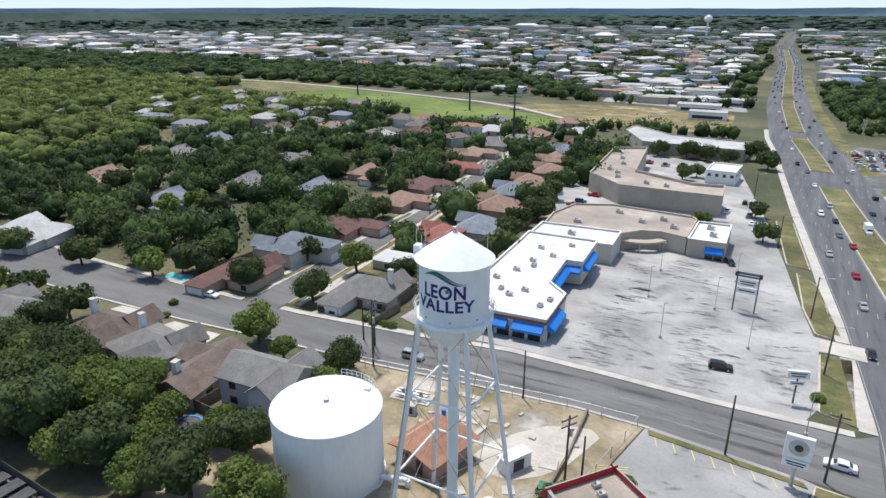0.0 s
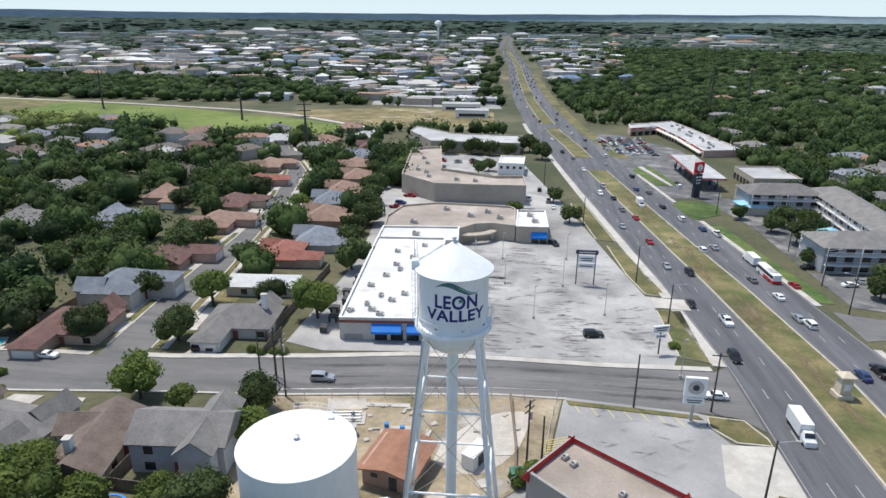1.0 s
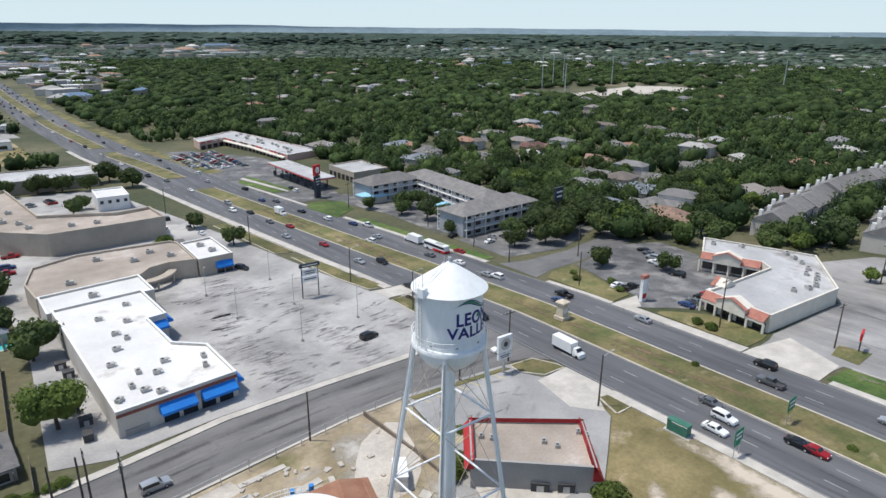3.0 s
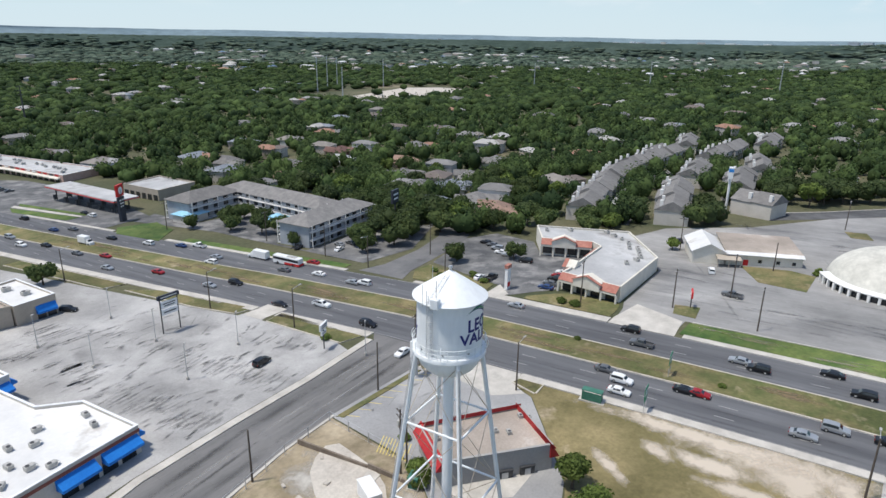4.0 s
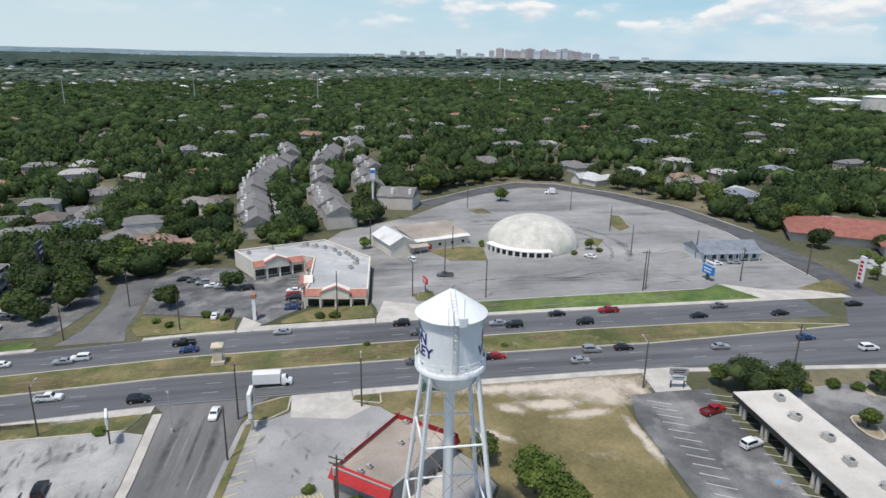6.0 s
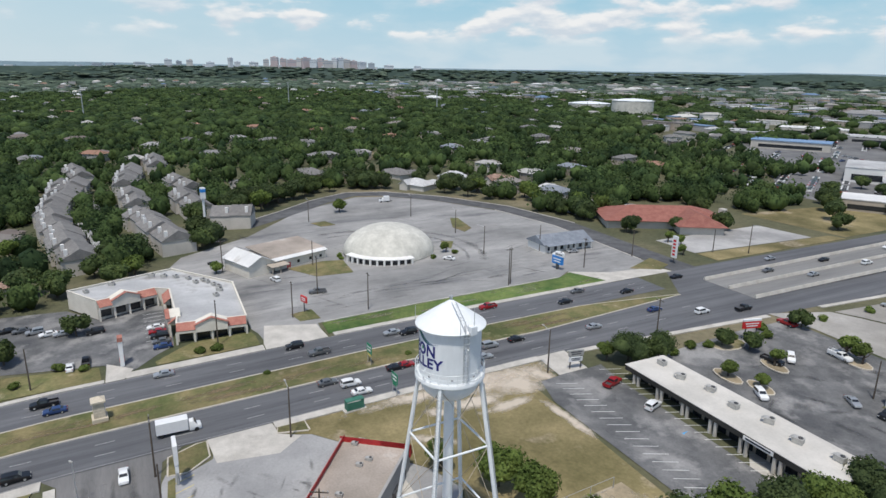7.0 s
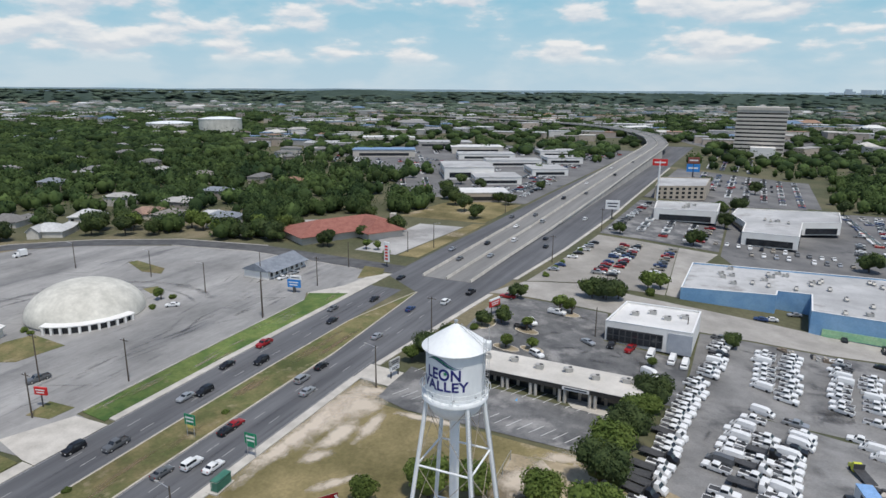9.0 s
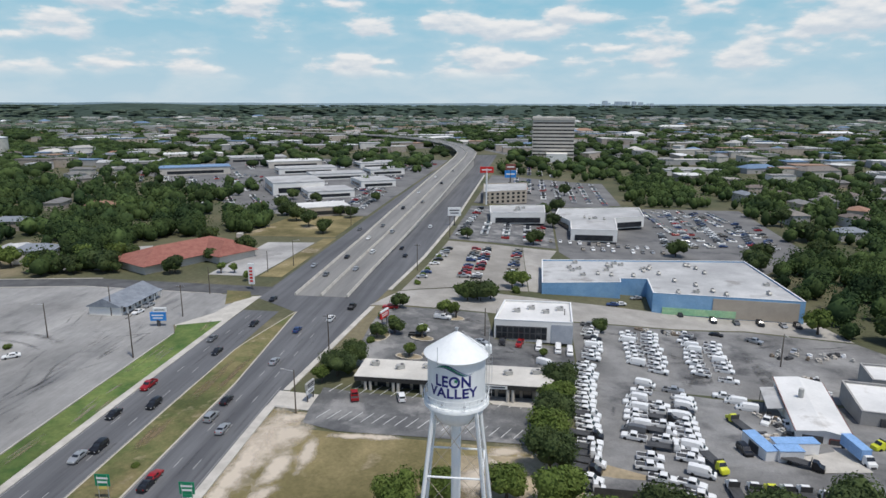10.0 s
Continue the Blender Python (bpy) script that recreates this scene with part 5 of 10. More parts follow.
crate("generator", -25.2, 66.5, 62, 4.2, 1.9, 2.2, M_SIGNW, "white boxed generator on a concrete plinth", "generator")
crate("equipment_cabinet", -19.5, 63.2, 15, 1.8, 1.4, 1.7, M_TEAL, "dark green utility cabinet in the yard", "cabinet")
crate("equipment_cabinet", -43.5, 70.5, 10, 1.2, 1.0, 1.4, M_HVAC, "grey utility cabinet in the yard", "cabinet")
for px, py in ((-38.6, 71.5), (-36.2, 71.0)):
    pu = thing("pump", px, py, 8, "blue-grey well pump with thick pipework", "pump")
    part("motor", Mesh().tube((0, 0, .5), (0, 0, 1.8), .35, n=12), M_SIGNB, pu, "", True)
    part("pipe", Mesh().tube((0, 0, .5), (1.8, 0, .5), .22, n=10).tube((1.8, 0, .5), (1.8, 0, -.2), .22, n=10), M_HVAC, pu, "", True)
    part("valve", Mesh().tube((.9, -.3, .5), (.9, .3, .5), .32, n=12), M_HVAC, pu)
    part("base", Mesh().box(.5, 0, .12, 3, 1.2, .3, 0, .05), M_CONC, pu)
sd = thing("satellite_dish", -24.6, 57.5, 20, "white dish mounted beside the tower", "dish")
part("bowl", Mesh().lathe([(0, 1.2), (.5, 1.26), (.85, 1.42)], 20), M_SIGNW, sd, "", True)
part("post", Mesh().tube((0, 0, -.1), (0, 0, 1.22), .07), M_GALV, sd)

# ---- buildings ----
def windows(parent, x0, y0, x1, y1, n, z0, z1, w, material=None, name="window", out=0.04, framed=False):
    """n windows along a wall from (x0, y0) to (x1, y1), which faces right of that line."""
    d = Vector((x1 - x0, y1 - y0))
    u = d.normalized()
    q = Vector((u.y, -u.x))
    for i in range(n):
        c = Vector((x0, y0)) + d * ((i + .5) / n) + q * (out / 2)
        ob = part(name, Mesh().box(c.x, c.y, (z0 + z1) / 2, w, out + .04, z1 - z0, math.degrees(math.atan2(u.y, u.x))), material or M_GLASS, parent)
        if framed:
            part("sill", Mesh().box(c.x + q.x * .05, c.y + q.y * .05, z0 - .05, w + .2, .14, .1, math.degrees(math.atan2(u.y, u.x))), M_WALL_WHITE, ob)


def flat_building(name, poly, height, wall, roof, label, category="building", parapet=0.45, cap=None, base=None, wall_name="wall"):
    """A flat-roofed building on a polygon in world metres, its parts in world axes."""
    if sum(poly[i - 1][0] * poly[i][1] - poly[i][0] * poly[i - 1][1] for i in range(len(poly))) < 0:
        poly = poly[::-1]
    cx, cy = sum(p[0] for p in poly) / len(poly), sum(p[1] for p in poly) / len(poly)
    zs = [float(h(*p)) for p in poly]
    z = min(zs) if base is None else base
    t = thing(name, cx, cy, 0, label, category, z=z)
    lp = [(x - cx, y - cy) for x, y in poly]
    part(wall_name, Mesh().ringwall(lp, -.3, height + parapet, .3), wall, t)
    part("roof", Mesh().prism(inset(lp, .28), height - .3, height), roof, t)
    part("coping", Mesh().ringwall([p for p in inset(lp, -.06)], height + parapet + .003, height + parapet + .1, .42), cap or wall, t)
    return t, lp


UNIT = None


def rooftop_unit(x, y, z, rz, s=1.0):
    """A packaged air handler: casing, hood, fan grille and curb."""
    global UNIT
    if UNIT is None:
        t = thing("rooftop_unit", x, y, rz, "grey metal air-conditioning unit on a flat roof", "rooftop unit", "rooftop units", z=z)
        part("casing", Mesh().box(0, 0, .75, 2.2, 1.5, 1.1, 0, .06), M_HVAC, t)
        part("curb", Mesh().box(0, 0, .1, 2.0, 1.3, .24), M_GALV, t)
        part("hood", Mesh().slab((1.1, -.6, 1.25), (1.1, .6, 1.25), (1.7, .6, .8), (1.7, -.6, .8), -.06), M_HVAC, t)
        part("fan", Mesh().tube((-.45, 0, 1.28), (-.45, 0, 1.45), .5, n=14), M_STEELDK, t, "dark round fan grille")
        UNIT = t
    else:
        t = copy_thing(UNIT, pose(x, y, z, 0, 0, rz))
    t.scale = (s, s, s)
    return t


def awning(parent, x0, y0, x1, y1, z, drop, reach, material, name="awning"):
    """A sloped awning with end cheeks on a wall from (x0, y0) to (x1, y1), which faces right of that line."""
    u = Vector((x1 - x0, y1 - y0)).normalized()
    q = Vector((u.y, -u.x)) * reach
    a, b = Vector((x0, y0, z)), Vector((x1, y1, z))
    c, d = Vector((x1 + q.x, y1 + q.y, z - drop)), Vector((x0 + q.x, y0 + q.y, z - drop))
    e, f = c - Vector((0, 0, .45)), d - Vector((0, 0, .45))
    a2, b2 = a - Vector((0, 0, drop + .45)), b - Vector((0, 0, drop + .45))
    return part(name, Mesh().add([a, b, c, d, e, f, a2, b2], [(0, 3, 2, 1), (3, 5, 4, 2), (0, 6, 5, 3), (1, 2, 4, 7), (6, 7, 4, 5)]), material, parent)


# shopping centre, white-roofed end with blue awnings
S1 = [(-54.2, 101.2), (-35, 103.2), (-35.9, 116.5), (-41, 121), (-42.3, 134.6), (-38.6, 135.2), (-40, 151.5), (-57.8, 150)]
SM, lp = flat_building("shop_block", S1, 4.9, M_WALL_LT, M_WROOF, "white-roofed shop block with blue awnings and maroon band", "shops", cap=M_SIGNW, base=-2.0 + 1.6)
SMx, SMy = SM.matrix_basis.translation[0], SM.matrix_basis.translation[1]
L = lambda x, y: (x - SMx, y - SMy)
for a, b in (((-54.2, 101.2), (-35, 103.2)), ((-35, 103.2), (-35.9, 116.5))):
    p, q = Vector(L(*a)), Vector(L(*b))
    u = (q - p).normalized()
    n = Vector((u.y, -u.x))
    c = (p + q) / 2 + n * .05
    part("fascia_band", Mesh().box(c.x, c.y, 4.55, (q - p).length + .1, .12, .5, math.degrees(math.atan2(u.y, u.x))), M_MAROON, SM, "maroon band under the roof edge")
for a, b, z in (((-48.0, 101.85), (-42.3, 102.45), 4.2), ((-41.3, 102.55), (-35.4, 103.15), 4.2), ((-35.05, 104), (-35.6, 112), 4.2), ((-41.1, 122), (-42.2, 134), 4.3), ((-42.1, 134.65), (-38.8, 135.2), 4.2), ((-38.7, 136), (-39.8, 147), 4.3)):
    awning(SM, *L(*a), *L(*b), z, 1.1, 1.5, M_AWN)
windows(SM, *L(-47.8, 101.87), *L(-35.6, 103.13), 4, .6, 2.8, 2.4)
windows(SM, *L(-35.1, 104.2), *L(-35.7, 113), 3, .4, 2.8, 2.3)
windows(SM, *L(-41.1, 122), *L(-42.2, 134), 4, .3, 2.8, 2.3)
part("panel", Mesh().box(L(-51.5, 101.4)[0], L(-51.5, 101.4)[1], 1.1, 3.6, .12, 1.5, 6), M_WALL_GR, SM, "grey recessed panel")
for x, y, rz in ((-49, 106, 5), (-46, 111, 0), (-48.6, 113, 90), (-44, 114.5, 0), (-50.5, 108.5, 95), (-38.5, 109, 80), (-37.8, 112.5, 85), (-47, 104.2, 5), (-50, 124, 10), (-47.5, 128, 80), (-49, 131, 0), (-50.5, 140, 5), (-46, 136, 5), (-44.5, 145, 0), (-52, 118, 0), (-53, 105, 50)):
    rooftop_unit(x, y, -.4 + 4.9, rz, .58)
S3 = [(-58.6, 151.9), (-36.9, 153.8), (-37.8, 166), (-59.3, 163.5)]
t, lp = flat_building("shop_block", S3, 5.6, M_WALL_LT, M_WROOF, "taller white-roofed shop block", "shops", base=-2.5, cap=M_SIGNW)
rooftop_unit(-49, 158, -2.5 + 5.6, 0, .8)
TN = [(-59.5, 165.2), (-38, 167.3), (-34, 172.5), (-29, 174), (-22.2, 172.5), (-22.5, 190.5), (-24, 193), (-48, 194), (-58.5, 189), (-61, 177)]
t, lp = flat_building("shop_block", TN, 5.0, M_WALL_TAN, M_TROOF, "tan gravel-roofed shop block", "shops", base=-2.9)
for x, y, rz in ((-52, 172, 0), (-36, 181, 10), (-31, 186, 0), (-44, 187, 0), (-27, 180, 0)):
    rooftop_unit(x, y, -2.9 + 5.0, rz, .8)
# curved entrance canopy
cm = Mesh()
for k in range(9):
    a0, a1 = radians(-75 + 15 * k), radians(-60 + 15 * k)
    cm.slab((8 * math.cos(a0), 8 * math.sin(a0), 3.5), (10 * math.cos(a0), 10 * math.sin(a0), 3.3), (10 * math.cos(a1), 10 * math.sin(a1), 3.3), (8 * math.cos(a1), 8 * math.sin(a1), 3.5), .5)
cp = thing("entrance_canopy", -36.5, 177, -45, "curved tan canopy with a red edge", "canopy", z=-2.7)
part("roof", cm, M_WALL_TAN, cp)
for k in range(4):
    a = radians(-60 + 35 * k)
    part("column", Mesh().tube((9.6 * math.cos(a), 9.6 * math.sin(a), -.1), (9.6 * math.cos(a), 9.6 * math.sin(a), 3.3), .2), M_WALL_TAN, cp)
WS = [(-21.9, 171.8), (-12.6, 172.4), (-13.2, 190), (-22.0, 189)]
t, lp = flat_building("shop_block", WS, 5.0, M_WALL_TAN, M_WROOF, "small white-roofed shop with a blue awning", "shops", base=-2.9, cap=M_SIGNW)
awning(t, -2.6 + 2.6, lp[0][1] + .35, 4.5, lp[0][1] + .4, 3.9, 1.4, 1.0, M_AWN)
windows(t, 0, lp[0][1] + .3, 4.6, lp[0][1] + .35, 2, .3, 2.2, 1.9)
rooftop_unit(-16.5, 178, 2.1, 10, .8)
rooftop_unit(-18, 184, 2.1, 0, .8)
GS = thing("loading_ramp", -33, 203, 0, "sloped dark grey asphalt apron between shop blocks", "ramp")
part("slab", Mesh().slab((-16, -9, .25), (16, -10, .25), (17, 8, .3), (-14, 9, .3), .3), M_MIDLOT, GS)
T2 = [(-66.4, 229), (-71.5, 281), (-59, 288), (-52.5, 241), (-31, 231), (-20.5, 233), (-19.3, 217.5), (-32, 216.5), (-52, 216)]
t, lp = flat_building("shop_block", T2, 6.8, M_WALL_TAN, M_TROOF, "brown-walled gravel-roofed supermarket block", "shops", parapet=0.9, base=-4.2)
for x, y in ((-62, 240), (-60, 252), (-58, 236), (-63, 262), (-45, 225), (-38, 224), (-56, 229)):
    rooftop_unit(x, y, 2.6, 10, .8)
LW = [(-85, 352), (-69, 322), (-23, 322), (-22, 346), (-60, 348), (-84, 370)]
t, lp = flat_building("shop_block", LW, 5.5, M_WALL_TAN, M_GROOF, "long grey-roofed row of tan shops", "shops", base=-6.2)
t, lp = flat_building("office_block", [(-31.5, 268), (-20.5, 268), (-20, 284), (-31, 284)], 5.2, M_WALL_WHITE, M_WROOF, "small white two-storey office", "office", base=-5.0)
windows(t, lp[0][0], lp[0][1], lp[1][0], lp[1][1], 4, 3.2, 4.4, 1.2)
windows(t, lp[1][0], lp[1][1], lp[2][0], lp[2][1], 5, 3.2, 4.4, 1.2)

# red-trimmed restaurant, boarded up
RS = [(-18.4, 59.6), (-12.6, 67.4), (0.6, 57.6), (-6.0, 48.8)]
t, lp = flat_building("restaurant", RS, 4.3, M_WALL_GR, M_TROOF, "closed restaurant with a brown gravel roof and red trim", "restaurant", parapet=.55, base=1.5)
RT = t
def eave(k, drop, reach, material, name, label, f0=0.0, f1=1.0):
    """A sloped roof edge along wall k of the restaurant, closed at its ends."""
    a, b = Vector(lp[k]), Vector(lp[(k + 1) % 4])
    u = (b - a).normalized()
    q = Vector((u.y, -u.x))
    if q.dot((a + b) / 2) < 0:
        q = -q
    z = 5.25
    a, b = a.lerp(b, f0), a.lerp(b, f1)
    a, b = a - u * .2, b + u * .2
    o = [(a.x - q.x * .42, a.y - q.y * .42, z), (b.x - q.x * .42, b.y - q.y * .42, z), (b.x + q.x * reach, b.y + q.y * reach, z - drop), (a.x + q.x * reach, a.y + q.y * reach, z - drop),
         (b.x - q.x * .42, b.y - q.y * .42, z - drop), (a.x - q.x * .42, a.y - q.y * .42, z - drop)]
    return part(name, Mesh().add(o, [(0, 1, 2, 3), (1, 4, 2), (0, 3, 5), (5, 3, 2, 4), (0, 5, 4, 1)]), material, RT, label)


for k in range(4):
    mid = (Vector(lp[k]) + Vector(lp[(k + 1) % 4])) / 2
    if mid.x < -3 and mid.y > 0:
        eave(k, 1.7, .9, M_REDTRIM, "mansard", "steep red metal mansard")
    elif mid.x > 3 and mid.y < 0:
        south = lp[k][1] < lp[(k + 1) % 4][1]
        eave(k, 1.0, .5, M_REDTRIM, "trim", "red sloped roof edge")
        eave(k, 2.4, 1.1, M_REDTRIM, "mansard", "steep red metal mansard", 0.0 if south else .6, .4 if south else 1.0)
    elif mid.y > 0:
        eave(k, .7, .2, M_REDTRIM, "trim", "red painted roof edge")
for px, py in ((-13.6, 63.4), (-12.6, 62.2), (-7.2, 57.4), (-6.4, 55.6), (-1.6, 56.2), (-1.2, 55.0)):
    rooftop_unit(px, py, 5.8, 50, .42)
gp = thing("concrete_pad", -12.0, 53.6, -41, "rounded pale concrete pad behind the restaurant", "pad")
part("slab", Mesh().prism([(-8, 1.6), (-8, -.6), (-7.2, -2.0), (-5.4, -3.0), (-2.8, -3.6), (0, -3.8), (2.8, -3.6), (5.4, -3.0), (7.2, -2.0), (8, -.6), (8, 1.6)], -.1, .2), M_CONC, gp)
crate("waste_container", -11.2, 53.8, -41, 2.4, 1.4, 1.3, M_STEELDK, "dark steel waste container", "waste container")
crate("waste_container", -8.6, 51.6, -38, 2.2, 1.4, 1.3, M_STEELDK, "dark steel waste container", "waste container")

# strip of offices with a white roof and paired columns
OF = thing("office_strip", -20.2, -6.0, -0.3, "long low office strip, pale roof, dark fascia, paired columns", "offices", z=2.2)
part("wall", Mesh().box(0, -1.2, 1.7, 41.5, 7.0, 3.8), M_WALL_TAN, OF)
part("fascia", Mesh().box(0, 0, 3.95, 43, 10.0, 1.0, 0, .04), M_WALL_DK, OF, "dark brown fascia round the roof")
part("roof", Mesh().box(0, 0, 4.5, 43.1, 10.1, .12), mat("beige_membrane_roof", (0.5, 0.475, 0.43), (0.6, 0.57, 0.52), 0.85, 0.15, 2.0, 0.08, patches=0.12), OF, "pale beige membrane roof")
part("walkway", Mesh().box(0, 4.2, .2, 42.5, 4.6, .5), M_CONC, OF, "pale concrete walkway")
windows(OF, 20, 2.32, -20, 2.32, 15, .5, 2.9, 2.0)
for k in range(7):
    for dx in (-.55, .55):
        cl = part("column", Mesh().tube((18.6 - 6.2 * k + dx, 4.55, .4), (18.6 - 6.2 * k + dx, 4.55, 3.5), .36, n=12), M_CONC, OF, "round pale column", True)
for k in range(7):
    rooftop_unit(-38 + 6.0 * k, -7.5 + (k % 2) * 1.2, 6.8, 15 * (k % 3), .75)
sg = part("sign_board", Mesh().box(-9, 5.06, 3.9, 5.5, .12, .7), M_SIGNW, OF, "white sign board with dark bars")
part("sign_bars", Mesh().box(-9, 5.14, 3.95, 4.6, .05, .3), M_SIGNDK, sg)

# white office with a window grid
W2, lp = flat_building("office_block", [(-27, -39.5), (-47.8, -39.5), (-48.3, -57.5), (-29, -57.5)], 5.2, M_WALL_WHITE, M_WROOF, "white two-storey office with a dark window grid", "office", base=2.3, cap=M_SIGNW)
ymax = max(p[1] for p in lp)
xmin, xmax = min(p[0] for p in lp), max(p[0] for p in lp)
part("grid_frame", Mesh().box(xmin + 14, ymax + .05, 2.2, 13.6, .2, 3.6), M_STEELDK, W2)
windows(W2, xmax - .6, ymax + .12, xmin + 7.2, ymax + .12, 9, 2.3, 3.7, 1.2)
windows(W2, xmax - .6, ymax + .12, xmin + 7.2, ymax + .12, 9, .5, 2.0, 1.2)
part("panel", Mesh().box(xmin + 3.2, ymax + .1, 2.3, 5.6, .25, 5.2), M_BRICK[3], W2, "blue-grey panelled end bay")
windows(W2, xmax, ymax - 17, xmax, ymax - 1, 8, .6, 3.4, 1.5)
for k in range(4):
    rooftop_unit(-33 - 4 * k, -48 - (k % 2) * 3, 7.5, 0, .8)

# big blue-walled store
BB, lp = flat_building("store", [(-40.5, -85.5), (-67, -90), (-67.5, -95), (-76.5, -95.5), (-75.5, -78.5), (-120, -75), (-118, -127), (-41, -119)], 6.4, M_WALL_BLUE, M_GROOF, "large blue-walled store with a grey roof", "store", base=-1.0, cap=M_SIGNW)
rr = random.Random(3)
for k in range(22):
    rooftop_unit(rr.uniform(-115, -45), rr.uniform(-118, -98), 5.4, rr.choice((0, 90)), .8)
for k in range(8):
    rooftop_unit(rr.uniform(-115, -82), rr.uniform(-95, -80), 5.4, rr.choice((0, 90)), .8)
bx, by = BB.matrix_basis.translation[0], BB.matrix_basis.translation[1]
u = Vector((-120 + 75.5, -75 + 78.5)).normalized()
part("painted_band", Mesh().box(-97.5 - bx + 8, -76.75 - by - .55 + .1, 1.2, 22, .14, 2.2, math.degrees(math.atan2(-u.y, -u.x))), mat("green_mural", (0.25, 0.5, 0.3), (0.4, 0.6, 0.35), 0.85, 0.4, 2.0, 0.2), BB, "faded green painted band along the wall")
part("tan_wall", Mesh().box(-106 - bx, -76.0 - by - .02, 3.0, 25, .2, 6.2, math.degrees(math.atan2(-u.y, -u.x))), M_WALL_TAN, BB, "tan painted wall")

# white workshop in the truck yard
M_BLUETOP = mat("blue_top", (0.2, 0.35, 0.6), (0.25, 0.42, 0.68), 0.6)
MB = thing("workshop", -94.6, -7.2, -10.5, "white metal workshop with a low gabled roof", "workshop")
part("wall", Mesh().box(0, 0, .75, 9.4, 25.6, 6.3).add([(-4.7, 12.8, 3.9), (4.7, 12.8, 3.9), (0, 12.8, 4.5), (-4.7, -12.8, 3.9), (4.7, -12.8, 3.9), (0, -12.8, 4.5)], [(1, 0, 2), (3, 4, 5)]), M_WALL_WHITE, MB)
part("roof", Mesh().slab((-5.0, -13.1, 3.86), (0, -13.1, 4.6), (0, 13.1, 4.6), (-5.0, 13.1, 3.86), .12).slab((0, -13.1, 4.6), (5.0, -13.1, 3.86), (5.0, 13.1, 3.86), (0, 13.1, 4.6), .12), M_WROOF, MB, "white metal roof")
for sx in (-5.02, 5.02):
    part("roof_edge", Mesh().box(sx, 0, 3.82, .1, 26.2, .22), M_MAROON, MB, "dark red roof edge")
part("door", Mesh().box(1.9, 12.86, 1.6, 3.6, .1, 3.1), M_STEELDK, MB, "dark open roller door")
part("door_frame", Mesh().box(-2.6, 12.86, 1.5, 3.4, .1, 3.0), M_MAROON, MB, "dark red door surround")
part("door", Mesh().box(-2.6, 12.93, 1.4, 3.0, .1, 2.7), M_STEELDK, MB, "dark roller door")
part("vent", Mesh().tube((1.4, -2, 4.2), (1.4, -2, 6.3), .55, n=12), M_HVAC, MB, "round roof fan stack")
part("lean_to", Mesh().slab((5.0, -9, 3.0), (8.2, -9, 2.5), (8.2, 2, 2.5), (5.0, 2, 3.0), -.12), M_GROOF, MB, "grey lean-to roof over stored parts")
for yy in (-8.6, -3.5, 1.6):
    part("post", Mesh().box(8.0, yy, 1.1, .14, .14, 2.9), M_STEELDK, MB)
sheet("driveway", [(-88.6, 8.2), (-95.5, 7.2), (-95.2, 17.5), (-86.4, 19.2), (-85.6, 13)], 0.1, M_CONC, 0.03, "pale concrete apron before the workshop", "driveway")
t, lp = flat_building("workshop", [(-107.6, -22.6), (-104.6, -6.8), (-126, -3.5), (-128, -19.5)], 4.4, M_WALL_GR, M_WROOF, "grey block workshop with a white roof", "workshop")
part("door", Mesh().box(lp[1][0] - 6, lp[1][1] + 1.05, 1.9, 5, .5, 3.6, -8.5), M_STEELDK, t, "dark open bay")
t, lp = flat_building("workshop", [(-116.5, -33.5), (-114.6, -23.4), (-129, -21.5), (-130, -32)], 4.6, M_WALL_GR, M_WROOF, "second grey workshop with a white roof", "workshop")
for x, y, rz, sx in ((-78.4, 12.0, 104, 7.6), (-84.9, 10.6, 8, 8.0), (-82.4, 14.6, 8, 4.4)):
    crate("storage_container", x, y, rz, sx, 2.4, 2.3, M_SIGNW, "pale storage container with a blue top", "container", M_BLUETOP)
# heaps of parts and pallets beside the workshop and the drive
rr = random.Random(44)
for x0, y0, x1, y1, n in ((-84.5, -9, -88, 3, 12), (-79, 3, -84, 8, 9), (-104, -24, -107, -34, 7), (-100, -44, -122, -50, 16), (-66, -58, -86, -59.5, 8)):
    for k in range(n):
        x, y = rr.uniform(min(x0, x1), max(x0, x1)), rr.uniform(min(y0, y1), max(y0, y1))
        t = thing("parts_heap", x, y, rr.uniform(0, 180), "heap of discarded vehicle parts and pallets", "scrap", "scrap heaps in the yard")
        a, b = rr.uniform(.9, 2.6), rr.uniform(.7, 1.4)
        part("stack", Mesh().box(0, 0, .3, a, b, .8, 0, .1).box(a * .2, .1, .85, a * .5, b * .6, .5, 20, .08), rr.choice((M_HVAC, M_SIGNW, M_STEELDK, M_CALICHE, M_FENCE)), t)

# further south
def showroom(poly, hh, roof, label, base):
    """A showroom with a dark glazed front on its long sides and a deep white fascia."""
    t, lp = flat_building("dealership", poly, hh, M_WALL_WHITE, roof, label, "dealership", base=base)
    for i in range(len(lp)):
        a, b = Vector(lp[i - 1]), Vector(lp[i])
        if (b - a).length > 14:
            c, u = (a + b) / 2, (b - a).normalized()
            part("glass_front", Mesh().box(c.x, c.y, 1.5, (b - a).length * .82, .5, 2.7, math.degrees(math.atan2(u.y, u.x))), M_GLASS, t)
    cx, cy = t.location.x, t.location.y
    for k in range(5):
        rooftop_unit(cx + rr.uniform(-9, 9), cy + rr.uniform(-9, 9), base + hh, rr.choice((0, 90)), .8)


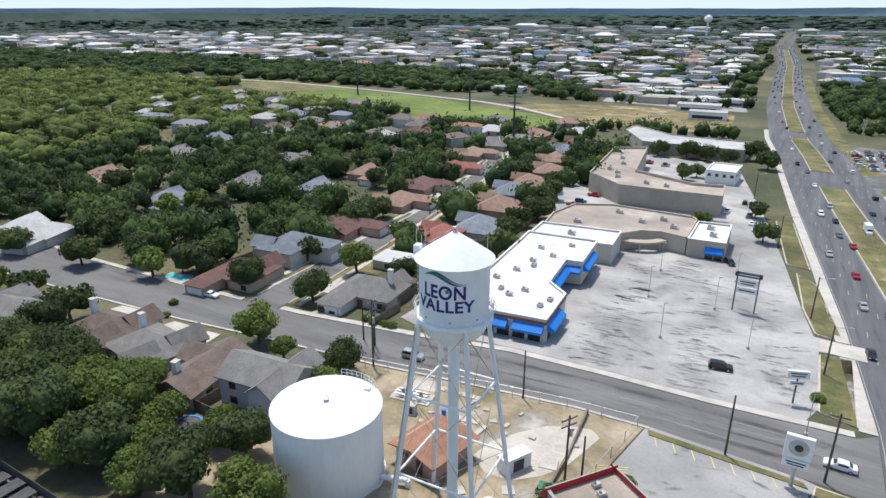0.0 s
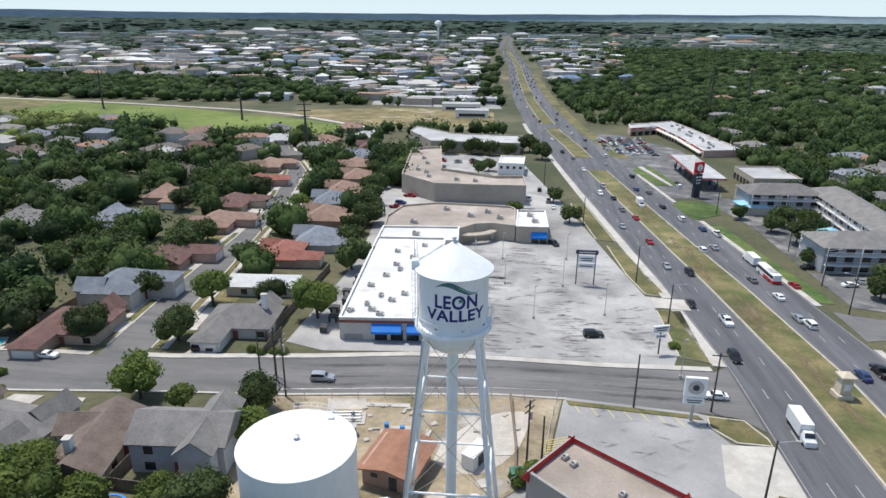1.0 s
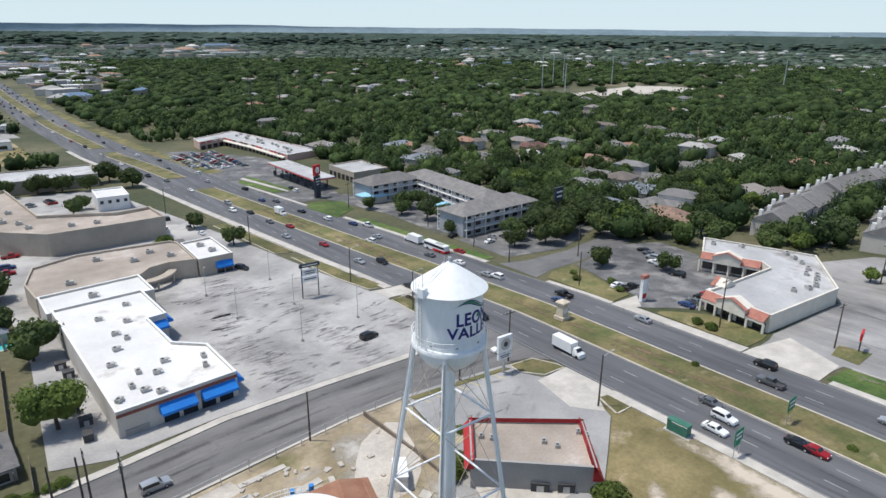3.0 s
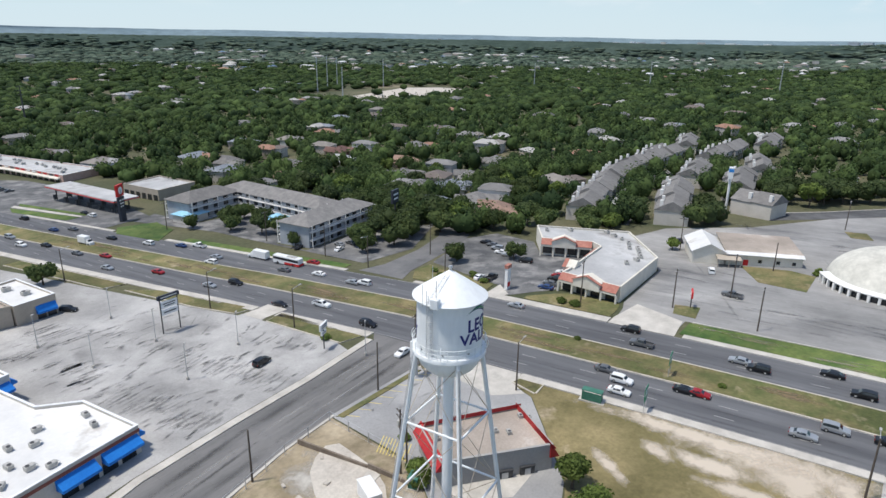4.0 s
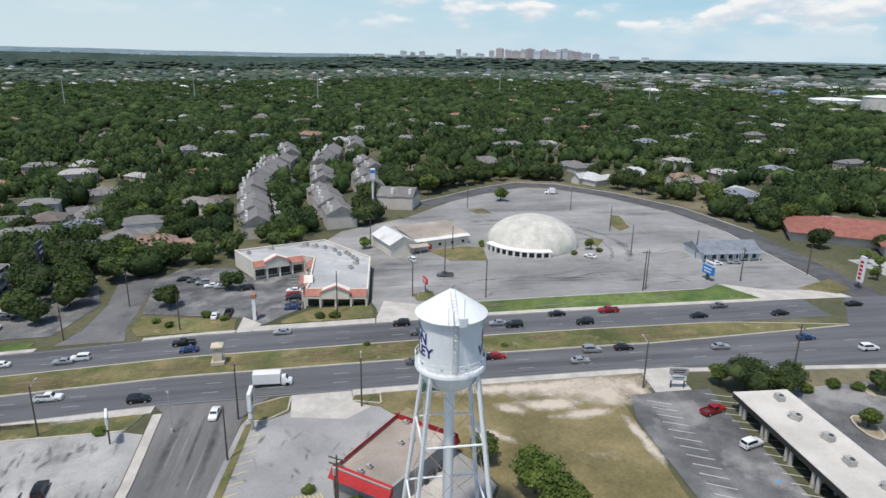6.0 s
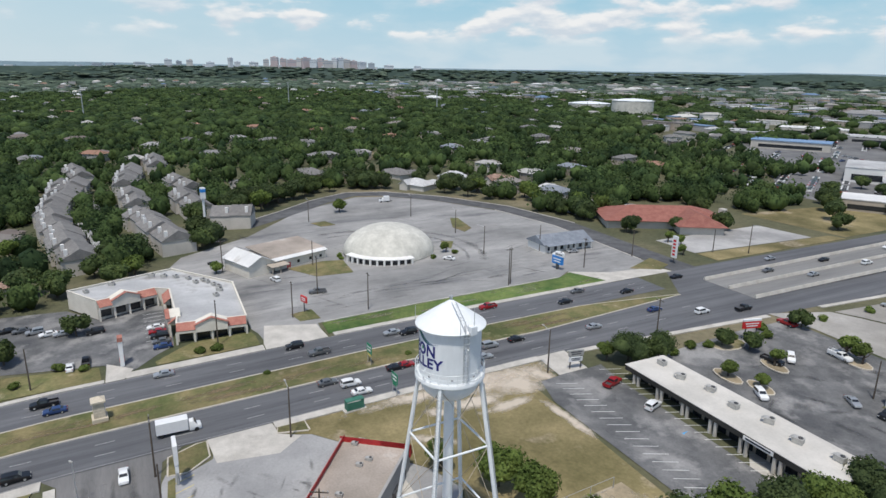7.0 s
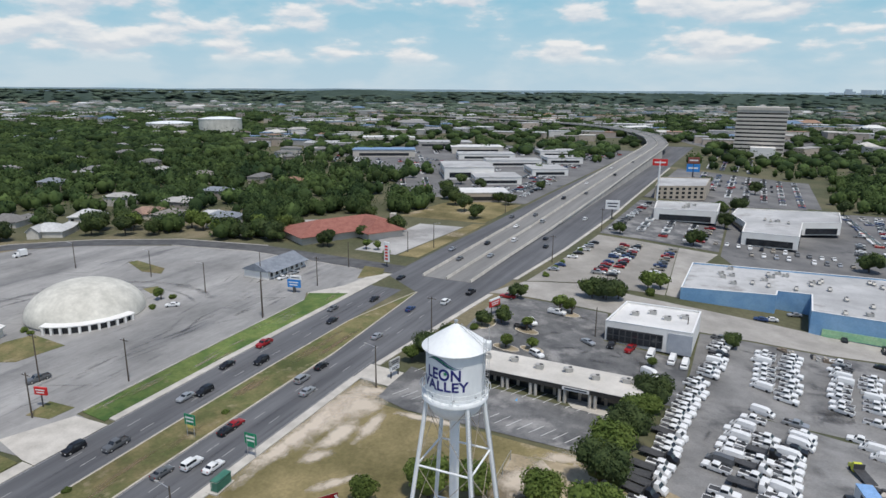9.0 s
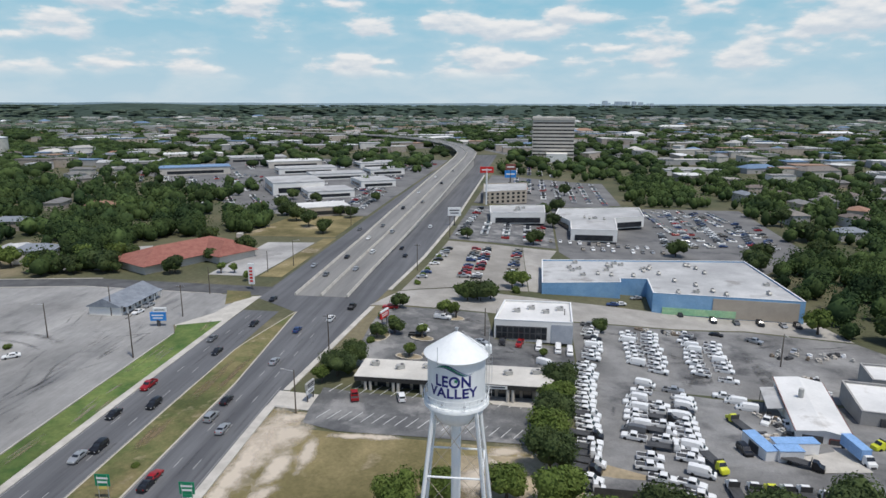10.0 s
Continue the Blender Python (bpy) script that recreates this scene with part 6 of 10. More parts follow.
showroom([(-50, -222), (-56.5, -200), (-55.5, -178), (-77, -178), (-80, -212), (-96, -220), (-98, -250), (-52, -240)], 5, M_GROOF, "white flat-roofed dealership showroom building", 1.5)
showroom([(-14, -226), (-44, -232), (-44, -206), (-16, -202)], 5, M_GROOF, "low white canopied showroom", 4.5)
t, lp = flat_building("office_block", [(-8, -262), (-34, -276), (-34, -315), (-5, -305)], 7.5, M_WALL_TAN, M_GROOF, "tan three-storey office with square windows", "office", base=4.6)
ox, oy = t.matrix_basis.translation[0], t.matrix_basis.translation[1]
for z in (.8, 3.2, 5.6):
    windows(t, -8.6 - ox, -262.3 - oy, -33.6 - ox, -275.8 - oy, 8, z, z + 1.4, 1.7)
    windows(t, -5.2 - ox, -304 - oy, -7.9 - ox, -263 - oy, 10, z, z + 1.4, 1.7)
OT = thing("office_tower", -60, -610, 0, "grey banded office tower with dark window strips", "office tower")
part("core", Mesh().box(0, 0, 22, 44, 36, 46), M_GLASS, OT, "dark window bands")
for k in range(12):
    part("spandrel", Mesh().box(0, 0, 2 + 3.8 * k, 45, 37, 2.3), M_WALL_LT, OT)
part("roof", Mesh().box(0, 0, 46.5, 46, 38, 3), M_WALL_LT, OT)
part("podium", Mesh().box(-4, 24, 5, 22, 16, 10), M_WALL_WHITE, OT, "white entrance podium")

# ---- east side ----
RP = [(86, 93.5), (97.5, 100.5), (107.5, 74.5), (88, 60.4), (61, 61.5), (62.5, 77), (66.5, 76.6), (88.5, 76.6), (91, 80)]
t, lp = flat_building("shop_block", RP, 4.3, M_CREAM, M_GROOF, "grey-roofed cream shops with red clay tile canopies", "shops", base=1.0, cap=M_CREAM)
ex, ey = t.matrix_basis.translation[0], t.matrix_basis.translation[1]


def tile_front(a, b, gables, reach=1.9):
    """A cream shop front from a to b facing right of that line: tiled strip, columns, gables."""
    p, q = Vector((a[0] - ex, a[1] - ey)), Vector((b[0] - ex, b[1] - ey))
    u = (q - p).normalized()
    n = Vector((u.y, -u.x))
    Ln = (q - p).length
    c0, c1 = p + n * reach, q + n * reach
    st = part("tile_strip", Mesh().slab((c0.x, c0.y, 3.45), (c1.x, c1.y, 3.45), (q.x, q.y, 4.85), (p.x, p.y, 4.85), .14), M_TILE, t, "sloped red clay tile strip")
    m0 = (c0 + c1) / 2 - n * .3
    part("beam", Mesh().box(m0.x, m0.y, 3.05, Ln, .4, .55, math.degrees(math.atan2(u.y, u.x))), M_CREAM, t)
    k = max(2, int(Ln / 3.2))
    for i in range(k + 1):
        c = c0.lerp(c1, i / k) - n * .35
        part("column", Mesh().box(c.x, c.y, 1.3, .45, .45, 3.1), M_CREAM, t)
    windows(t, p.x + n.x * .06, p.y + n.y * .06, q.x + n.x * .06, q.y + n.y * .06, k, .3, 2.7, Ln / k * .75)
    for f, gw in gables:
        c = p + u * Ln * f + n * (reach + .15)
        e0, e1 = c - u * gw, c + u * gw
        back = -n * (reach + 1.2)
        ring = ((e0, 2.8), (e1, 2.8), (e1, 4.7), (c, 6.1), (e0, 4.7))
        part("gable", Mesh().add([(k2.x, k2.y, z) for k2, z in ring] + [(k2.x + back.x, k2.y + back.y, z) for k2, z in ring],
                                [(0, 1, 2, 3, 4), (9, 8, 7, 6, 5), (0, 5, 6, 1), (1, 6, 7, 2), (4, 9, 5, 0), (3, 8, 9, 4), (2, 7, 8, 3)]), M_CREAM, t, "cream gabled front")
        for s0, s1 in ((e0 - u * .35, c), (c, e1 + u * .35)):
            z0, z1 = (4.62, 6.2) if s1 is c else (6.2, 4.62)
            f0, f1 = s0 + n * .25, s1 + n * .25
            g0, g1 = s0 - n * .75, s1 - n * .75
            part("gable_tiles", Mesh().slab((f0.x, f0.y, z0), (f1.x, f1.y, z1), (g1.x, g1.y, z1), (g0.x, g0.y, z0), .16), M_TILE, t, "red tiles along the gable")


tile_front((86.0, 93.5), (91.0, 80.0), ((.45, 3.4),))
tile_front((62.5, 77), (61, 61.8), ((.5, 3.5),))
tile_front((88.5, 76.6), (81, 76.6), ())
tile_front((72.5, 76.6), (66, 76.6), ((.5, 2.2),))
rr = random.Random(8)
for x, y in ((95, 96), (99, 90), (103, 80), (99, 74), (96, 71), (92, 69.5), (93, 67.5), (91, 66.6), (88, 65.4), (86, 64.5), (83, 64.6), (79, 66), (101, 77)):
    rooftop_unit(x, y, 5.3, rr.choice((25, 65)), .7)

# dome hall
DX, DY, DR = 107.0, 7.0, 15.2
DM = thing("dome_hall", DX, DY, 0, "cream membrane dome hall with a white arcaded entrance", "dome", z=2.6)
part("dome", Mesh().lathe([(DR * math.cos(a) ** 1.06, 1.2 + 9.2 * math.sin(a)) for a in [i * math.pi / 2 / 14 for i in range(15)]], 64), M_DOME, DM, "", True)
part("drum", Mesh().lathe([(DR - .3, -.3), (DR - .3, 1.8)], 64), M_WALL_LT, DM)
for i in range(-5, 6):
    a = radians(146 + 7.6 * i)
    part("pier", Mesh().box((DR + 1.6) * math.cos(a), (DR + 1.6) * math.sin(a), 1.15, .6, .6, 2.5, math.degrees(a)), M_WALL_WHITE, DM, "white arcade pier")
    if i < 5:
        b = a + radians(3.8)
        part("window", Mesh().box((DR + .9) * math.cos(b), (DR + .9) * math.sin(b), 1.05, .2, 1.8, 2.3, math.degrees(b)), M_GLASS, DM)
cnp = Mesh()
for k in range(20):
    a, b = radians(146 - 41 + 4.1 * k), radians(146 - 41 + 4.1 * (k + 1))
    r0, r1 = DR - 1.8, DR + 1.9
    cnp.slab((r0 * math.cos(a), r0 * math.sin(a), 3.2), (r1 * math.cos(a), r1 * math.sin(a), 2.75), (r1 * math.cos(b), r1 * math.sin(b), 2.75), (r0 * math.cos(b), r0 * math.sin(b), 3.2), .25)
part("canopy", cnp, M_WALL_WHITE, DM, "curved canopy over the entrance")

# hall beside the dome
HB = thing("church_hall", 113.5, 39.6, -68.6, "low cream hall with a shallow brown roof", "hall", z=2.0)
part("wall", Mesh().box(0, 0, 1.9, 19.4, 15, 4.2), M_CREAM, HB)
part("roof", Mesh().slab((-10, -6.6, 4.3), (10, -6.6, 4.3), (10, 8, 5.3), (-10, 8, 5.3), .25), M_TROOF, HB, "shallow brown roof")
part("eave_strip", Mesh().slab((-10, -8.2, 3.75), (10, -8.2, 3.75), (10, -6.6, 4.3), (-10, -6.6, 4.3), .3), M_WROOF, HB, "white roof edge")
part("wing_wall", Mesh().box(-14.2, -.5, 1.9, 8.4, 14, 4.2).add([(-18.4, -7.5, 4.0), (-10, -7.5, 4.0), (-14.2, -7.5, 6.0), (-18.4, 6.5, 4.0), (-10, 6.5, 4.0), (-14.2, 6.5, 6.0)], [(0, 1, 2), (5, 4, 3)]), M_CREAM, HB)
part("wing_roof", Mesh().slab((-19, -8, 3.8), (-14.2, -8, 6.2), (-14.2, 7, 6.2), (-19, 7, 3.8), .2).slab((-14.2, -8, 6.2), (-9.6, -8, 3.9), (-9.6, 7, 3.9), (-14.2, 7, 6.2), .2), M_WROOF, HB, "white gabled roof")
part("door", Mesh().box(-4.6, -7.55, 1.1, 1.3, .12, 2.3), M_SIGNR, HB, "red door")
for x in (-1.0, 3.6, 7.6):
    part("window", Mesh().box(x, -7.55, 2.0, .9, .12, .9), M_GLASS, HB)
part("portico", Mesh().slab((-12.5, -10.6, 2.8), (-6.2, -10.6, 2.8), (-6.2, -7.4, 3.3), (-12.5, -7.4, 3.3), .25), M_WALL_TAN, HB)
for x in (-12.2, -9.4, -6.5):
    part("post", Mesh().tube((x, -10.3, -.3), (x, -10.3, 2.8), .12), M_WALL_TAN, HB)


def gable_block(name, x, y, rz, w, d, hh, rise, wall, roof, label, category, base=None, hip=False, over=.5):
    t = thing(name, x, y, rz, label, category, z=low(x, y, rz, w / 2, d / 2) if base is None else base)
    wl2 = Mesh().box(0, 0, hh / 2 - .15, w, d, hh + .3)
    a, b = w / 2 + over, d / 2 + over
    rd = max(0.0, a - b * (1 if hip else 0)) if hip else a
    rf = Mesh()
    if not hip:
        wl2.add([(-w / 2, -d / 2, hh), (-w / 2, d / 2, hh), (-w / 2, 0, hh + rise * (d / 2) / b), (w / 2, -d / 2, hh), (w / 2, d / 2, hh), (w / 2, 0, hh + rise * (d / 2) / b)], [(0, 2, 1), (3, 4, 5)])
    z0 = hh - rise * over / b
    rf.add([(-a, -b, z0), (a, -b, z0), (a, b, z0), (-a, b, z0), (-rd, 0, hh + rise), (rd, 0, hh + rise)], [(0, 1, 5, 4), (2, 3, 4, 5), (1, 2, 5), (3, 0, 4)])
    rf.add([(-a, -b, z0 - .18), (a, -b, z0 - .18), (a, b, z0 - .18), (-a, b, z0 - .18), (-a, -b, z0), (a, -b, z0), (a, b, z0), (-a, b, z0)], [(0, 1, 5, 4), (1, 2, 6, 5), (2, 3, 7, 6), (3, 0, 4, 7), (3, 2, 1, 0)])
    part("wall", wl2, wall, t)
    part("roof", rf, roof, t)
    return t


t = gable_block("office_house", 86, -47.5, 90, 19, 10, 3.0, 2.2, M_WALL_WHITE, M_SHINGLE[4], "small white office with a blue-grey roof", "office")
windows(t, 9, 5.02, -9, 5.02, 7, .8, 2.2, 1.2)
for k in range(6):
    part("porch_post", Mesh().box(-8.5 + 3.4 * k, 6.6, 1.3, .2, .2, 2.8), M_WALL_WHITE, t)
part("porch_roof", Mesh().slab((9.5, 7, 2.7), (-9.5, 7, 2.7), (-9.5, 5, 3.1), (9.5, 5, 3.1), -.12), M_SHINGLE[4], t)
t = gable_block("hall", 99, -106, 62, 46, 22, 3.6, 3.6, M_WALL_LT, M_SHINGLE[6], "long red-roofed hall with hipped ends", "hall", hip=True, over=1.2)
t = gable_block("hall", 88, -112, 150, 26, 16, 3.6, 3.2, M_WALL_LT, M_SHINGLE[6], "red-roofed wing of the hall", "hall", hip=True, over=1.2)
t = thing("chimney_block", 84, -124, 0, "pale square chimney on the red-roofed hall", "chimney")
part("stack", Mesh().box(0, 0, 3.4, 2.4, 2.4, 7, 10, .1), M_WALL_LT, t)

# motel: three wings round a court
def motel_wing(x, y, rz, w, d, label):
    t = gable_block("motel_wing", x, y, rz, w, d, 7.8, 2.4, M_BRICK[3], M_SHINGLE[0], label, "motel", hip=True, over=.8)
    for s in (1, -1):
        for fl in range(3):
            z = .4 + 2.6 * fl
            n = int(w / 4.2)
            for i in range(n):
                c = -w / 2 + (i + .5) * w / n
                part("window", Mesh().box(c, s * (d / 2 + .02), z + 1.2, 2.2, .1, 1.6), M_GLASS, t)
            bl = part("balcony", Mesh().box(0, s * (d / 2 + .6), z - .1, w - .4, 1.3, .16), M_WALL_WHITE, t, "white balcony slab")
            part("railing", Mesh().box(0, s * (d / 2 + 1.2), z + .95, w - .4, .06, .08).box(0, s * (d / 2 + 1.2), z + .5, w - .4, .05, .05), M_WALL_WHITE, bl)
    for i in range(int(w / 8.4) + 1):
        for s in (1, -1):
            c = -w / 2 + .3 + i * (w - .6) / max(1, int(w / 8.4))
            part("post", Mesh().box(c, s * (d / 2 + 1.2), 3.8, .22, .22, 7.7), M_WALL_WHITE, t)
    return t


motel_wing(73, 165.5, 4, 34, 12, "three-storey motel wing, grey hip roof, balconies")
motel_wing(84.5, 201, 88, 54, 12, "long three-storey motel wing, grey hip roof")
motel_wing(68, 224, 4, 24, 12, "three-storey motel end wing, grey hip roof")
t = gable_block("porte_cochere", 58.5, 220, 4, 9, 8, 3.2, 1.6, M_WALL_LT, mat("pale_blue_roof", (0.25, 0.5, 0.65), (0.32, 0.58, 0.72), 0.6), "pale blue roofed motel entrance", "porch", hip=True)
t = gable_block("pavilion", 71, 188, 0, 6, 6, 3.0, 1.6, M_WALL_LT, bpy.data.materials["pale_blue_roof"], "small pale blue roofed pavilion", "pavilion", hip=True)

# shops and filling station to the north-east
NS = [(43, 398), (44, 414), (74, 433), (80, 400), (88, 350), (89.5, 335), (69.5, 330), (66.4, 372), (61, 408)]
t, lp = flat_building("shop_block", NS, 4.6, M_PINK, M_GROOF, "long row of shops with a grey roof and pinkish front", "shops", base=-7.5, cap=M_WALL_WHITE)
NX, NY = t.matrix_basis.translation[0], t.matrix_basis.translation[1]
rr = random.Random(9)
for a, b, k in (((66.2, 374), (69.3, 332), 9), ((60.8, 407), (66.2, 374), 7), ((43.3, 397.6), (60.6, 407.4), 4)):
    if a[0] == 43.3:
        a, b = b, a
    u = (Vector(b) - Vector(a)).normalized()
    n = Vector((u.y, -u.x))
    if n.x > 0:
        a, b, u, n = b, a, -u, -n
    windows(t, a[0] - NX + n.x * .1, a[1] - NY + n.y * .1, b[0] - NX + n.x * .1, b[1] - NY + n.y * .1, k, .2, 2.6, 3.2)
    awning(t, a[0] - NX, a[1] - NY, b[0] - NX, b[1] - NY, 3.9, .5, 1.6, M_CREAM, "walkway_roof")
    for i in range(k):
        c = Vector(a).lerp(Vector(b), (i + .5) / k) + n * .2
        part("sign_board", Mesh().box(c.x - NX, c.y - NY, 4.5, 2.8, .16, .7, math.degrees(math.atan2(u.y, u.x))), rr.choice((M_SIGNR, M_SIGNW, M_SIGNR, M_SIGNDK)), t)
for k in range(16):
    f = k / 15
    x, y = 76 - 4 * f + rr.uniform(-3, 3), 338 + 78 * f
    rooftop_unit(x, y, -2.9, rr.choice((0, 90)), .8)
CN = thing("filling_station", 52.6, 275, 2, "long grey filling-station canopy on dark posts", "filling station")
part("canopy", Mesh().box(0, 0, 5.5, 10.5, 47, .9, 0, .08), M_GROOF, CN)
part("fascia", Mesh().box(0, 0, 5.35, 10.8, 47.3, .3), M_SIGNR, CN, "thin red fascia line")
for k in range(6):
    for s in (-3, 3):
        part("post", Mesh().box(s, -20 + 8.0 * k, 2.5, .4, .4, 5.2), M_STEELDK, CN)
    part("fuel_pump", Mesh().box(-3, -18.4 + 8.0 * k, 1.0, .8, 1.2, 2.0, 0, .05), M_STEELDK, CN)
    part("fuel_pump", Mesh().box(3, -18.4 + 8.0 * k, 1.0, .8, 1.2, 2.0, 0, .05), M_STEELDK, CN)
t, lp = flat_building("shop_block", [(71, 258), (90, 260), (89, 284), (70, 281)], 4.6, M_WALL_TAN, M_GROOF, "tan filling-station shop with a grey roof", "shop", base=-5)
windows(t, lp[3][0] - .1, lp[3][1], lp[0][0] - .1, lp[0][1], 6, .2, 2.8, 2.6)


# ---- houses ----
def house(x, y, rz, w, d, hh, roof, wall, label, hip=True, chimney=0, wing=0, rise=None, detail=True):
    t = gable_block("house", x, y, rz, w, d, hh, rise or (d * .26), M_BRICK[wall], M_SHINGLE[roof], label, "house", hip=hip)
    if wing:
        sx = 1 if wing > 0 else -1
        ww, wd = w * .42, 6.0
        wm = Mesh().box(sx * w * .27, -d / 2 - wd / 2, hh / 2 - .15, ww, wd, hh + .3)
        part("wing_wall", wm, M_BRICK[wall], t)
        a, y0, y1, z0 = ww / 2 + .4, -d / 2 - wd - .5, -d / 2 + d * .35, hh - .1
        cx = sx * w * .27
        part("wing_roof", Mesh().add([(cx - a, y0, z0), (cx + a, y0, z0), (cx + a, y1, z0), (cx - a, y1, z0), (cx, y0 + a * .9, z0 + a * .45), (cx, y1, z0 + a * .45)], [(0, 1, 4), (1, 2, 5, 4), (3, 0, 4, 5), (2, 3, 5)]), M_SHINGLE[roof], t)
        part("garage_door", Mesh().box(cx, -d / 2 - wd - .03, 1.15, min(4.8, ww * .75), .1, 2.2), M_WALL_WHITE, t)
    if detail and not (rise and rise < 1):
        sx = -1 if wing > 0 else 1
        gw, gd, rz2 = w * .17, 1.6 + w * .05, (rise or d * .26)
        cx = sx * w * .26
        for sy in ((1, -1) if wing == 0 else (1,)):
            y1 = sy * (d / 2 + gd)
            part("bay_wall", Mesh().box(cx, sy * (d / 2 + gd / 2 - .1), hh / 2 - .15, gw * 2, gd, hh + .3).add([(cx - gw, y1 - sy * .1, hh), (cx + gw, y1 - sy * .1, hh), (cx, y1 - sy * .1, hh + rz2 * .72)], [(0, 1, 2)]), M_BRICK[wall], t)
            g2, top, y0 = gw + .45, hh + rz2 * .8, sy * d * .1
            part("bay_roof", Mesh().slab((cx - g2, y1 + sy * .35, hh - .2), (cx, y1 + sy * .35, top), (cx, y0, top), (cx - g2, y0, hh - .2), .14 * sy).slab((cx, y1 + sy * .35, top), (cx + g2, y1 + sy * .35, hh - .2), (cx + g2, y0, hh - .2), (cx, y0, top), .14 * sy), M_SHINGLE[roof], t)
    if chimney:
        ch = part("chimney", Mesh().box(chimney * w * .32, d * .1, hh * .5 + rise_of(d, rise) * .6 + .9, 1.0, .9, hh + rise_of(d, rise) + .9), M_WALL_WHITE, t, "pale brick chimney")
        part("cap", Mesh().box(chimney * w * .32, d * .1, hh + rise_of(d, rise) * 1.1 + 1.35, 1.2, 1.1, .15), M_CONC, ch)
    if detail:
        for s in (1, -1):
            for k in ((-.3, .3) if math.hypot(x + 27, y - 53) < 90 else (.3,)):
                if hh > 4:
                    part("window", Mesh().box(k * w, s * (d / 2 + .02), hh - 1.3, 1.2, .1, 1.3), M_GLASS, t)
                part("window", Mesh().box(k * w + (1 if hh < 4 else 0), s * (d / 2 + .02), 1.4, 1.4, .1, 1.2), M_GLASS, t)
        part("door", Mesh().box(0, -(d / 2 + .03), 1.05, 1.0, .08, 2.1), M_MAROON, t)
    return t


def rise_of(d, r):
    return r or d * .26


house(-103, 62, 4, 13, 10, 3.0, 1, 0, "single-storey house with a dark brown shingle roof", chimney=-1)
house(-90.3, 61.6, -8, 12.5, 9.5, 3.2, 0, 1, "house with a grey-brown hip roof", chimney=-1)
house(-76.6, 60.6, 99, 14.5, 7.6, 3.0, 1, 1, "long house with a dark brown gable roof and white chimney", hip=False, chimney=-1)
house(-64.0, 62.4, 5, 12.5, 7.8, 5.2, 0, 3, "two-storey pale house with a grey gable roof", hip=False, chimney=0, rise=2.2)
house(-126, 57, 8, 14, 10, 3.0, 0, 1, "pale house with a grey hip roof", wing=1)
house(-105.2, 96.5, 5, 12.5, 11, 3.0, 2, 0, "house with a dark maroon shingle roof", wing=-1)
house(-107, 114, 95, 13, 10, 4.6, 4, 1, "two-level house with a blue-grey roof", wing=1)
house(-74.5, 103.5, 5, 13, 10, 3.0, 0, 1, "pale brick house with a grey hip roof and chimney", chimney=1, wing=-1)
house(-109.5, 138.5, 95, 14, 10, 3.0, 2, 2, "house with a maroon gable roof", hip=False, wing=1)
house(-78.5, 123.5, 5, 15, 7, 2.8, 5, 1, "low house with a flat pale roof", rise=.6)
house(-82, 146, 95, 13, 9, 3.0, 6, 2, "house with a faded red roof", wing=-1)
house(-77.6, 160, 95, 14, 10, 3.0, 4, 1, "house with a blue-grey hip roof", wing=-1)
house(-82.5, 184, 95, 14, 11, 3.0, 3, 2, "house with orange tile roofs", wing=-1)
house(-86.8, 204.5, 95, 13, 10, 3.0, 4, 0, "house with a slate-grey roof", wing=-1)
house(-87, 221, 98, 13, 10, 3.0, 3, 2, "house with an orange-brown roof", wing=-1)
house(-88, 245, 98, 13, 10, 3.0, 3, 0, "house with an orange-brown roof", wing=-1)
house(-113, 172, 95, 14, 10, 3.0, 3, 2, "house with an orange roof", wing=1)
house(-118.5, 195, 95, 14, 10, 3.0, 2, 0, "house with a brown roof", wing=1)
house(-123, 228, 100, 14, 10, 3.0, 6, 2, "house with a red roof", wing=1)
house(-145, 201, 5, 15, 10, 3.0, 3, 2, "house with an orange roof", wing=1)
house(-145, 171, 5, 15, 10, 3.0, 4, 0, "house with a slate roof", wing=1)
house(-172.5, 131.5, 10, 15, 10, 3.2, 4, 3, "house with blue-grey slate roofs", wing=1)
house(-174, 88, 20, 18, 11, 3.2, 5, 1, "house with a pale blue-grey roof", wing=1)
house(-222, 141, 10, 16, 11, 3.0, 3, 2, "house with a tan-orange roof", wing=1)
house(-172, 165, 10, 14, 10, 3.0, 0, 1, "house with a grey shingle roof", wing=1)
house(-256, 225, 10, 15, 10, 3.0, 4, 1, "house with a blue-grey roof", wing=1)
for k, (x, y, rz, rf, wl3) in enumerate(((-155, 331, 10, 5, 1), (-128, 332, 5, 3, 2), (-129, 385, 5, 3, 0), (-95, 270, 98, 3, 2), (-98, 292, 98, 4, 0), (-132, 262, 100, 3, 2), (-138, 290, 100, 0, 0), (-160, 240, 8, 1, 0), (-190, 205, 8, 0, 1), (-200, 260, 8, 3, 0),
                                         (-185, 300, 8, 2, 0), (-230, 300, 8, 0, 1), (-260, 270, 8, 1, 2), (-240, 190, 8, 0, 0), (-110, 350, 8, 5, 1), (-170, 370, 8, 0, 0), (-210, 350, 8, 3, 2), (-290, 320, 8, 4, 1), (-100, 318, 98, 2, 0))):
    house(x, y, rz, 14, 10, 3.0, rf, wl3, ("house with a %s roof among trees" % ("grey", "brown", "maroon", "orange", "slate", "pale", "red")[rf]), wing=1 if k % 2 else -1)

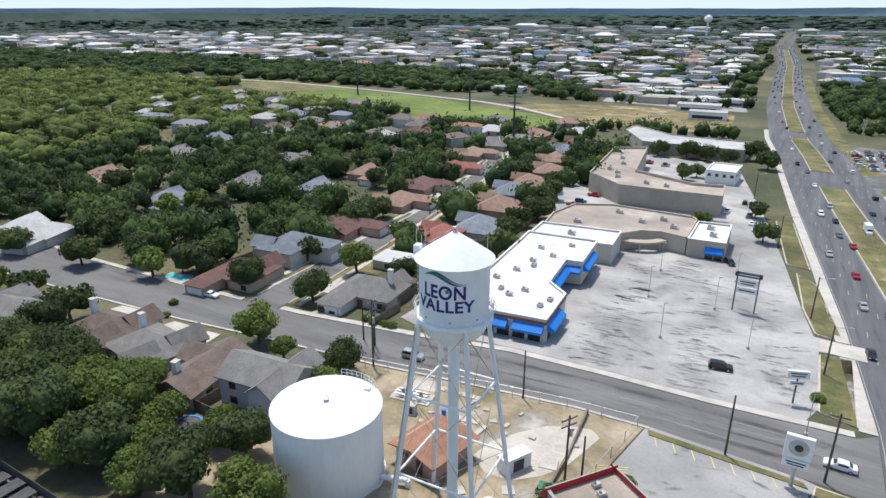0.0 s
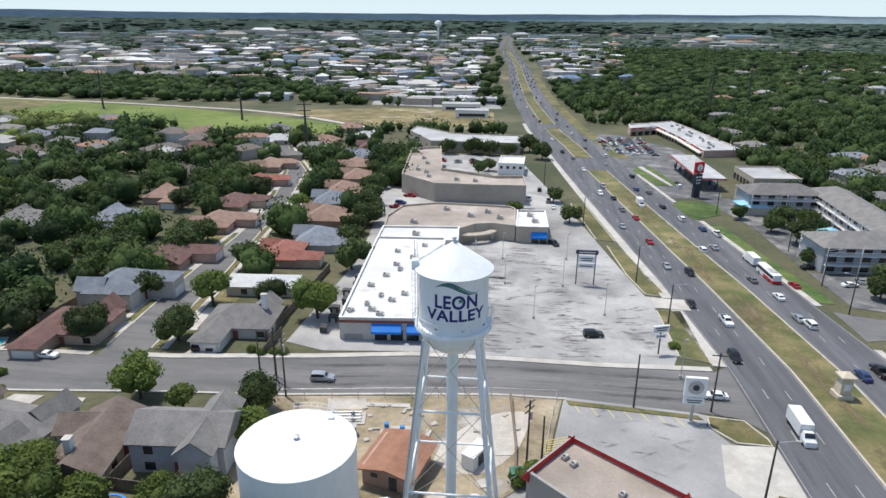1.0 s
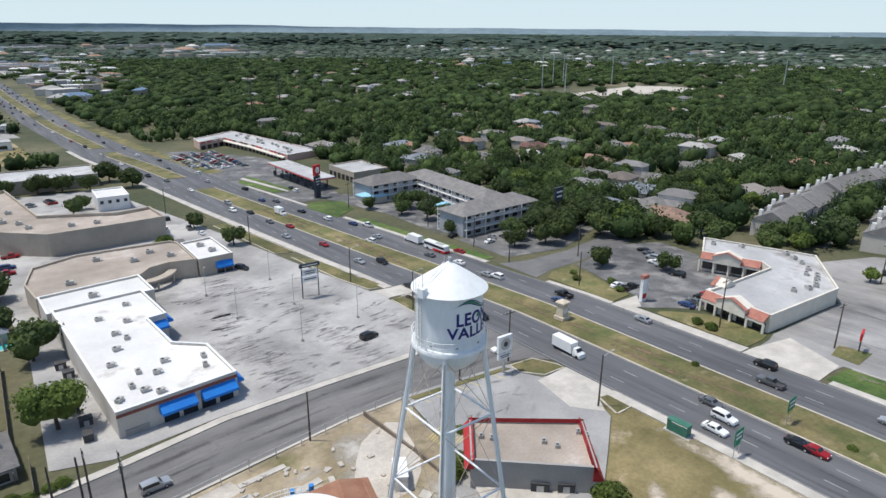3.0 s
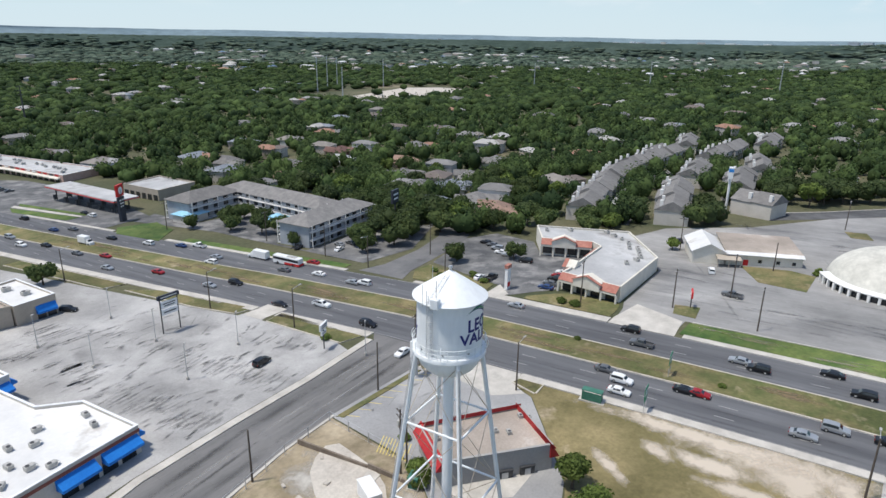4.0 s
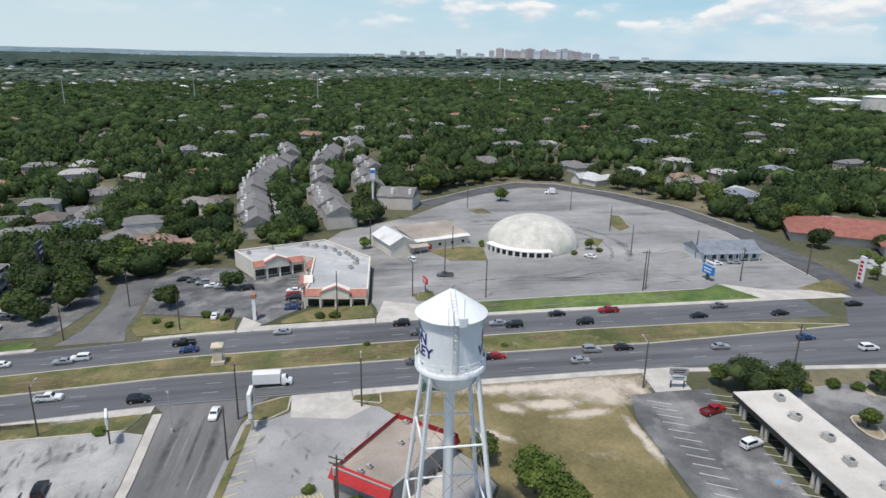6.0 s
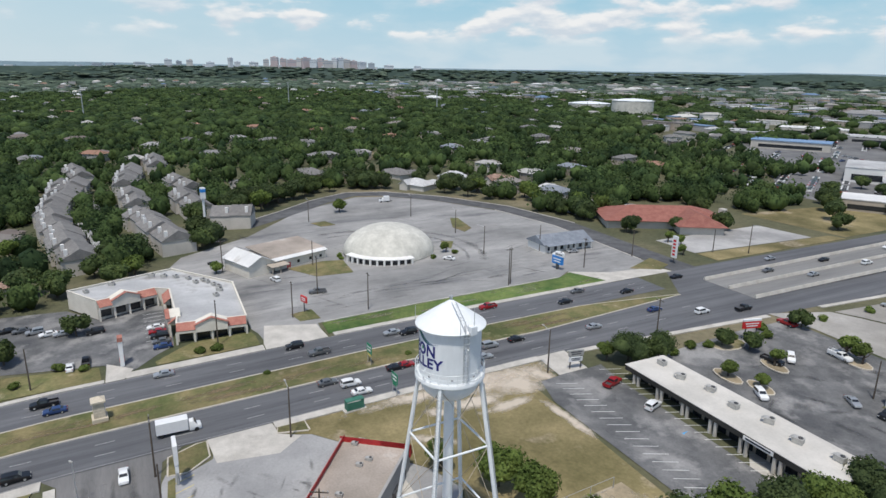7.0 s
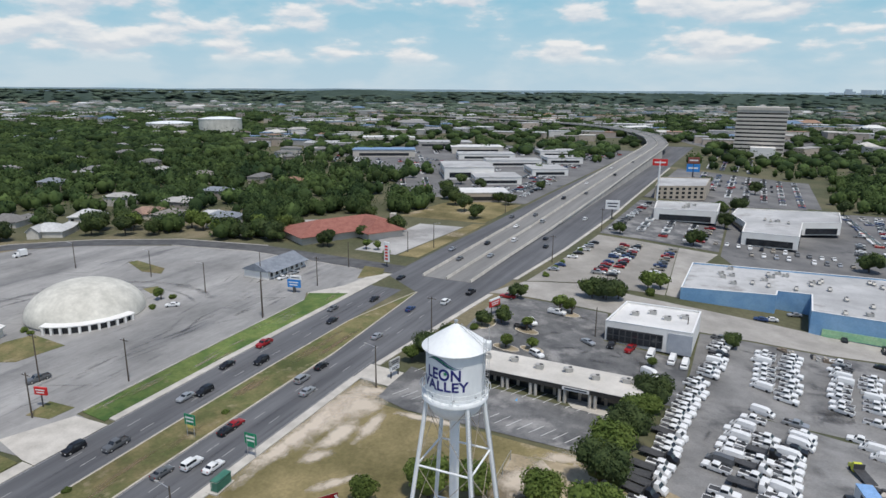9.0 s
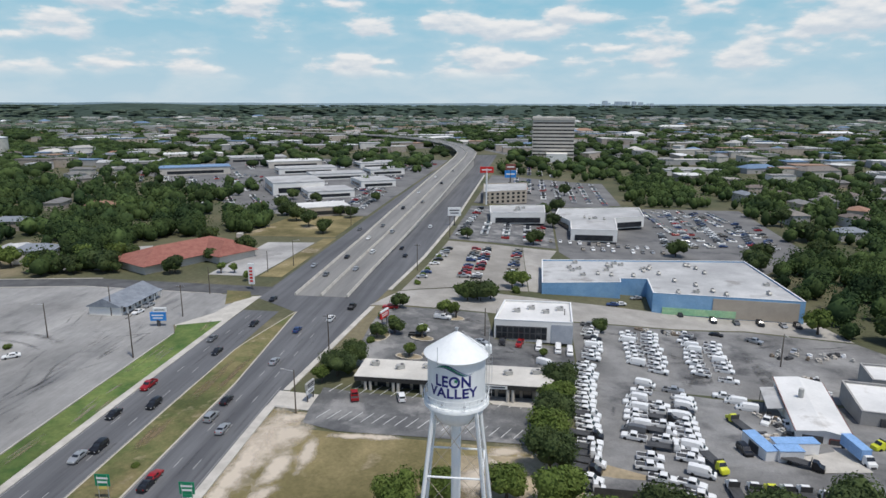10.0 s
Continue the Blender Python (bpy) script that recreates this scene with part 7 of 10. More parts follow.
# houses east of the highway
for k, (x, y, rz, rf, wl3) in enumerate(((118, 150, 20, 4, 1), (132, 143, 20, 0, 1), (122, 128, 25, 3, 1), (150, 165, 30, 4, 1), (172, 170, 30, 0, 1), (160, 200, 20, 0, 0), (190, 220, 20, 3, 0), (215, 180, 20, 0, 1), (205, -48, 30, 5, 1),
                                         (218, -75, 30, 5, 1), (200, -92, 40, 3, 1), (165, -100, 40, 5, 1), (240, -52, 20, 0, 1), (245, 30, 10, 0, 1), (262, -10, 10, 0, 2), (130, 240, 10, 3, 0), (150, 262, 10, 0, 1), (120, 280, 10, 0, 1), (175, 250, 10, 5, 1), (200, 275, 10, 2, 0), (140, 300, 10, 0, 1))):
    house(x, y, rz, 14, 10, 3.0, rf, wl3, ("house with a %s roof among trees" % ("grey", "brown", "maroon", "orange", "slate", "pale", "red")[rf]), wing=1 if k % 2 else -1)


# town-house terraces
TERR = []


def terrace(x, y, rz, n, label):
    for i in range(n):
        k, s = math.cos(radians(rz)), math.sin(radians(rz))
        o = (0, 0, 1.2, 1.2)[i % 4]
        px, py = x + k * 7.4 * i - s * o, y + s * 7.4 * i + k * o
        if not TERR:
            t = gable_block("town_house", px, py, rz, 7.4, 11, 5.6, 3.0, M_WALL_LT, M_SHINGLE[0], label, "town house", hip=False, over=.25)
            t["group"] = "terrace of town houses"
            for z in (1.3, 4.0):
                part("window", Mesh().box(1.6, -5.53, z, 1.6, .1, 1.4), M_GLASS, t)
            part("chimney", Mesh().box(-2.2, 3.6, 4.4, 1.1, 1.0, 8.2), M_WALL_WHITE, t, "white boxed chimney")
            part("balcony", Mesh().box(-1.4, -6.2, 2.8, 3.2, 1.4, .2).box(-1.4, -6.85, 3.4, 3.2, .1, 1.0), M_STEELDK, t, "dark balcony")
            TERR.append(t)
        else:
            t = copy_thing(TERR[0], pose(px, py, low(px, py, rz, 3.7, 5.5) + (0, 0, .6, .6, .2, .2)[i % 6], 0, 0, rz))


for args in ((133, 99, 10, 10), (208, 112, -6, 10), (141, 70.5, 11, 7), (208, 80, 2, 4), (262, 84, -6, 8), (190, 58, 6, 5), (167, 44, 70, 2), (236, 56, 10, 4), (250, 112, -4, 4), (300, 104, 10, 5), (320, 66, 0, 5)):
    terrace(*args, "pale two-storey town house with a grey gable roof")
cpm = thing("carport", 169, 95.5, 9.5, "long grey carport roof beside the town houses", "carport")
part("roof", Mesh().slab((-32, -2.8, 2.5), (32, -2.8, 2.5), (32, 2.8, 2.8), (-32, 2.8, 2.8), .15), M_GROOF, cpm)
for i in range(9):
    part("post", Mesh().box(-31 + 7.75 * i, 2.4, 1.2, .15, .15, 2.8), M_STEELDK, cpm)
sheet("road", [(131, 82), (131, 91), (205, 104), (262, 97), (262, 90), (204, 94)], 0.07, M_MIDLOT, label="grey parking street between town houses", category="road")

# ---- poles, signs, fences ----
POLE = {}


def utility_pole(x, y, tall=9.5, arms=1, lamp=False, rz=0):
    key = (tall, arms, lamp)
    if key not in POLE:
        t = thing("utility_pole", x, y, rz, "weathered wooden utility pole" + (" with a lamp arm" if lamp else ""), "utility pole", "utility poles")
        part("pole", Mesh().tube((0, 0, -.3), (0, 0, tall), .17, .11, 8), M_WOODPOLE, t)
        for k in range(arms):
            a = part("crossarm", Mesh().box(0, 0, tall - .5 - .9 * k, 2.4, .12, .14), M_WOODPOLE, t)
            for dx in (-1.1, -.5, .5, 1.1):
                part("insulator", Mesh().tube((dx, 0, tall - .43 - .9 * k), (dx, 0, tall - .2 - .9 * k), .06, n=6), M_GALV, a)
        if arms > 1:
            part("transformer", Mesh().tube((.35, 0, tall - 3.0), (.35, 0, tall - 1.9), .28, n=10), M_HVAC, t, "grey transformer can")
        if lamp:
            part("arm", Mesh().tube((0, 0, tall - .3), (2.2, 0, tall + .1), .05, n=6), M_GALV, t)
            part("lamp", Mesh().box(2.4, 0, tall + .1, .7, .3, .15, 0, .03), M_HVAC, t)
        POLE[key] = t
        return t
    return copy_thing(POLE[key], pose(x, y, float(h(x, y)), 0, 0, rz))


for x, y, tall, arms, lamp, rz in ((-1.5, 84.2, 9.5, 0, False, 0), (10.4, 84.6, 10.5, 1, False, 0), (-56.8, 79.2, 11, 2, False, 90), (-30.9, 83.1, 8.5, 0, False, 0), (11.3, 63.3, 9.5, 0, True, 0), (10.3, 117.3, 9.5, 0, True, 0),
                                   (-18.3, 66.5, 10.5, 2, False, 60), (-16.3, 66.9, 8.0, 0, False, 0), (10.1, 11.2, 9.5, 0, True, 0), (13.5, -21.5, 9.5, 1, False, 0), (-61.0, 85.6, 8.5, 0, False, 0), (-60.2, 84.0, 10, 1, False, 90), (-64.2, 86.5, 8, 0, False, 0),
                                   (7.9, 143, 9.5, 0, True, 0), (-1, 192, 9.5, 0, True, 0), (-12, 250, 9.5, 0, True, 0), (55.5, 69, 11, 1, False, 0), (77.3, 39.9, 11, 1, False, 0), (60, 31.5, 10, 1, False, 0), (59.5, -10.5, 11, 1, False, 90), (60.2, -11.5, 11, 0, False, 0),
                                   (63, -40, 9.5, 1, False, 0), (90, -20, 9.5, 0, True, 40), (84, -38, 9, 0, False, 0), (118, -24, 9, 0, True, 0), (150, -20, 9, 0, True, 0), (160, 20, 9, 0, True, 0), (64, 50, 9.5, 1, False, 0), (111, 60, 10, 1, False, 90), (103.5, 34, 8, 0, False, 0),
                                   (52.6, 148, 9.5, 0, True, 0), (55, 176, 10, 1, False, 0), (52, 105, 9, 0, False, 0), (50.8, 130, 9.5, 0, True, 180), (70, 122, 9.5, 1, False, 0), (46, 216, 10, 1, False, 0), (4.6, -100, 10, 1, False, 0), (0, -160, 10, 1, False, 0), (52, -100, 10, 0, True, 180),
                                   (52, -180, 10, 0, True, 180), (66, -62, 9, 0, False, 0), (58, -90, 8, 0, False, 0), (-21, -70, 8, 0, True, 0), (-46, -47, 8, 0, True, 0), (-101, -40, 9, 0, True, 90), (-24.5, -40, 8, 0, False, 0), (-120, 92, 9, 1, False, 90), (-150, 88, 9, 1, False, 90)):
    utility_pole(x, y, tall, arms, lamp, rz)

LP = None
for x, y in ((-23.7, 137), (-10, 137.5), (-17, 117), (-2, 121), (-25, 156), (8, 95.0), (-8, 158)):
    if LP is None:
        LP = thing("lamp_post", x, y, 0, "thin grey car-park lamp post", "lamp post", "car-park lamp posts")
        part("pole", Mesh().tube((0, 0, -.1), (0, 0, 7.5), .08, .06, 6), M_GALV, LP)
        part("base", Mesh().tube((0, 0, -.1), (0, 0, .7), .28, n=10), M_CONC, LP)
        part("lamp", Mesh().box(.3, 0, 7.5, .7, .3, .14, 0, .03), M_HVAC, LP)
    else:
        copy_thing(LP, pose(x, y, float(h(x, y)), 0, 0, 30))


def pylon(name, x, y, rz, posts, panels, label, post_mat=None, r=.14):
    """A sign on posts. posts: (offset, height); panels: (offset, z, wide, tall, thick, material, bars)."""
    t = thing(name, x, y, rz, label, "sign")
    for o, z in posts:
        part("post", Mesh().tube((o, 0, -.3), (o, 0, z), r, n=8), post_mat or M_STEELDK, t)
    for o, z, w, tall, thick, m, bars in panels:
        pn = part("panel", Mesh().box(o, 0, z, w, thick, tall, 0, .03), m, t)
        for i in range(abs(bars)):
            zz = z + tall / 2 - tall * (i + 1) / (abs(bars) + 1)
            for s in (1, -1):
                part("bar", Mesh().box(o, s * (thick / 2 + .01), zz, w * (.75 - .12 * (i % 3)), .03, tall * .38 / (abs(bars) + 1) + .04), M_SIGNDK if bars > 0 else M_SIGNW, pn, "bar of lettering")
    return t


pylon("pylon_sign", -4.7, 139.6, 0, ((-2.1, 9), (2.1, 9)), ((0, 8.4, 5.2, .9, .5, M_SIGNDK, -1), (0, 6.6, 4.0, 1.5, .3, M_SIGNW, 2), (0, 4.9, 4.0, 1.2, .3, M_SIGNW, 1)), "tall car-park sign frame with two dark posts")
pylon("pylon_sign", 6.0, 104.3, 20, ((0, 5.5),), ((0, 5.2, 3.2, 1.3, .4, M_SIGNW, 2), (0, 3.7, 2.2, .7, .3, M_SIGNW, 1)), "white two-panel sign with dark lettering bars")
t = pylon("pylon_sign", 6.6, 81.6, 0, ((0, 5.5),), ((0, 6.0, 3.2, 3.2, .6, M_SIGNW, 0), (0, 3.6, 3.0, 1.1, .5, M_SIGNW, 2)), "white square sign with a round grey emblem", M_GALV, .25)
for s in (1, -1):
    part("emblem", Mesh().tube((0, s * .31, 6.0), (0, s * .34, 6.0), 1.15, n=28).tube((0, s * .33, 6.0), (0, s * .36, 6.0), 1.0, n=28), M_HVAC, t, "round grey emblem")
    part("emblem_centre", Mesh().tube((0, s * .35, 6.0), (0, s * .38, 6.0), .5, n=20), M_SIGNDK, t)
t = pylon("pylon_sign", 44.6, 240, 30, ((0, 12),), ((0, 11.5, 4.2, 4.2, .8, M_SIGNR, 0), (0, 6.8, 3.6, 4.6, .8, M_SIGNDK, -3), (0, 2.5, 3.0, 4.8, 1.2, M_SIGNDK, 0)), "tall dark filling-station sign with a red square top", r=.5)
for s in (1, -1):
    part("emblem", Mesh().tube((0, s * .41, 11.5), (0, s * .45, 11.5), 1.3, n=24), M_SIGNW, t, "white round emblem")
pylon("pylon_sign", 92, 152, 10, ((0, 9),), ((0, 10.5, 4.5, 4.6, .8, M_SIGNDK, -2),), "tall dark blue motel sign", r=.3)
pylon("pylon_sign", 55.5, 88.5, 0, ((0, 2),), ((0, 3.0, 1.7, 5.8, .8, M_SIGNW, 0), (0, 6.2, 2.0, .9, 1.0, M_TILE, 0), (0, 1.5, 1.3, 1.2, .9, M_SIGNR, 0)), "white upright shop sign with a red tiled top")
pylon("pylon_sign", 65.5, -31.8, 10, ((0, 2),), ((0, 2.9, 4.2, 2.4, .7, M_SIGNB, -2), (-.6, 4.8, 3.6, 1.2, .5, M_SIGNW, 1)), "blue message board sign with a white header", r=.5)
pylon("pylon_sign", 54.5, -68.5, 0, ((0, 2),), ((0, 5.4, 1.9, 7.0, .6, M_SIGNW, 0),) + tuple((0, 3.0 + 1.1 * k, 1.1, .7, .66, M_SIGNR, 0) for k in range(5)), "tall white sign with a column of red bars")
pylon("pylon_sign", 66, 46.5, 15, ((0, 3.5),), ((0, 3.6, 2.8, 1.6, .4, M_SIGNR, -2),), "red and white roadside sign")
pylon("pylon_sign", 9.2, 5.0, 80, ((-1.2, 4.2), (1.2, 4.2)), ((0, 3.6, 3.4, 1.3, .4, M_HVAC, 2), (0, 2.2, 3.0, 1.0, .35, M_SIGNW, 2)), "grey tenants' sign beside the drive")
pylon("pylon_sign", 3.4, -40, 75, ((-1.4, 3.6), (1.4, 3.6)), ((0, 3.5, 4.6, 1.7, .4, M_SIGNR, -2), (0, 4.6, 4.6, .5, .42, M_SIGNW, 0)), "red and grey roadside sign")
pylon("pylon_sign", 1.2, -188, 10, ((0, 8),), ((0, 7, 6.5, 4.2, .6, M_SIGNW, 2),), "white roadside sign on a post", r=.3)
pylon("pylon_sign", -10, -258, 10, ((0, 22),), ((0, 21, 8, 3.6, .8, M_SIGNR, -1),), "tall white-posted sign with a red panel", M_SIGNW, .5)
pylon("pylon_sign", -22, -330, 10, ((0, 15),), ((0, 12, 8, 5, .8, M_SIGNB, -1), (0, 17, 7, 4, .8, M_MAROON, -1)), "blue and brown sign", r=.5)
pylon("pylon_sign", 168, 58, 10, ((0, 13),), ((0, 14.2, 1.9, 4.2, 1.6, M_SIGNW, 0), (0, 15.2, 2.0, 1.2, 1.7, M_SIGNB, 0)), "tall white pole with a blue and white top", M_SIGNW, .45)
# green route signs seen along the median and the verge
for x, y, rz in ((30.6, 42, 4), (16.2, 42.2, 4)):
    t = pylon("road_sign", x, y, rz, ((-.8, 4.4), (.8, 4.4)), ((0, 3.6, 2.5, 2.1, .08, M_SIGNG, -2), (0, 2.25, 1.8, .5, .07, M_YELLOW if x > 20 else M_SIGNG, 0)), "green route sign on two steel posts", M_GALV, .06)
# bus shelter
bs = thing("bus_shelter", 14.9, 50.7, 95, "dark green metal bus shelter on a concrete pad", "bus shelter")
part("pad", Mesh().box(0, -.3, .08, 5.2, 2.6, .3), M_CONC, bs)
part("roof", Mesh().box(0, 0, 2.5, 4.2, 1.7, .2, 0, .06), M_TEAL, bs)
part("back_panel", Mesh().box(0, .75, 1.3, 4.0, .06, 1.8), M_TEAL, bs, "green mesh back panel")
for dx in (-1.95, 1.95):
    part("side_panel", Mesh().box(dx, .1, 1.3, .06, 1.3, 1.8), M_TEAL, bs)
    for dy in (-.75, .75):
        part("post", Mesh().box(dx, dy, 1.2, .1, .1, 2.6), M_TEAL, bs)
part("bench", Mesh().box(0, .4, .65, 3.2, .5, .08), M_STEELDK, bs)
bs.scale = (.83, .83, .83)
# stone monument on the median
mo = thing("monument", 33.0, 92.5, 5, "square limestone pillar monument on the median", "monument")
part("base", Mesh().box(0, 0, .4, 2.6, 2.6, 1.2, 0, .08), M_STONE, mo)
for k in range(5):
    part("stone_course", Mesh().box(0, 0, 1.3 + .55 * k, 1.9 - .02 * k, 1.9 - .02 * k, .53, 0, .05), M_STONE, mo)
part("panel", Mesh().box(0, -.97, 2.4, 1.1, .06, 1.1), M_SIGNW, mo)
part("cornice", Mesh().box(0, 0, 4.1, 2.4, 2.4, .35, 0, .08), M_STONE, mo)
part("cap", Mesh().add([(-1.1, -1.1, 4.28), (1.1, -1.1, 4.28), (1.1, 1.1, 4.28), (-1.1, 1.1, 4.28), (0, 0, 4.9)], [(0, 1, 4), (1, 2, 4), (2, 3, 4), (3, 0, 4)]), M_STONE, mo)


def fence(x0, y0, x1, y1, tall, material, label, name="fence", gap=2.4, mesh=False):
    n = max(1, int(round(math.hypot(x1 - x0, y1 - y0) / gap)))
    t = thing(name, x0, y0, math.degrees(math.atan2(y1 - y0, x1 - x0)), label, "fence")
    Lf = math.hypot(x1 - x0, y1 - y0)
    zs = [float(h(x0 + (x1 - x0) * i / n, y0 + (y1 - y0) * i / n)) - float(h(x0, y0)) for i in range(n + 1)]
    for i in range(n + 1):
        part("post", Mesh().box(Lf * i / n, 0, zs[i] + tall / 2 - .1, .1, .1, tall + .2), M_GALV if mesh else material, t)
    for i in range(n):
        a, b = Lf * i / n, Lf * (i + 1) / n
        if mesh:
            part("rail", Mesh().tube((a, 0, zs[i] + tall - .03), (b, 0, zs[i + 1] + tall - .03), .035, n=5).tube((a, 0, zs[i] + .1), (b, 0, zs[i + 1] + .1), .02, n=4), M_GALV, t)
        else:
            part("board_panel", Mesh().add([(a, -.03, zs[i]), (b, -.03, zs[i + 1]), (b, -.03, zs[i + 1] + tall), (a, -.03, zs[i] + tall), (a, .03, zs[i]), (b, .03, zs[i + 1]), (b, .03, zs[i + 1] + tall), (a, .03, zs[i] + tall)],
                                            [(0, 1, 2, 3), (7, 6, 5, 4), (3, 2, 6, 7), (0, 3, 7, 4), (1, 5, 6, 2)]), material, t)


for seg in ((-62, 77.5, -41, 81.2), (-41, 81.2, -24, 83.9), (-24, 83.9, -13.5, 84.6), (-13.5, 84.6, -16.2, 66), (-16.2, 66, -25.8, 55), (-25.8, 55, -24.5, 24)):
    fence(*seg, 1.9, M_GALV, "chain-link fence on thin steel posts", mesh=True, gap=4.5)
for seg in ((-62.5, 76.5, -63, 30), (-66, 101.5, -66, 92.5), (-83, 55, -64, 54), (-71, 68, -71, 55), (-97, 56, -83, 55), (-115, 96, -115, 122), (-68, 98, -68, 140), (-67, 150, -70, 200)):
    fence(*seg, 1.8, M_FENCE, "weathered board fence between gardens", gap=3.6)
# rubble kerb pieces, manholes and bins along the shops
rr = random.Random(9)
for k in range(7):
    x, y = -57.2 - rr.uniform(0, 2), 104 + 5 * k
    crate("waste_container", x, y, rr.choice((0, 90)), 1.9, 1.4, 1.3, M_STEELDK, "dark steel waste container behind the shops", "waste container")
# garden things
for x, y, rz, m, lab in ((-119.3, 89.2, 10, M_WATER, "small turquoise garden swimming pool"), (-65.5, 153, 10, M_WATER, "small turquoise garden swimming pool"), (-66.5, 47.5, 10, M_WATER, "")):
    if lab:
        p = thing("pool", x, y, rz, lab, "pool")
        part("water", Mesh().prism([(-3.6, -1.8), (2.4, -2.2), (3.6, -.4), (2.8, 1.9), (-2.6, 2.0)], -.1, .12), m, p)
        part("coping", Mesh().ringwall([(-4.0, -2.2), (2.7, -2.6), (4.1, -.5), (3.2, 2.3), (-3.0, 2.4)], -.1, .16, .4), M_CONC, p)
tp = thing("trampoline", -68.5, 50.5, 0, "round dark trampoline in a garden", "trampoline")
part("mat", Mesh().lathe([(1.9, .72), (0, .7)], 20), M_STEELDK, tp)
part("rim", Mesh().lathe([(2.2, .7), (2.2, .8), (1.9, .8), (1.9, .7), (2.2, .7)], 20), M_SIGNB, tp)
for k in range(6):
    a = math.pi * k / 3
    part("leg", Mesh().tube((2.1 * math.cos(a), 2.1 * math.sin(a), -.1), (2.1 * math.cos(a), 2.1 * math.sin(a), .72), .04, n=5), M_GALV, tp)
# driveways
for poly in ([(-91, 73.8), (-88, 74.1), (-87, 68), (-91, 68)], [(-100, 73.5), (-95, 73.8), (-96, 67.5), (-101, 67.5)], [(-66, 77.5), (-61, 78.2), (-60, 66), (-65, 66)], [(-80.5, 90.2), (-75, 91), (-75, 96), (-80, 96)], [(-115, 73), (-110, 73.5), (-111, 67), (-116, 67)],
             [(-86, 100), (-86.5, 112), (-80, 112), (-80, 104)], [(-126, 71.5), (-121, 72), (-122, 64), (-127, 64)], [(-112, 88.5), (-107, 88.2), (-107, 91), (-112, 91)]):
    sheet("driveway", poly, 0.08, M_CONC, 0.05, "pale concrete driveway", "driveway")

# waterworks clutter
t = thing("pipe_manifold", -45.8, 74.2, 8, "blue-grey pipes and valves on a concrete pad", "pipes")
part("pad", Mesh().box(0, 0, .1, 6.5, 3.0, .3), M_CONC, t)
for k in (-.8, 0, .8):
    part("pipe", Mesh().tube((-2.6, k, .75), (2.6, k, .75), .16, n=8), M_GALV, t)
for k in (-1.6, 1.4):
    part("header_pipe", Mesh().tube((k, -1.1, .75), (k, 1.1, .75), .2, n=8), M_GALV, t)
    part("valve_wheel", Mesh().lathe([(.0, 1.1), (.32, 1.1), (.32, 1.16), (0, 1.16)], 12, k, 0), M_STEELDK, t, "dark valve wheel")
rr = random.Random(12)
for x, y, rz, w, d in ((-36, 73, 10, 4.5, 1.2), (-33, 70, 80, 6, .8), (-24, 62, 30, 1.6, 1.6), (-21.5, 69.5, 10, 2.4, 2.0), (-40, 79, 5, 7, 1.0), (-29.5, 58.5, 40, 2.2, 1.4)):
    t = thing("concrete_slab", x, y, rz, "low pale concrete slab in the bare yard", "slab")
    part("slab", Mesh().box(0, 0, .06, w, d, .3, 0, .03), M_CONC, t)
for k in range(26):
    x, y = rr.uniform(-44, -19), rr.uniform(66, 80)
    t = thing("rubble_block", x, y, rr.uniform(0, 90), "broken pale stone block in the yard", "rubble", "broken blocks in the yard")
    part("block", Mesh().box(0, 0, .12, rr.uniform(.4, 1.2), rr.uniform(.3, .8), rr.uniform(.25, .5), 0, .06), M_CALICHE, t)
for (x0, y0), (x1, y1) in (((-20.9, 84.3), (-19.8, 71.3)), ((-19.8, 71.2), (-19.7, 62.5))):
    t = thing("low_wall", (x0 + x1) / 2, (y0 + y1) / 2, math.degrees(math.atan2(y1 - y0, x1 - x0)), "low weathered brown wall beside the yard", "wall")
    part("course", Mesh().box(0, 0, .3, math.hypot(x1 - x0, y1 - y0), .3, .9, 0, .03), M_FENCE, t)
fence(-112, 33.0, -47, 31.2, 1.9, M_STEELDK, "dark screened fence along the truck yard", gap=3.6)

# ---- trees ----
def ico(level):
    bm = bmesh.new()
    bmesh.ops.create_icosphere(bm, subdivisions=level, radius=1.0)
    v = np.array([p.co[:] for p in bm.verts])
    f = np.array([[q.index for q in p.verts] for p in bm.faces])
    bm.free()
    return v, f


ICO1 = ico(1)


def raw_mesh(name, V, Fq, material):
    """A mesh from arrays; faces all of one length."""
    me = bpy.data.meshes.new(name)
    n, k = Fq.shape
    me.vertices.add(len(V))
    me.vertices.foreach_set("co", V.astype(np.float32).ravel())
    me.loops.add(n * k)
    me.loops.foreach_set("vertex_index", Fq.astype(np.int32).ravel())
    me.polygons.add(n)
    me.polygons.foreach_set("loop_start", np.arange(0, n * k, k, dtype=np.int32))
    me.update(calc_edges=True)
    me.materials.append(material)
    return me


def cards(rg, C, D, size):
    """Small folded leaf clumps at C facing about D: four corners each."""
    n = len(C)
    N = D + rg.normal(0, .45, (n, 3))
    N /= np.linalg.norm(N, axis=1)[:, None]
    T = np.cross(N, rg.normal(0, 1, (n, 3)))
    T /= np.linalg.norm(T, axis=1)[:, None]
    B = np.cross(N, T)
    s = (size * rg.uniform(.6, 1.35, n))[:, None]
    t = s * rg.uniform(.55, 1.0, n)[:, None]
    P = np.stack([C - T * s, C - B * t + N * s * .15, C + T * s, C + B * t + N * s * .25], 1)
    return P.reshape(-1, 3), np.arange(4 * n).reshape(-1, 4)


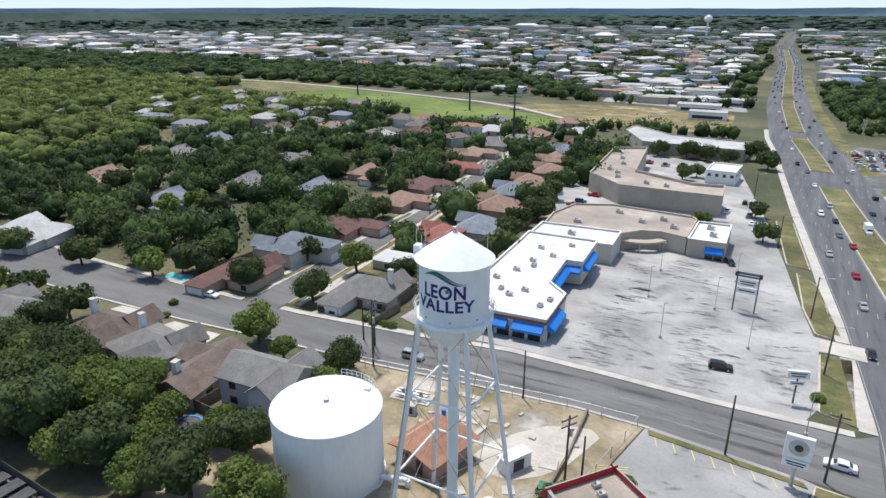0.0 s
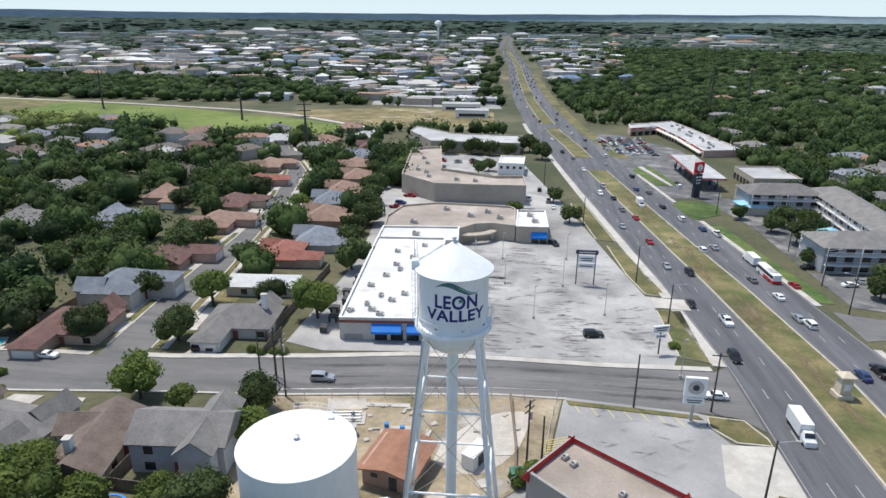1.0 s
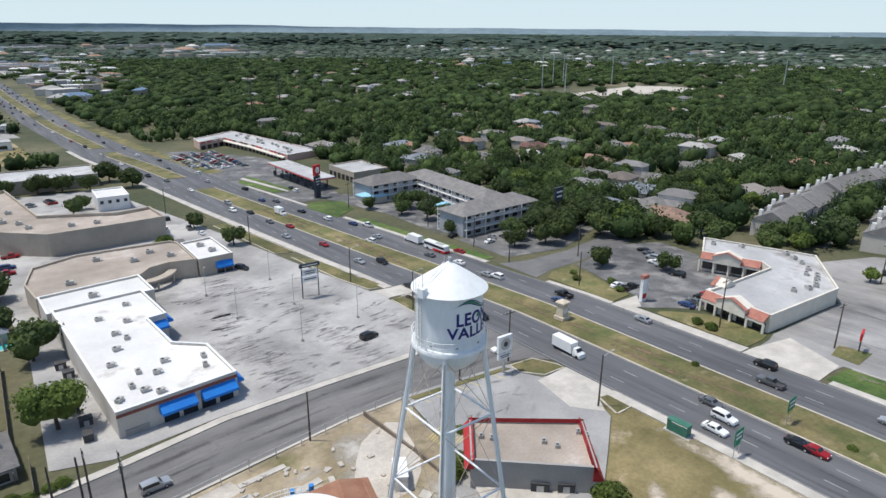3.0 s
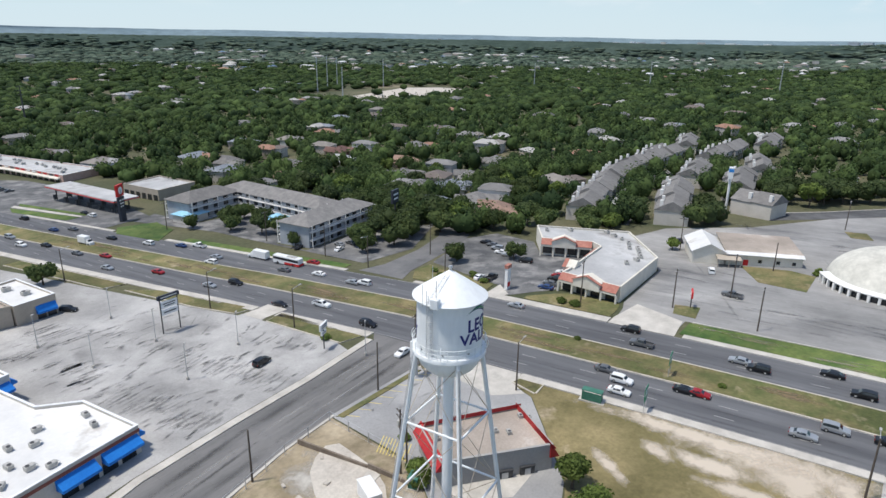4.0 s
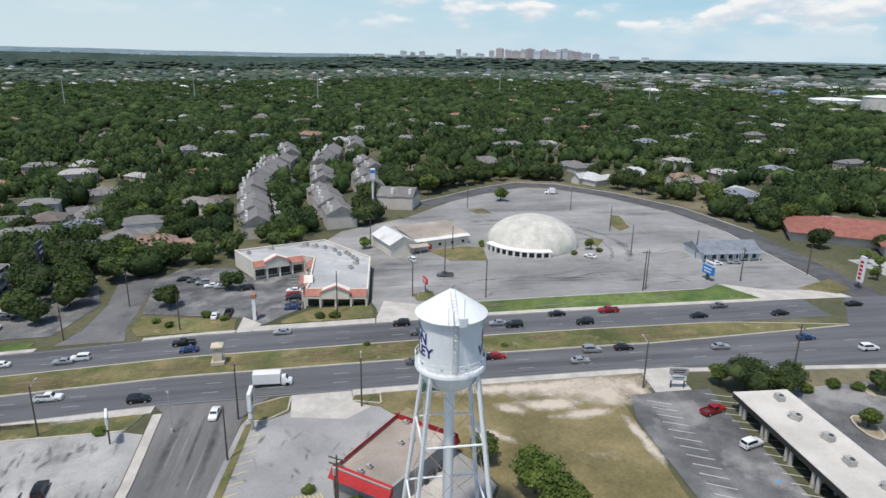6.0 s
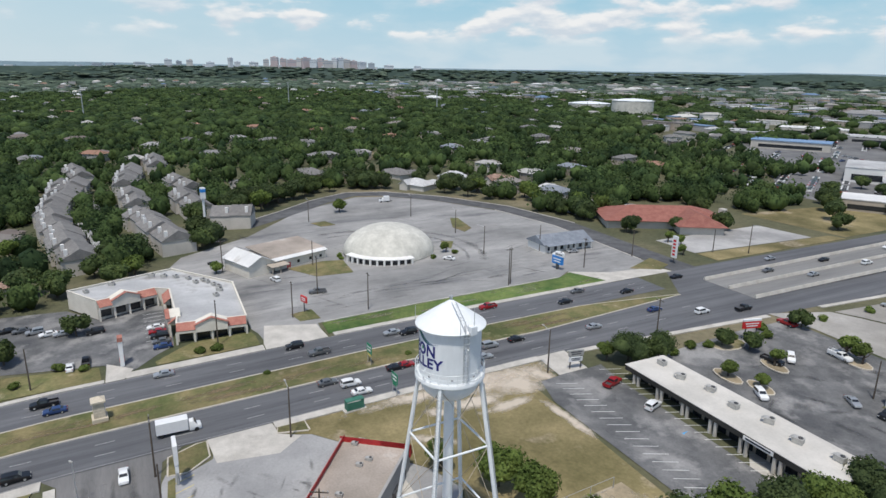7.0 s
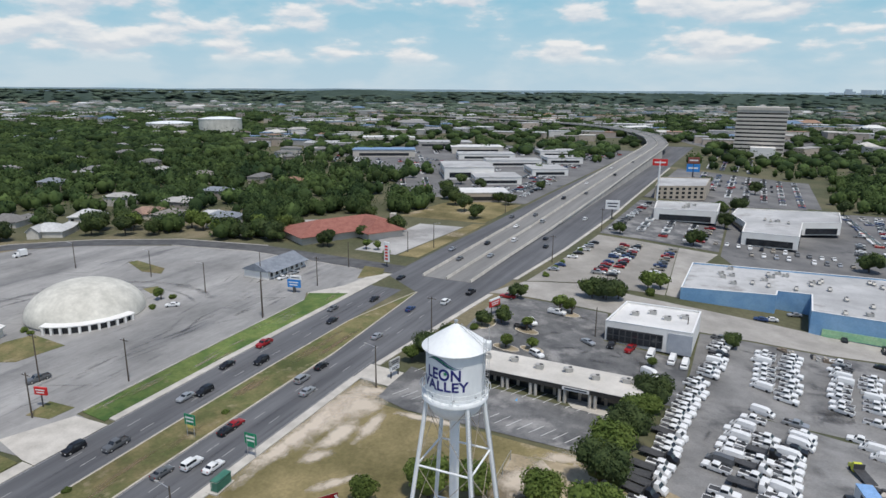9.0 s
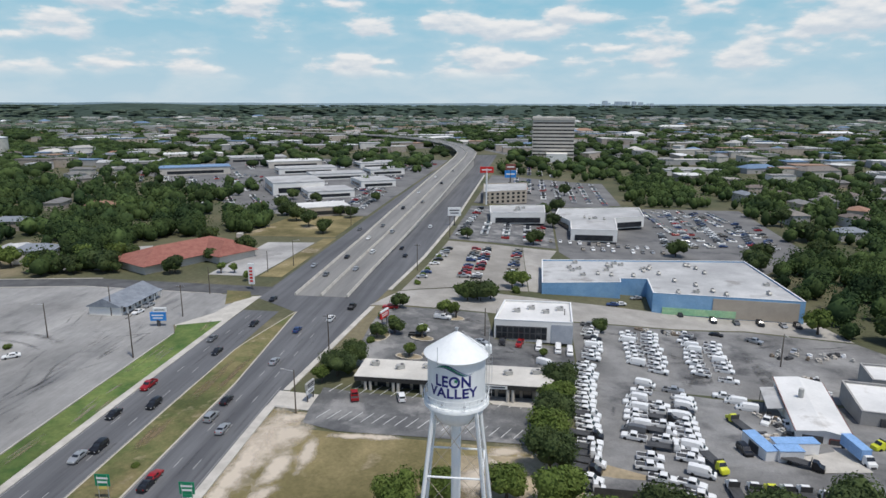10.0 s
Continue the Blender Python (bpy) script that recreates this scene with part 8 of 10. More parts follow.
def crown_mesh(seed, R, H, lobes, leaves, material, size=.4, base=1.3):
    rg = np.random.default_rng(seed)
    a = rg.uniform(0, 2 * np.pi, lobes)
    r = R * .58 * np.sqrt(rg.uniform(0.05, 1, lobes))
    cz = base + (H - base) * rg.uniform(.3, .68, lobes)
    C = np.stack([r * np.cos(a), r * np.sin(a), cz], 1)
    C[0] = (0, 0, base + (H - base) * .62)
    rad = R * rg.uniform(.36, .52, lobes)
    zs = np.minimum(1.0, (H - C[:, 2]) / rad * rg.uniform(.85, 1.05, lobes))
    V, F4, off = [], [], 0
    for c, q, z in zip(C, rad, zs):              # dark inner mass
        v = ICO1[0] * (rg.uniform(.7, .95, (len(ICO1[0]), 1))) * q
        v[:, 2] *= z
        V.append(v + c)
        F4.append(np.concatenate([ICO1[1], ICO1[1][:, 2:]], 1) + off)
        off += len(v)
    li = rg.integers(0, lobes, leaves)
    d = rg.normal(0, 1, (leaves, 3))
    d[:, 2] = np.where(d[:, 2] < -.2 * np.abs(d[:, 0]), -d[:, 2], d[:, 2])
    d /= np.linalg.norm(d, axis=1)[:, None]
    p = C[li] + d * (rad[li] * rg.uniform(.78, 1.12, leaves))[:, None] * np.stack([np.ones(leaves), np.ones(leaves), zs[li]], 1)
    v, f = cards(rg, p, d, size)
    tri = np.concatenate([np.concatenate(F4)[:, :3], (f + off)[:, [0, 1, 2]], (f + off)[:, [0, 2, 3]]])
    return raw_mesh("crown", np.concatenate(V + [v]), tri, material)


def trunk_mesh(seed, R, H):
    rg = random.Random(seed)
    mb = Mesh().tube((0, 0, -.4), (.1, 0, 1.2), .34, .27, 7).tube((.1, 0, 1.1), (.15, .1, 3.0), .28, .2, 7)
    for k in range(5):
        a = 2 * math.pi * k / 5 + rg.uniform(-.3, .3)
        m1 = (.6 * R * .5 * math.cos(a), .6 * R * .5 * math.sin(a), H * .42)
        mb.tube((.1, 0, 1.7 + .2 * k), m1, .15, .1, 5)
        mb.tube(m1, (R * .6 * math.cos(a + .2), R * .6 * math.sin(a + .2), H * .62), .1, .05, 5)
    return mb


TREES = []
for i, (R, H, lb, lv, ml, kind) in enumerate(((5.9, 7.8, 12, 1300, 0, "broad dark live oak"), (5.0, 7.2, 10, 1100, 0, "round dark live oak"), (4.0, 6.8, 8, 850, 1, "light green elm"), (5.2, 8.6, 11, 1200, 2, "tall dark oak"),
                                          (3.0, 5.4, 7, 600, 1, "small light green tree"), (6.6, 7.6, 14, 1500, 2, "wide spreading oak"), (4.6, 8.2, 10, 1000, 1, "bright green hackberry"))):
    TREES.append((R, H, (crown_mesh(20 + i, R, H, lb, int(lv * .6), M_LEAF[ml], .44), crown_mesh(20 + i, R, H, lb + 4, int(lv * 2.2), M_LEAF[ml], .24)), trunk_mesh(40 + i, R, H), kind, ml))
TREE_ROOT = {}


def tree(x, y, k, s=1.0, rz=0.0, label=""):
    R, H, cm_, tm, kind, ml = TREES[k]
    lab = label or (kind + (" with a full crown" if s >= 1 else " with a compact crown"))
    close = int(math.hypot(x + 27, y - 53) < 88)
    if (k, close) not in TREE_ROOT:
        t = thing("tree", x, y, rz, lab, "tree")
        part("trunk", tm, M_BARK, t)
        part("crown", cm_[close], None, t)
        TREE_ROOT[k, close] = t
        t.scale = (s, s, s)
        return t
    t = copy_thing(TREE_ROOT[k, close], pose(x, y, float(h(x, y)) - .05, 0, 0, rz))
    t.scale = (s, s, s)
    t["label"] = lab
    return t


def bush(x, y, s, k=4):
    t = tree(x, y, k, s, random.uniform(0, 360), "low rounded green shrub")
    t.name = "shrub"
    t["category"] = "shrub"
    t.location.z -= 2.0 * s
    return t


TAKEN = []
rt = random.Random(21)
for x, y, k, s in ((-79.4, 75.2, 6, .95), (-59.2, 74.2, 1, .85), (-84.2, 95.8, 1, .95), (-101, 93.6, 3, .85), (-117, 94, 5, 1.0), (-133, 90.6, 0, 1.0), (-124, 87, 2, 1.1), (-85.6, 113, 2, 1.2), (-144.5, 83, 0, .95), (-134, 64.5, 1, .9), (-72.5, 113.5, 3, .8), (-61.5, 110.2, 6, 1.15), (-62.5, 141, 0, 1.05),
                   (-57.2, 66, 2, .9), (-70.5, 72.3, 4, .9), (-165, 80, 0, .9), (-88.6, 139, 0, .9), (-109, 144, 0, 1.0), (-102, 116, 1, .85), (-69, 184, 5, .95), (-71, 196, 0, 1.0), (-74, 208, 0, .95), (-77, 220, 3, .9), (-72.6, 248, 0, 1), (-70, 172, 1, .9), (-67, 160, 0, .85), (-94.8, 194.5, 6, .8), (-5, 195, 1, .85), (-9.4, 222.6, 1, .8), (-11.8, 309, 0, 1.1),
                   (-40, 268, 1, .9), (-36, 277, 1, .8), (-47, 318, 0, 1.1), (-60, 316, 0, 1.0), (-38, 317, 0, 1.0), (-28, 312, 1, 1.0), (-24, 203, 2, .7), (-22, 206, 2, .6), (-18, 328, 0, 1.2),
                   (-91, 49, 0, 1.05), (-75.5, 47, 6, 1.1), (-56.6, 41, 3, 1.05), (-56, 49.5, 3, .85), (-47, 41.5, 6, 1.0), (-86.5, 40, 5, 1.05), (-74, 37, 2, 1.0), (-71.5, 39.5, 3, 1.0), (-68.3, 46.8, 2, 1.0), (-99, 44, 6, 1.0), (-81, 53.3, 6, .9), (-110, 48, 0, 1), (-95, 34, 5, 1), (-107, 37, 3, 1), (-62, 38, 6, .8), (-120, 44, 0, 1.1), (-130, 38, 5, 1),
                   (-79.5, 46, 6, 1.15), (-86.5, 48, 2, 1.1), (-93, 41, 0, 1.15), (-66, 43, 2, .9), (-100, 50, 5, 1.05), (-72, 51, 4, .9), (-62, 50.5, 6, .7), (-82, 38, 3, 1.2), (-8.4, 44.6, 4, .95), (-16.3, 38.9, 6, .85), (-22.5, 36.5, 2, 1.0), (7, -7, 5, .8), (4.6, -13.5, 1, .85), (9.5, -3.5, 4, .8), (68, 111.4, 1, .8), (80.8, 138.5, 0, 1.1), (88, 143, 3, 1), (77.5, 98, 1, .75), (62, 140, 1, .8), (56, 164, 1, .7), (72, 137, 0, .95), (95, 149, 0, 1.1), (86, 152, 5, 1.1), (100, 139, 3, 1.2), (92, 133, 0, 1.05), (106, 148, 5, 1.15), (67, 146, 0, .9), (75, 147, 3, .95), (110, 136, 0, 1.1),
                   (64, 178, 1, .9), (60, 184, 3, .85), (68, 194, 1, .9), (62, 203, 0, .9), (57, 196, 1, .8), (71, 206, 1, .8), (52, 210, 1, .7), (97, 172, 0, 1.1), (98, 190, 3, 1.1), (99, 210, 0, 1.1), (97, 228, 5, 1.1), (95, 243, 0, 1), (80, 244, 1, 1), (104, 160, 5, 1),
                   (3.4, -31, 1, .6), (-.6, -35, 1, .6), (2.4, -56.5, 1, .65), (-7.2, -20.5, 4, .7), (-12.9, -23, 4, .6), (-8.3, -33, 4, .75), (-12, -50.8, 4, 1.0), (-15.2, -51.5, 4, .9), (-20, -71, 5, .85), (-17, -69, 1, .9), (-24, -73, 1, .8), (-43, -8.5, 3, .9), (-42, .5, 6, .9), (-41.5, 9, 3, .9), (-40, 17.5, 2, 1.2), (-40, 26, 3, 1), (-41, 35, 6, 1.0), (-33, 34, 2, 1), (-30.5, -88, 6, .8), (-34, -92, 2, .8), (-57, -53.8, 1, .6), (-120.5, -66, 2, 1.2),
                   (-40, -30, 4, .5), (92, -83, 1, .8), (86.5, -103, 1, .75), (79, -119, 0, .9), (126, -78.5, 1, .6), (113, -81.5, 1, .6), (116, -87, 1, .6), (60, -78.5, 4, .7), (74, -86, 4, .8), (70, -88, 4, .7), (90.5, -84, 3, .8), (117, -99, 0, .9), (103, -132, 0, 1), (117, -189, 0, 1), (58.6, -202, 1, .9), (97, -9.5, 4, .7), (170.8, 4, 2, .9), (110, 62, 2, .6), (125, 95, 0, .9), (132, 92, 3, .9),
                   (142, 84, 5, 1), (152, 62, 3, 1.1), (140, 64, 0, 1.0), (146, 58, 5, 1), (120, 84, 2, 1.0), (114, 90, 0, .9), (110, 104, 0, 1), (115, 112, 3, 1), (105, 120, 1, 1), (187, -72, 0, 1.1), (156, -84, 2, 1.2), (200, 30, 0, 1.1), (192, 44, 5, 1.1), (180, 60, 0, 1.1), (207, 14, 3, 1.1), (222, 4, 0, 1.1)):
    tree(x, y, k, s, rt.uniform(0, 360))
    TAKEN.append((x, y, 4))
for x, y, s in ((53.5, 69.5, .55), (53.8, 73, .5), (56, 96, .5), (59, 101, .6), (54, 108, .5), (57, 112, .45), (36.5, 62, .3), (31, 33, .3), (-17.2, 64.2, .75), (-19.0, 62.6, .7), (-11.2, 71.0, .4), (9.3, 107, .45), (94.2, -11, .5), (92.6, -3, .45), (108, 23.5, .45), (105, 24.5, .4), (5, -18, .5), (6, -24, .55), (4.5, -28, .5), (6, -47, .6), (4, -62, .5), (3, -66, .5),
                (1.8, -82, .55), (1, -92, .5), (.5, -100, .5), (0, -110, .5), (-1, -120, .5), (-1.5, -130, .5), (-68.5, 93.5, .45), (-66.5, 92.8, .4), (-64.5, 93.3, .4), (-62.5, 93.6, .45), (-107, 79, .4), (-103, 74, .35), (1.5, -44, .6), (5.5, -36, .6), (-32, -84, .7)):
    bush(x, y, s)

# trees along the outside of the curving street
LP = [Vector(p) for p in LOOP]
for i in range(2, len(LP) - 1):
    for f in (.1, .42, .75):
        for off in (rt.uniform(8, 13), rt.uniform(17, 24)):
            d = (LP[i + 1] - LP[i]).normalized()
            p = LP[i].lerp(LP[i + 1], f) + Vector((d.y, -d.x)) * off
            if rt.random() < .8 and not any((p.x - o.location.x) ** 2 + (p.y - o.location.y) ** 2 < 100 for o in scene.objects if o.parent is None and o.name.split(".")[0] in ("house", "town_house", "hall")):
                tree(p.x, p.y, rt.choice((0, 1, 2, 3, 5, 6)), rt.uniform(.8, 1.15), rt.uniform(0, 360))
                TAKEN.append((p.x, p.y, 4))
for x, y, k, s in ((60, -160, 0, .9), (72, -175, 3, 1), (84, -190, 0, 1), (95, -205, 5, 1), (104, -222, 0, 1), (66, -208, 1, .8), (90, -240, 3, .9), (58, -260, 1, .8), (112, -260, 0, .9), (-8, -160, 1, .7), (-38, -160, 0, .9), (-48, -205, 3, .9), (-44, -240, 0, .9), (-52, -262, 5, .9), (-30, -330, 0, 1), (-60, -330, 3, 1),
                   (-100, -160, 0, 1), (-126, -140, 5, 1.1), (-132, -150, 3, 1.1), (-138, -60, 0, 1.1), (-146, -48, 5, 1), (-150, -30, 3, 1.1), (-152, -10, 0, 1.1), (-148, 12, 5, 1), (-146, 28, 0, 1.1), (-104, -285, 3, 1), (-160, -160, 0, 1.2), (-170, -200, 5, 1.2), (-172, -240, 3, 1.2)):
    tree(x, y, k, s, rt.uniform(0, 360))
    TAKEN.append((x, y, 4))

# woods and gardens: clear ground first
CLEAR = [(-57, 19, 60, 240), (-66, 95, 60, 320), (-103, 83, -60, 101), (-60, 76, -10, 100), (-92, 315, -15, 372), (-40, -62, 60, 20), (-124, -130, 10, 33), (-150, -60, 10, 33), (-124, -165, 60, -120), (-160, -292, 60, -165), (48, -142, 122, 78), (60, -66, 205, 60), (48, 112, 92, 240), (28, 228, 84, 440), (44, -206, 92, -140), (52, 60, 112, 104),
         (50, -330, 150, -206), (90, -460, 260, -330), (-240, 66, -60, 92), (-490, 396, -30, 520), (-100, -430, 60, -260), (180, -60, 222, 40), (-238, 350, -118, 400), (-335, 386, -230, 400), (-640, 470, -488, 520)]
HOUSES = [(o.location.x, o.location.y, 10.8 if o.name.startswith("house") else 9.6) for o in scene.objects if o.parent is None and o.name.split(".")[0] in ("house", "town_house")]
HX = np.array([a[:2] for a in HOUSES])
HR = np.array([a[2] for a in HOUSES])


def clear_of(x, y, pad=0.0):
    ok = np.ones(len(x), bool)
    for x0, y0, x1, y1 in CLEAR:
        ok &= ~((x > x0 - pad) & (x < x1 + pad) & (y > y0 - pad) & (y < y1 + pad))
    b = bend(y)
    ok &= ~((x > b + 8 - pad) & (x < b + 58 + pad) & (y > 90))
    ok &= ~((x > -6 - pad) & (x < 56 + pad) & (y <= 90) & (y > -700))
    c = np.interp(y, [80, 135, 197, 262, 330, 331], [-92, -97, -104, -119, -153, -9999])
    ok &= ~((np.abs(x - c) < 8) & (y > 80) & (y < 330))
    return ok


def far_from_houses(x, y):
    ok = np.ones(len(x), bool)
    for (hx, hy), r in zip(HX, HR):
        ok &= (x - hx) ** 2 + (y - hy) ** 2 > r * r
    return ok


rg = np.random.default_rng(77)
# garden trees close to the streets, each a tree of its own
for x0, y0, x1, y1, want in ((-160, 36, -100, 66, 16), (-230, 92, -66, 260, 46), (96, 104, 180, 220, 30)):
    got = 0
    for _ in range(3000):
        x, y = float(rg.uniform(x0, x1)), float(rg.uniform(y0, y1))
        xa, ya = np.array([x]), np.array([y])
        if not (clear_of(xa, ya, 2)[0] and far_from_houses(xa, ya)[0]):
            continue
        if any((x - a) ** 2 + (y - b) ** 2 < (c + 2.6) ** 2 for a, b, c in TAKEN):
            continue
        k = int(rg.choice([0, 1, 2, 3, 5, 6], p=[.26, .22, .14, .16, .12, .1]))
        tree(x, y, k, float(rg.uniform(.75, 1.15)), float(rg.uniform(0, 360)))
        TAKEN.append((x, y, 4))
        got += 1
        if got >= want:
            break

# far roofs among the woods and the towns: too many and too far to count, joined
rh = random.Random(61)
SUBURB, TOWN = [], []


def free_spot(x, y, gap, placed):
    xa, ya = np.array([x]), np.array([y])
    if not clear_of(xa, ya, 8)[0] or not far_from_houses(xa, ya)[0]:
        return False
    return not any((x - p[0]) ** 2 + (y - p[1]) ** 2 < gap * gap for p in placed[-600:]) and not any((x - p[0]) ** 2 + (y - p[1]) ** 2 < 64 for p in TAKEN)


for k in range(70):                                               # houses beyond the blue store
    x, y = rh.uniform(-420, -165), rh.uniform(-430, -110)
    if free_spot(x, y, 22, SUBURB):
        SUBURB.append((x, y, rh.choice((10, 15, 100, 105, 60)), rh.uniform(12, 18), rh.uniform(8, 11), rh.uniform(4.1, 5.8), 1))
for _ in range(5000):
    if len(SUBURB) >= 490:
        break
    a, r = radians(rh.uniform(-55, 75)), 170 + 1400 * rh.random() ** 1.9
    x, y = r * math.cos(a), 50 + r * math.sin(a)
    if len(SUBURB) > 450:
        x, y = rh.uniform(-420, -120), rh.uniform(240, 395)
    if (125 < x < 345 and 35 < y < 125) or (470 < x < 740 and 470 < y < 640) or not free_spot(x, y, 24, SUBURB):
        continue
    SUBURB.append((x, y, rh.choice((10, 15, 100, 105, 60)), rh.uniform(12, 18), rh.uniform(8, 11), rh.uniform(4.1, 5.8), 1))
    if rh.random() < .6:
        q = SUBURB[-1]
        SUBURB.append((x + 5, y - 4, q[2] + 90, q[3] * .7, q[4] * .75, q[5] - .2, 1))
def town(n, pick, wide, deep, tall, gap, gable):
    """Adds n far buildings at places that pick() gives and that are free."""
    want, tries = len(TOWN) + n, 0
    while len(TOWN) < want and tries < 14 * n:
        tries += 1
        q = pick()
        if q is None or not free_spot(q[0], q[1], gap, TOWN):
            continue
        big = 1 + math.hypot(*q) / 4000
        TOWN.append((q[0], q[1], rh.choice((0, 8, 8, 20, 98, 60)), rh.uniform(*wide) * big * rh.choice((.6, 1, 1, 1.5)), rh.uniform(*deep) * big, rh.uniform(*tall) * big, rh.random() < gable))


def north_strip():
    y = 520 + 1500 * rh.random() ** 1.3
    x = float(bend(y)) + (-24 - (40 + .75 * (y - 500)) * rh.random() ** 1.4 if rh.random() < .75 else rh.uniform(64, 110 + .16 * (y - 500)))
    return None if (x < -300 and y < 690) or (x > 20 and y < 760) or x < -1350 else (x, y)


def beyond_fields():
    return rh.uniform(-1900, -330), rh.uniform(720, 1500)


def far_north():
    return rh.uniform(-1500, 900), rh.uniform(1700, 2900)


def south_side():
    a, r = radians(rh.uniform(-150, -20)), 480 + 2500 * rh.random() ** 1.5
    x, y = r * math.cos(a), r * math.sin(a)
    if y > -300 or (x > 60 - .9 * y and r < 1100) or (-170 < x < 390 and y > -640) or (abs(x + 60) < 45 and abs(y + 610) < 45) or (x < -110 and y > -430) or math.hypot(x - 580, y + 530) < 60 or math.hypot(x - 724, y + 575) < 60:
        return None
    return x, y


def east_side():
    a, r = radians(rh.uniform(-40, 60)), rh.uniform(1300, 2900)
    return r * math.cos(a), 50 + r * math.sin(a)


town(420, north_strip, (9, 26), (7, 15), (3.2, 6.0), 14, .25)
town(380, beyond_fields, (12, 34), (9, 15), (4, 8), 17, .45)
for k in range(11):                                              # rows of storage units
    TOWN.append((-560 - 14 * k, 930 + 32 * k, 28, 90, 8, 3.4, 0))
town(140, far_north, (16, 60), (12, 26), (5, 9), 26, .2)
town(900, south_side, (10, 34), (8, 20), (3.6, 7), 17, .12)
town(260, east_side, (9, 20), (7, 12), (4, 6), 26, .7)
for nm, rows, rm_, lab in (("far_houses", SUBURB, M_SUBROOF, "house roofs scattered among the oak woods"), ("far_town", TOWN, M_TOWNROOF, "distant low commercial and apartment buildings")):
    wm, fm = Mesh(), Mesh()
    for x, y, rz, w, d, hh, gab in rows:
        k, s = math.cos(radians(rz)), math.sin(radians(rz))
        z = float(h(x, y))
        P = lambda a, b, c: (x + k * a - s * b, y + s * a + k * b, z + c)
        wm.box(x, y, z + hh / 2 - .5, w, d, hh + 1, rz)
        a, b, e = w / 2 + .5, d / 2 + .5, hh + .02
        if gab:
            g = a - b * .8
            fm.add([P(-a, -b, e), P(a, -b, e), P(a, b, e), P(-a, b, e), P(-g, 0, e + d * .2), P(g, 0, e + d * .2)], [(0, 1, 5, 4), (2, 3, 4, 5), (1, 2, 5), (3, 0, 4), (3, 2, 1, 0)])
        else:
            fm.box(x, y, z + hh + .25, w + .5, d + .5, .5, rz)
    ft = thing(nm, 0, 0, 0, lab, "buildings", "", "stuff", z=0.0)
    part("wall", wm, M_TOWNWALL, ft)
    part("roof", fm, rm_, ft)
HX = np.concatenate([HX, np.array([q[:2] for q in SUBURB + TOWN])])
HR = np.concatenate([HR, np.full(len(SUBURB), 8.0), np.array([.42 * q[3] + 4 for q in TOWN])])


def zone(x, y):
    """How thick the trees stand, 0 to 1."""
    b = bend(y)
    d = np.full(len(x), .9)
    north = (y > 520) & (x < b + 160) & (x > b - 60 - .8 * (y - 480)) & (y < 1750) & ~((x < -300) & (y < 690)) & ~((x > b + 20) & (y < 770))
    d = np.where(north, .3, d)
    d = np.where((y > 715) & (y < 1380) & (x > -1700) & (x < b - 100), .32, d)
    south = (y < -300) & (x > -90 + .15 * (y + 300)) & (x < 320 - .25 * (y + 130))
    d = np.where(south, .3, d)
    d = np.where((y < -700) & (x < 900) & (x > -700), .45, d)
    d = np.where((y < -120) & (y > -440) & (x < -150), .6, d)
    d = np.where((y <= -440) & (x < -90) & (x > -900), .42, d)
    d = np.where((x > 470) & (x < 740) & (y > 470) & (y < 640), .03, d)
    return d


def seen_side(x, y):
    """Leaves out the far west, which the flight never faces."""
    return ~((x < -330) & (y < 40 - .36 * x) & (y > 125 + 1.6 * (x + 35)))


def grove(x, y):
    """The lighter yellow-green wood north-west of the houses."""
    w = 25 * np.sin(x * .031) + 18 * np.sin(y * .047 + 1)
    return (x < -262 + w) & (y > 120 + .5 * w) & (y < 470) & (x > -800)


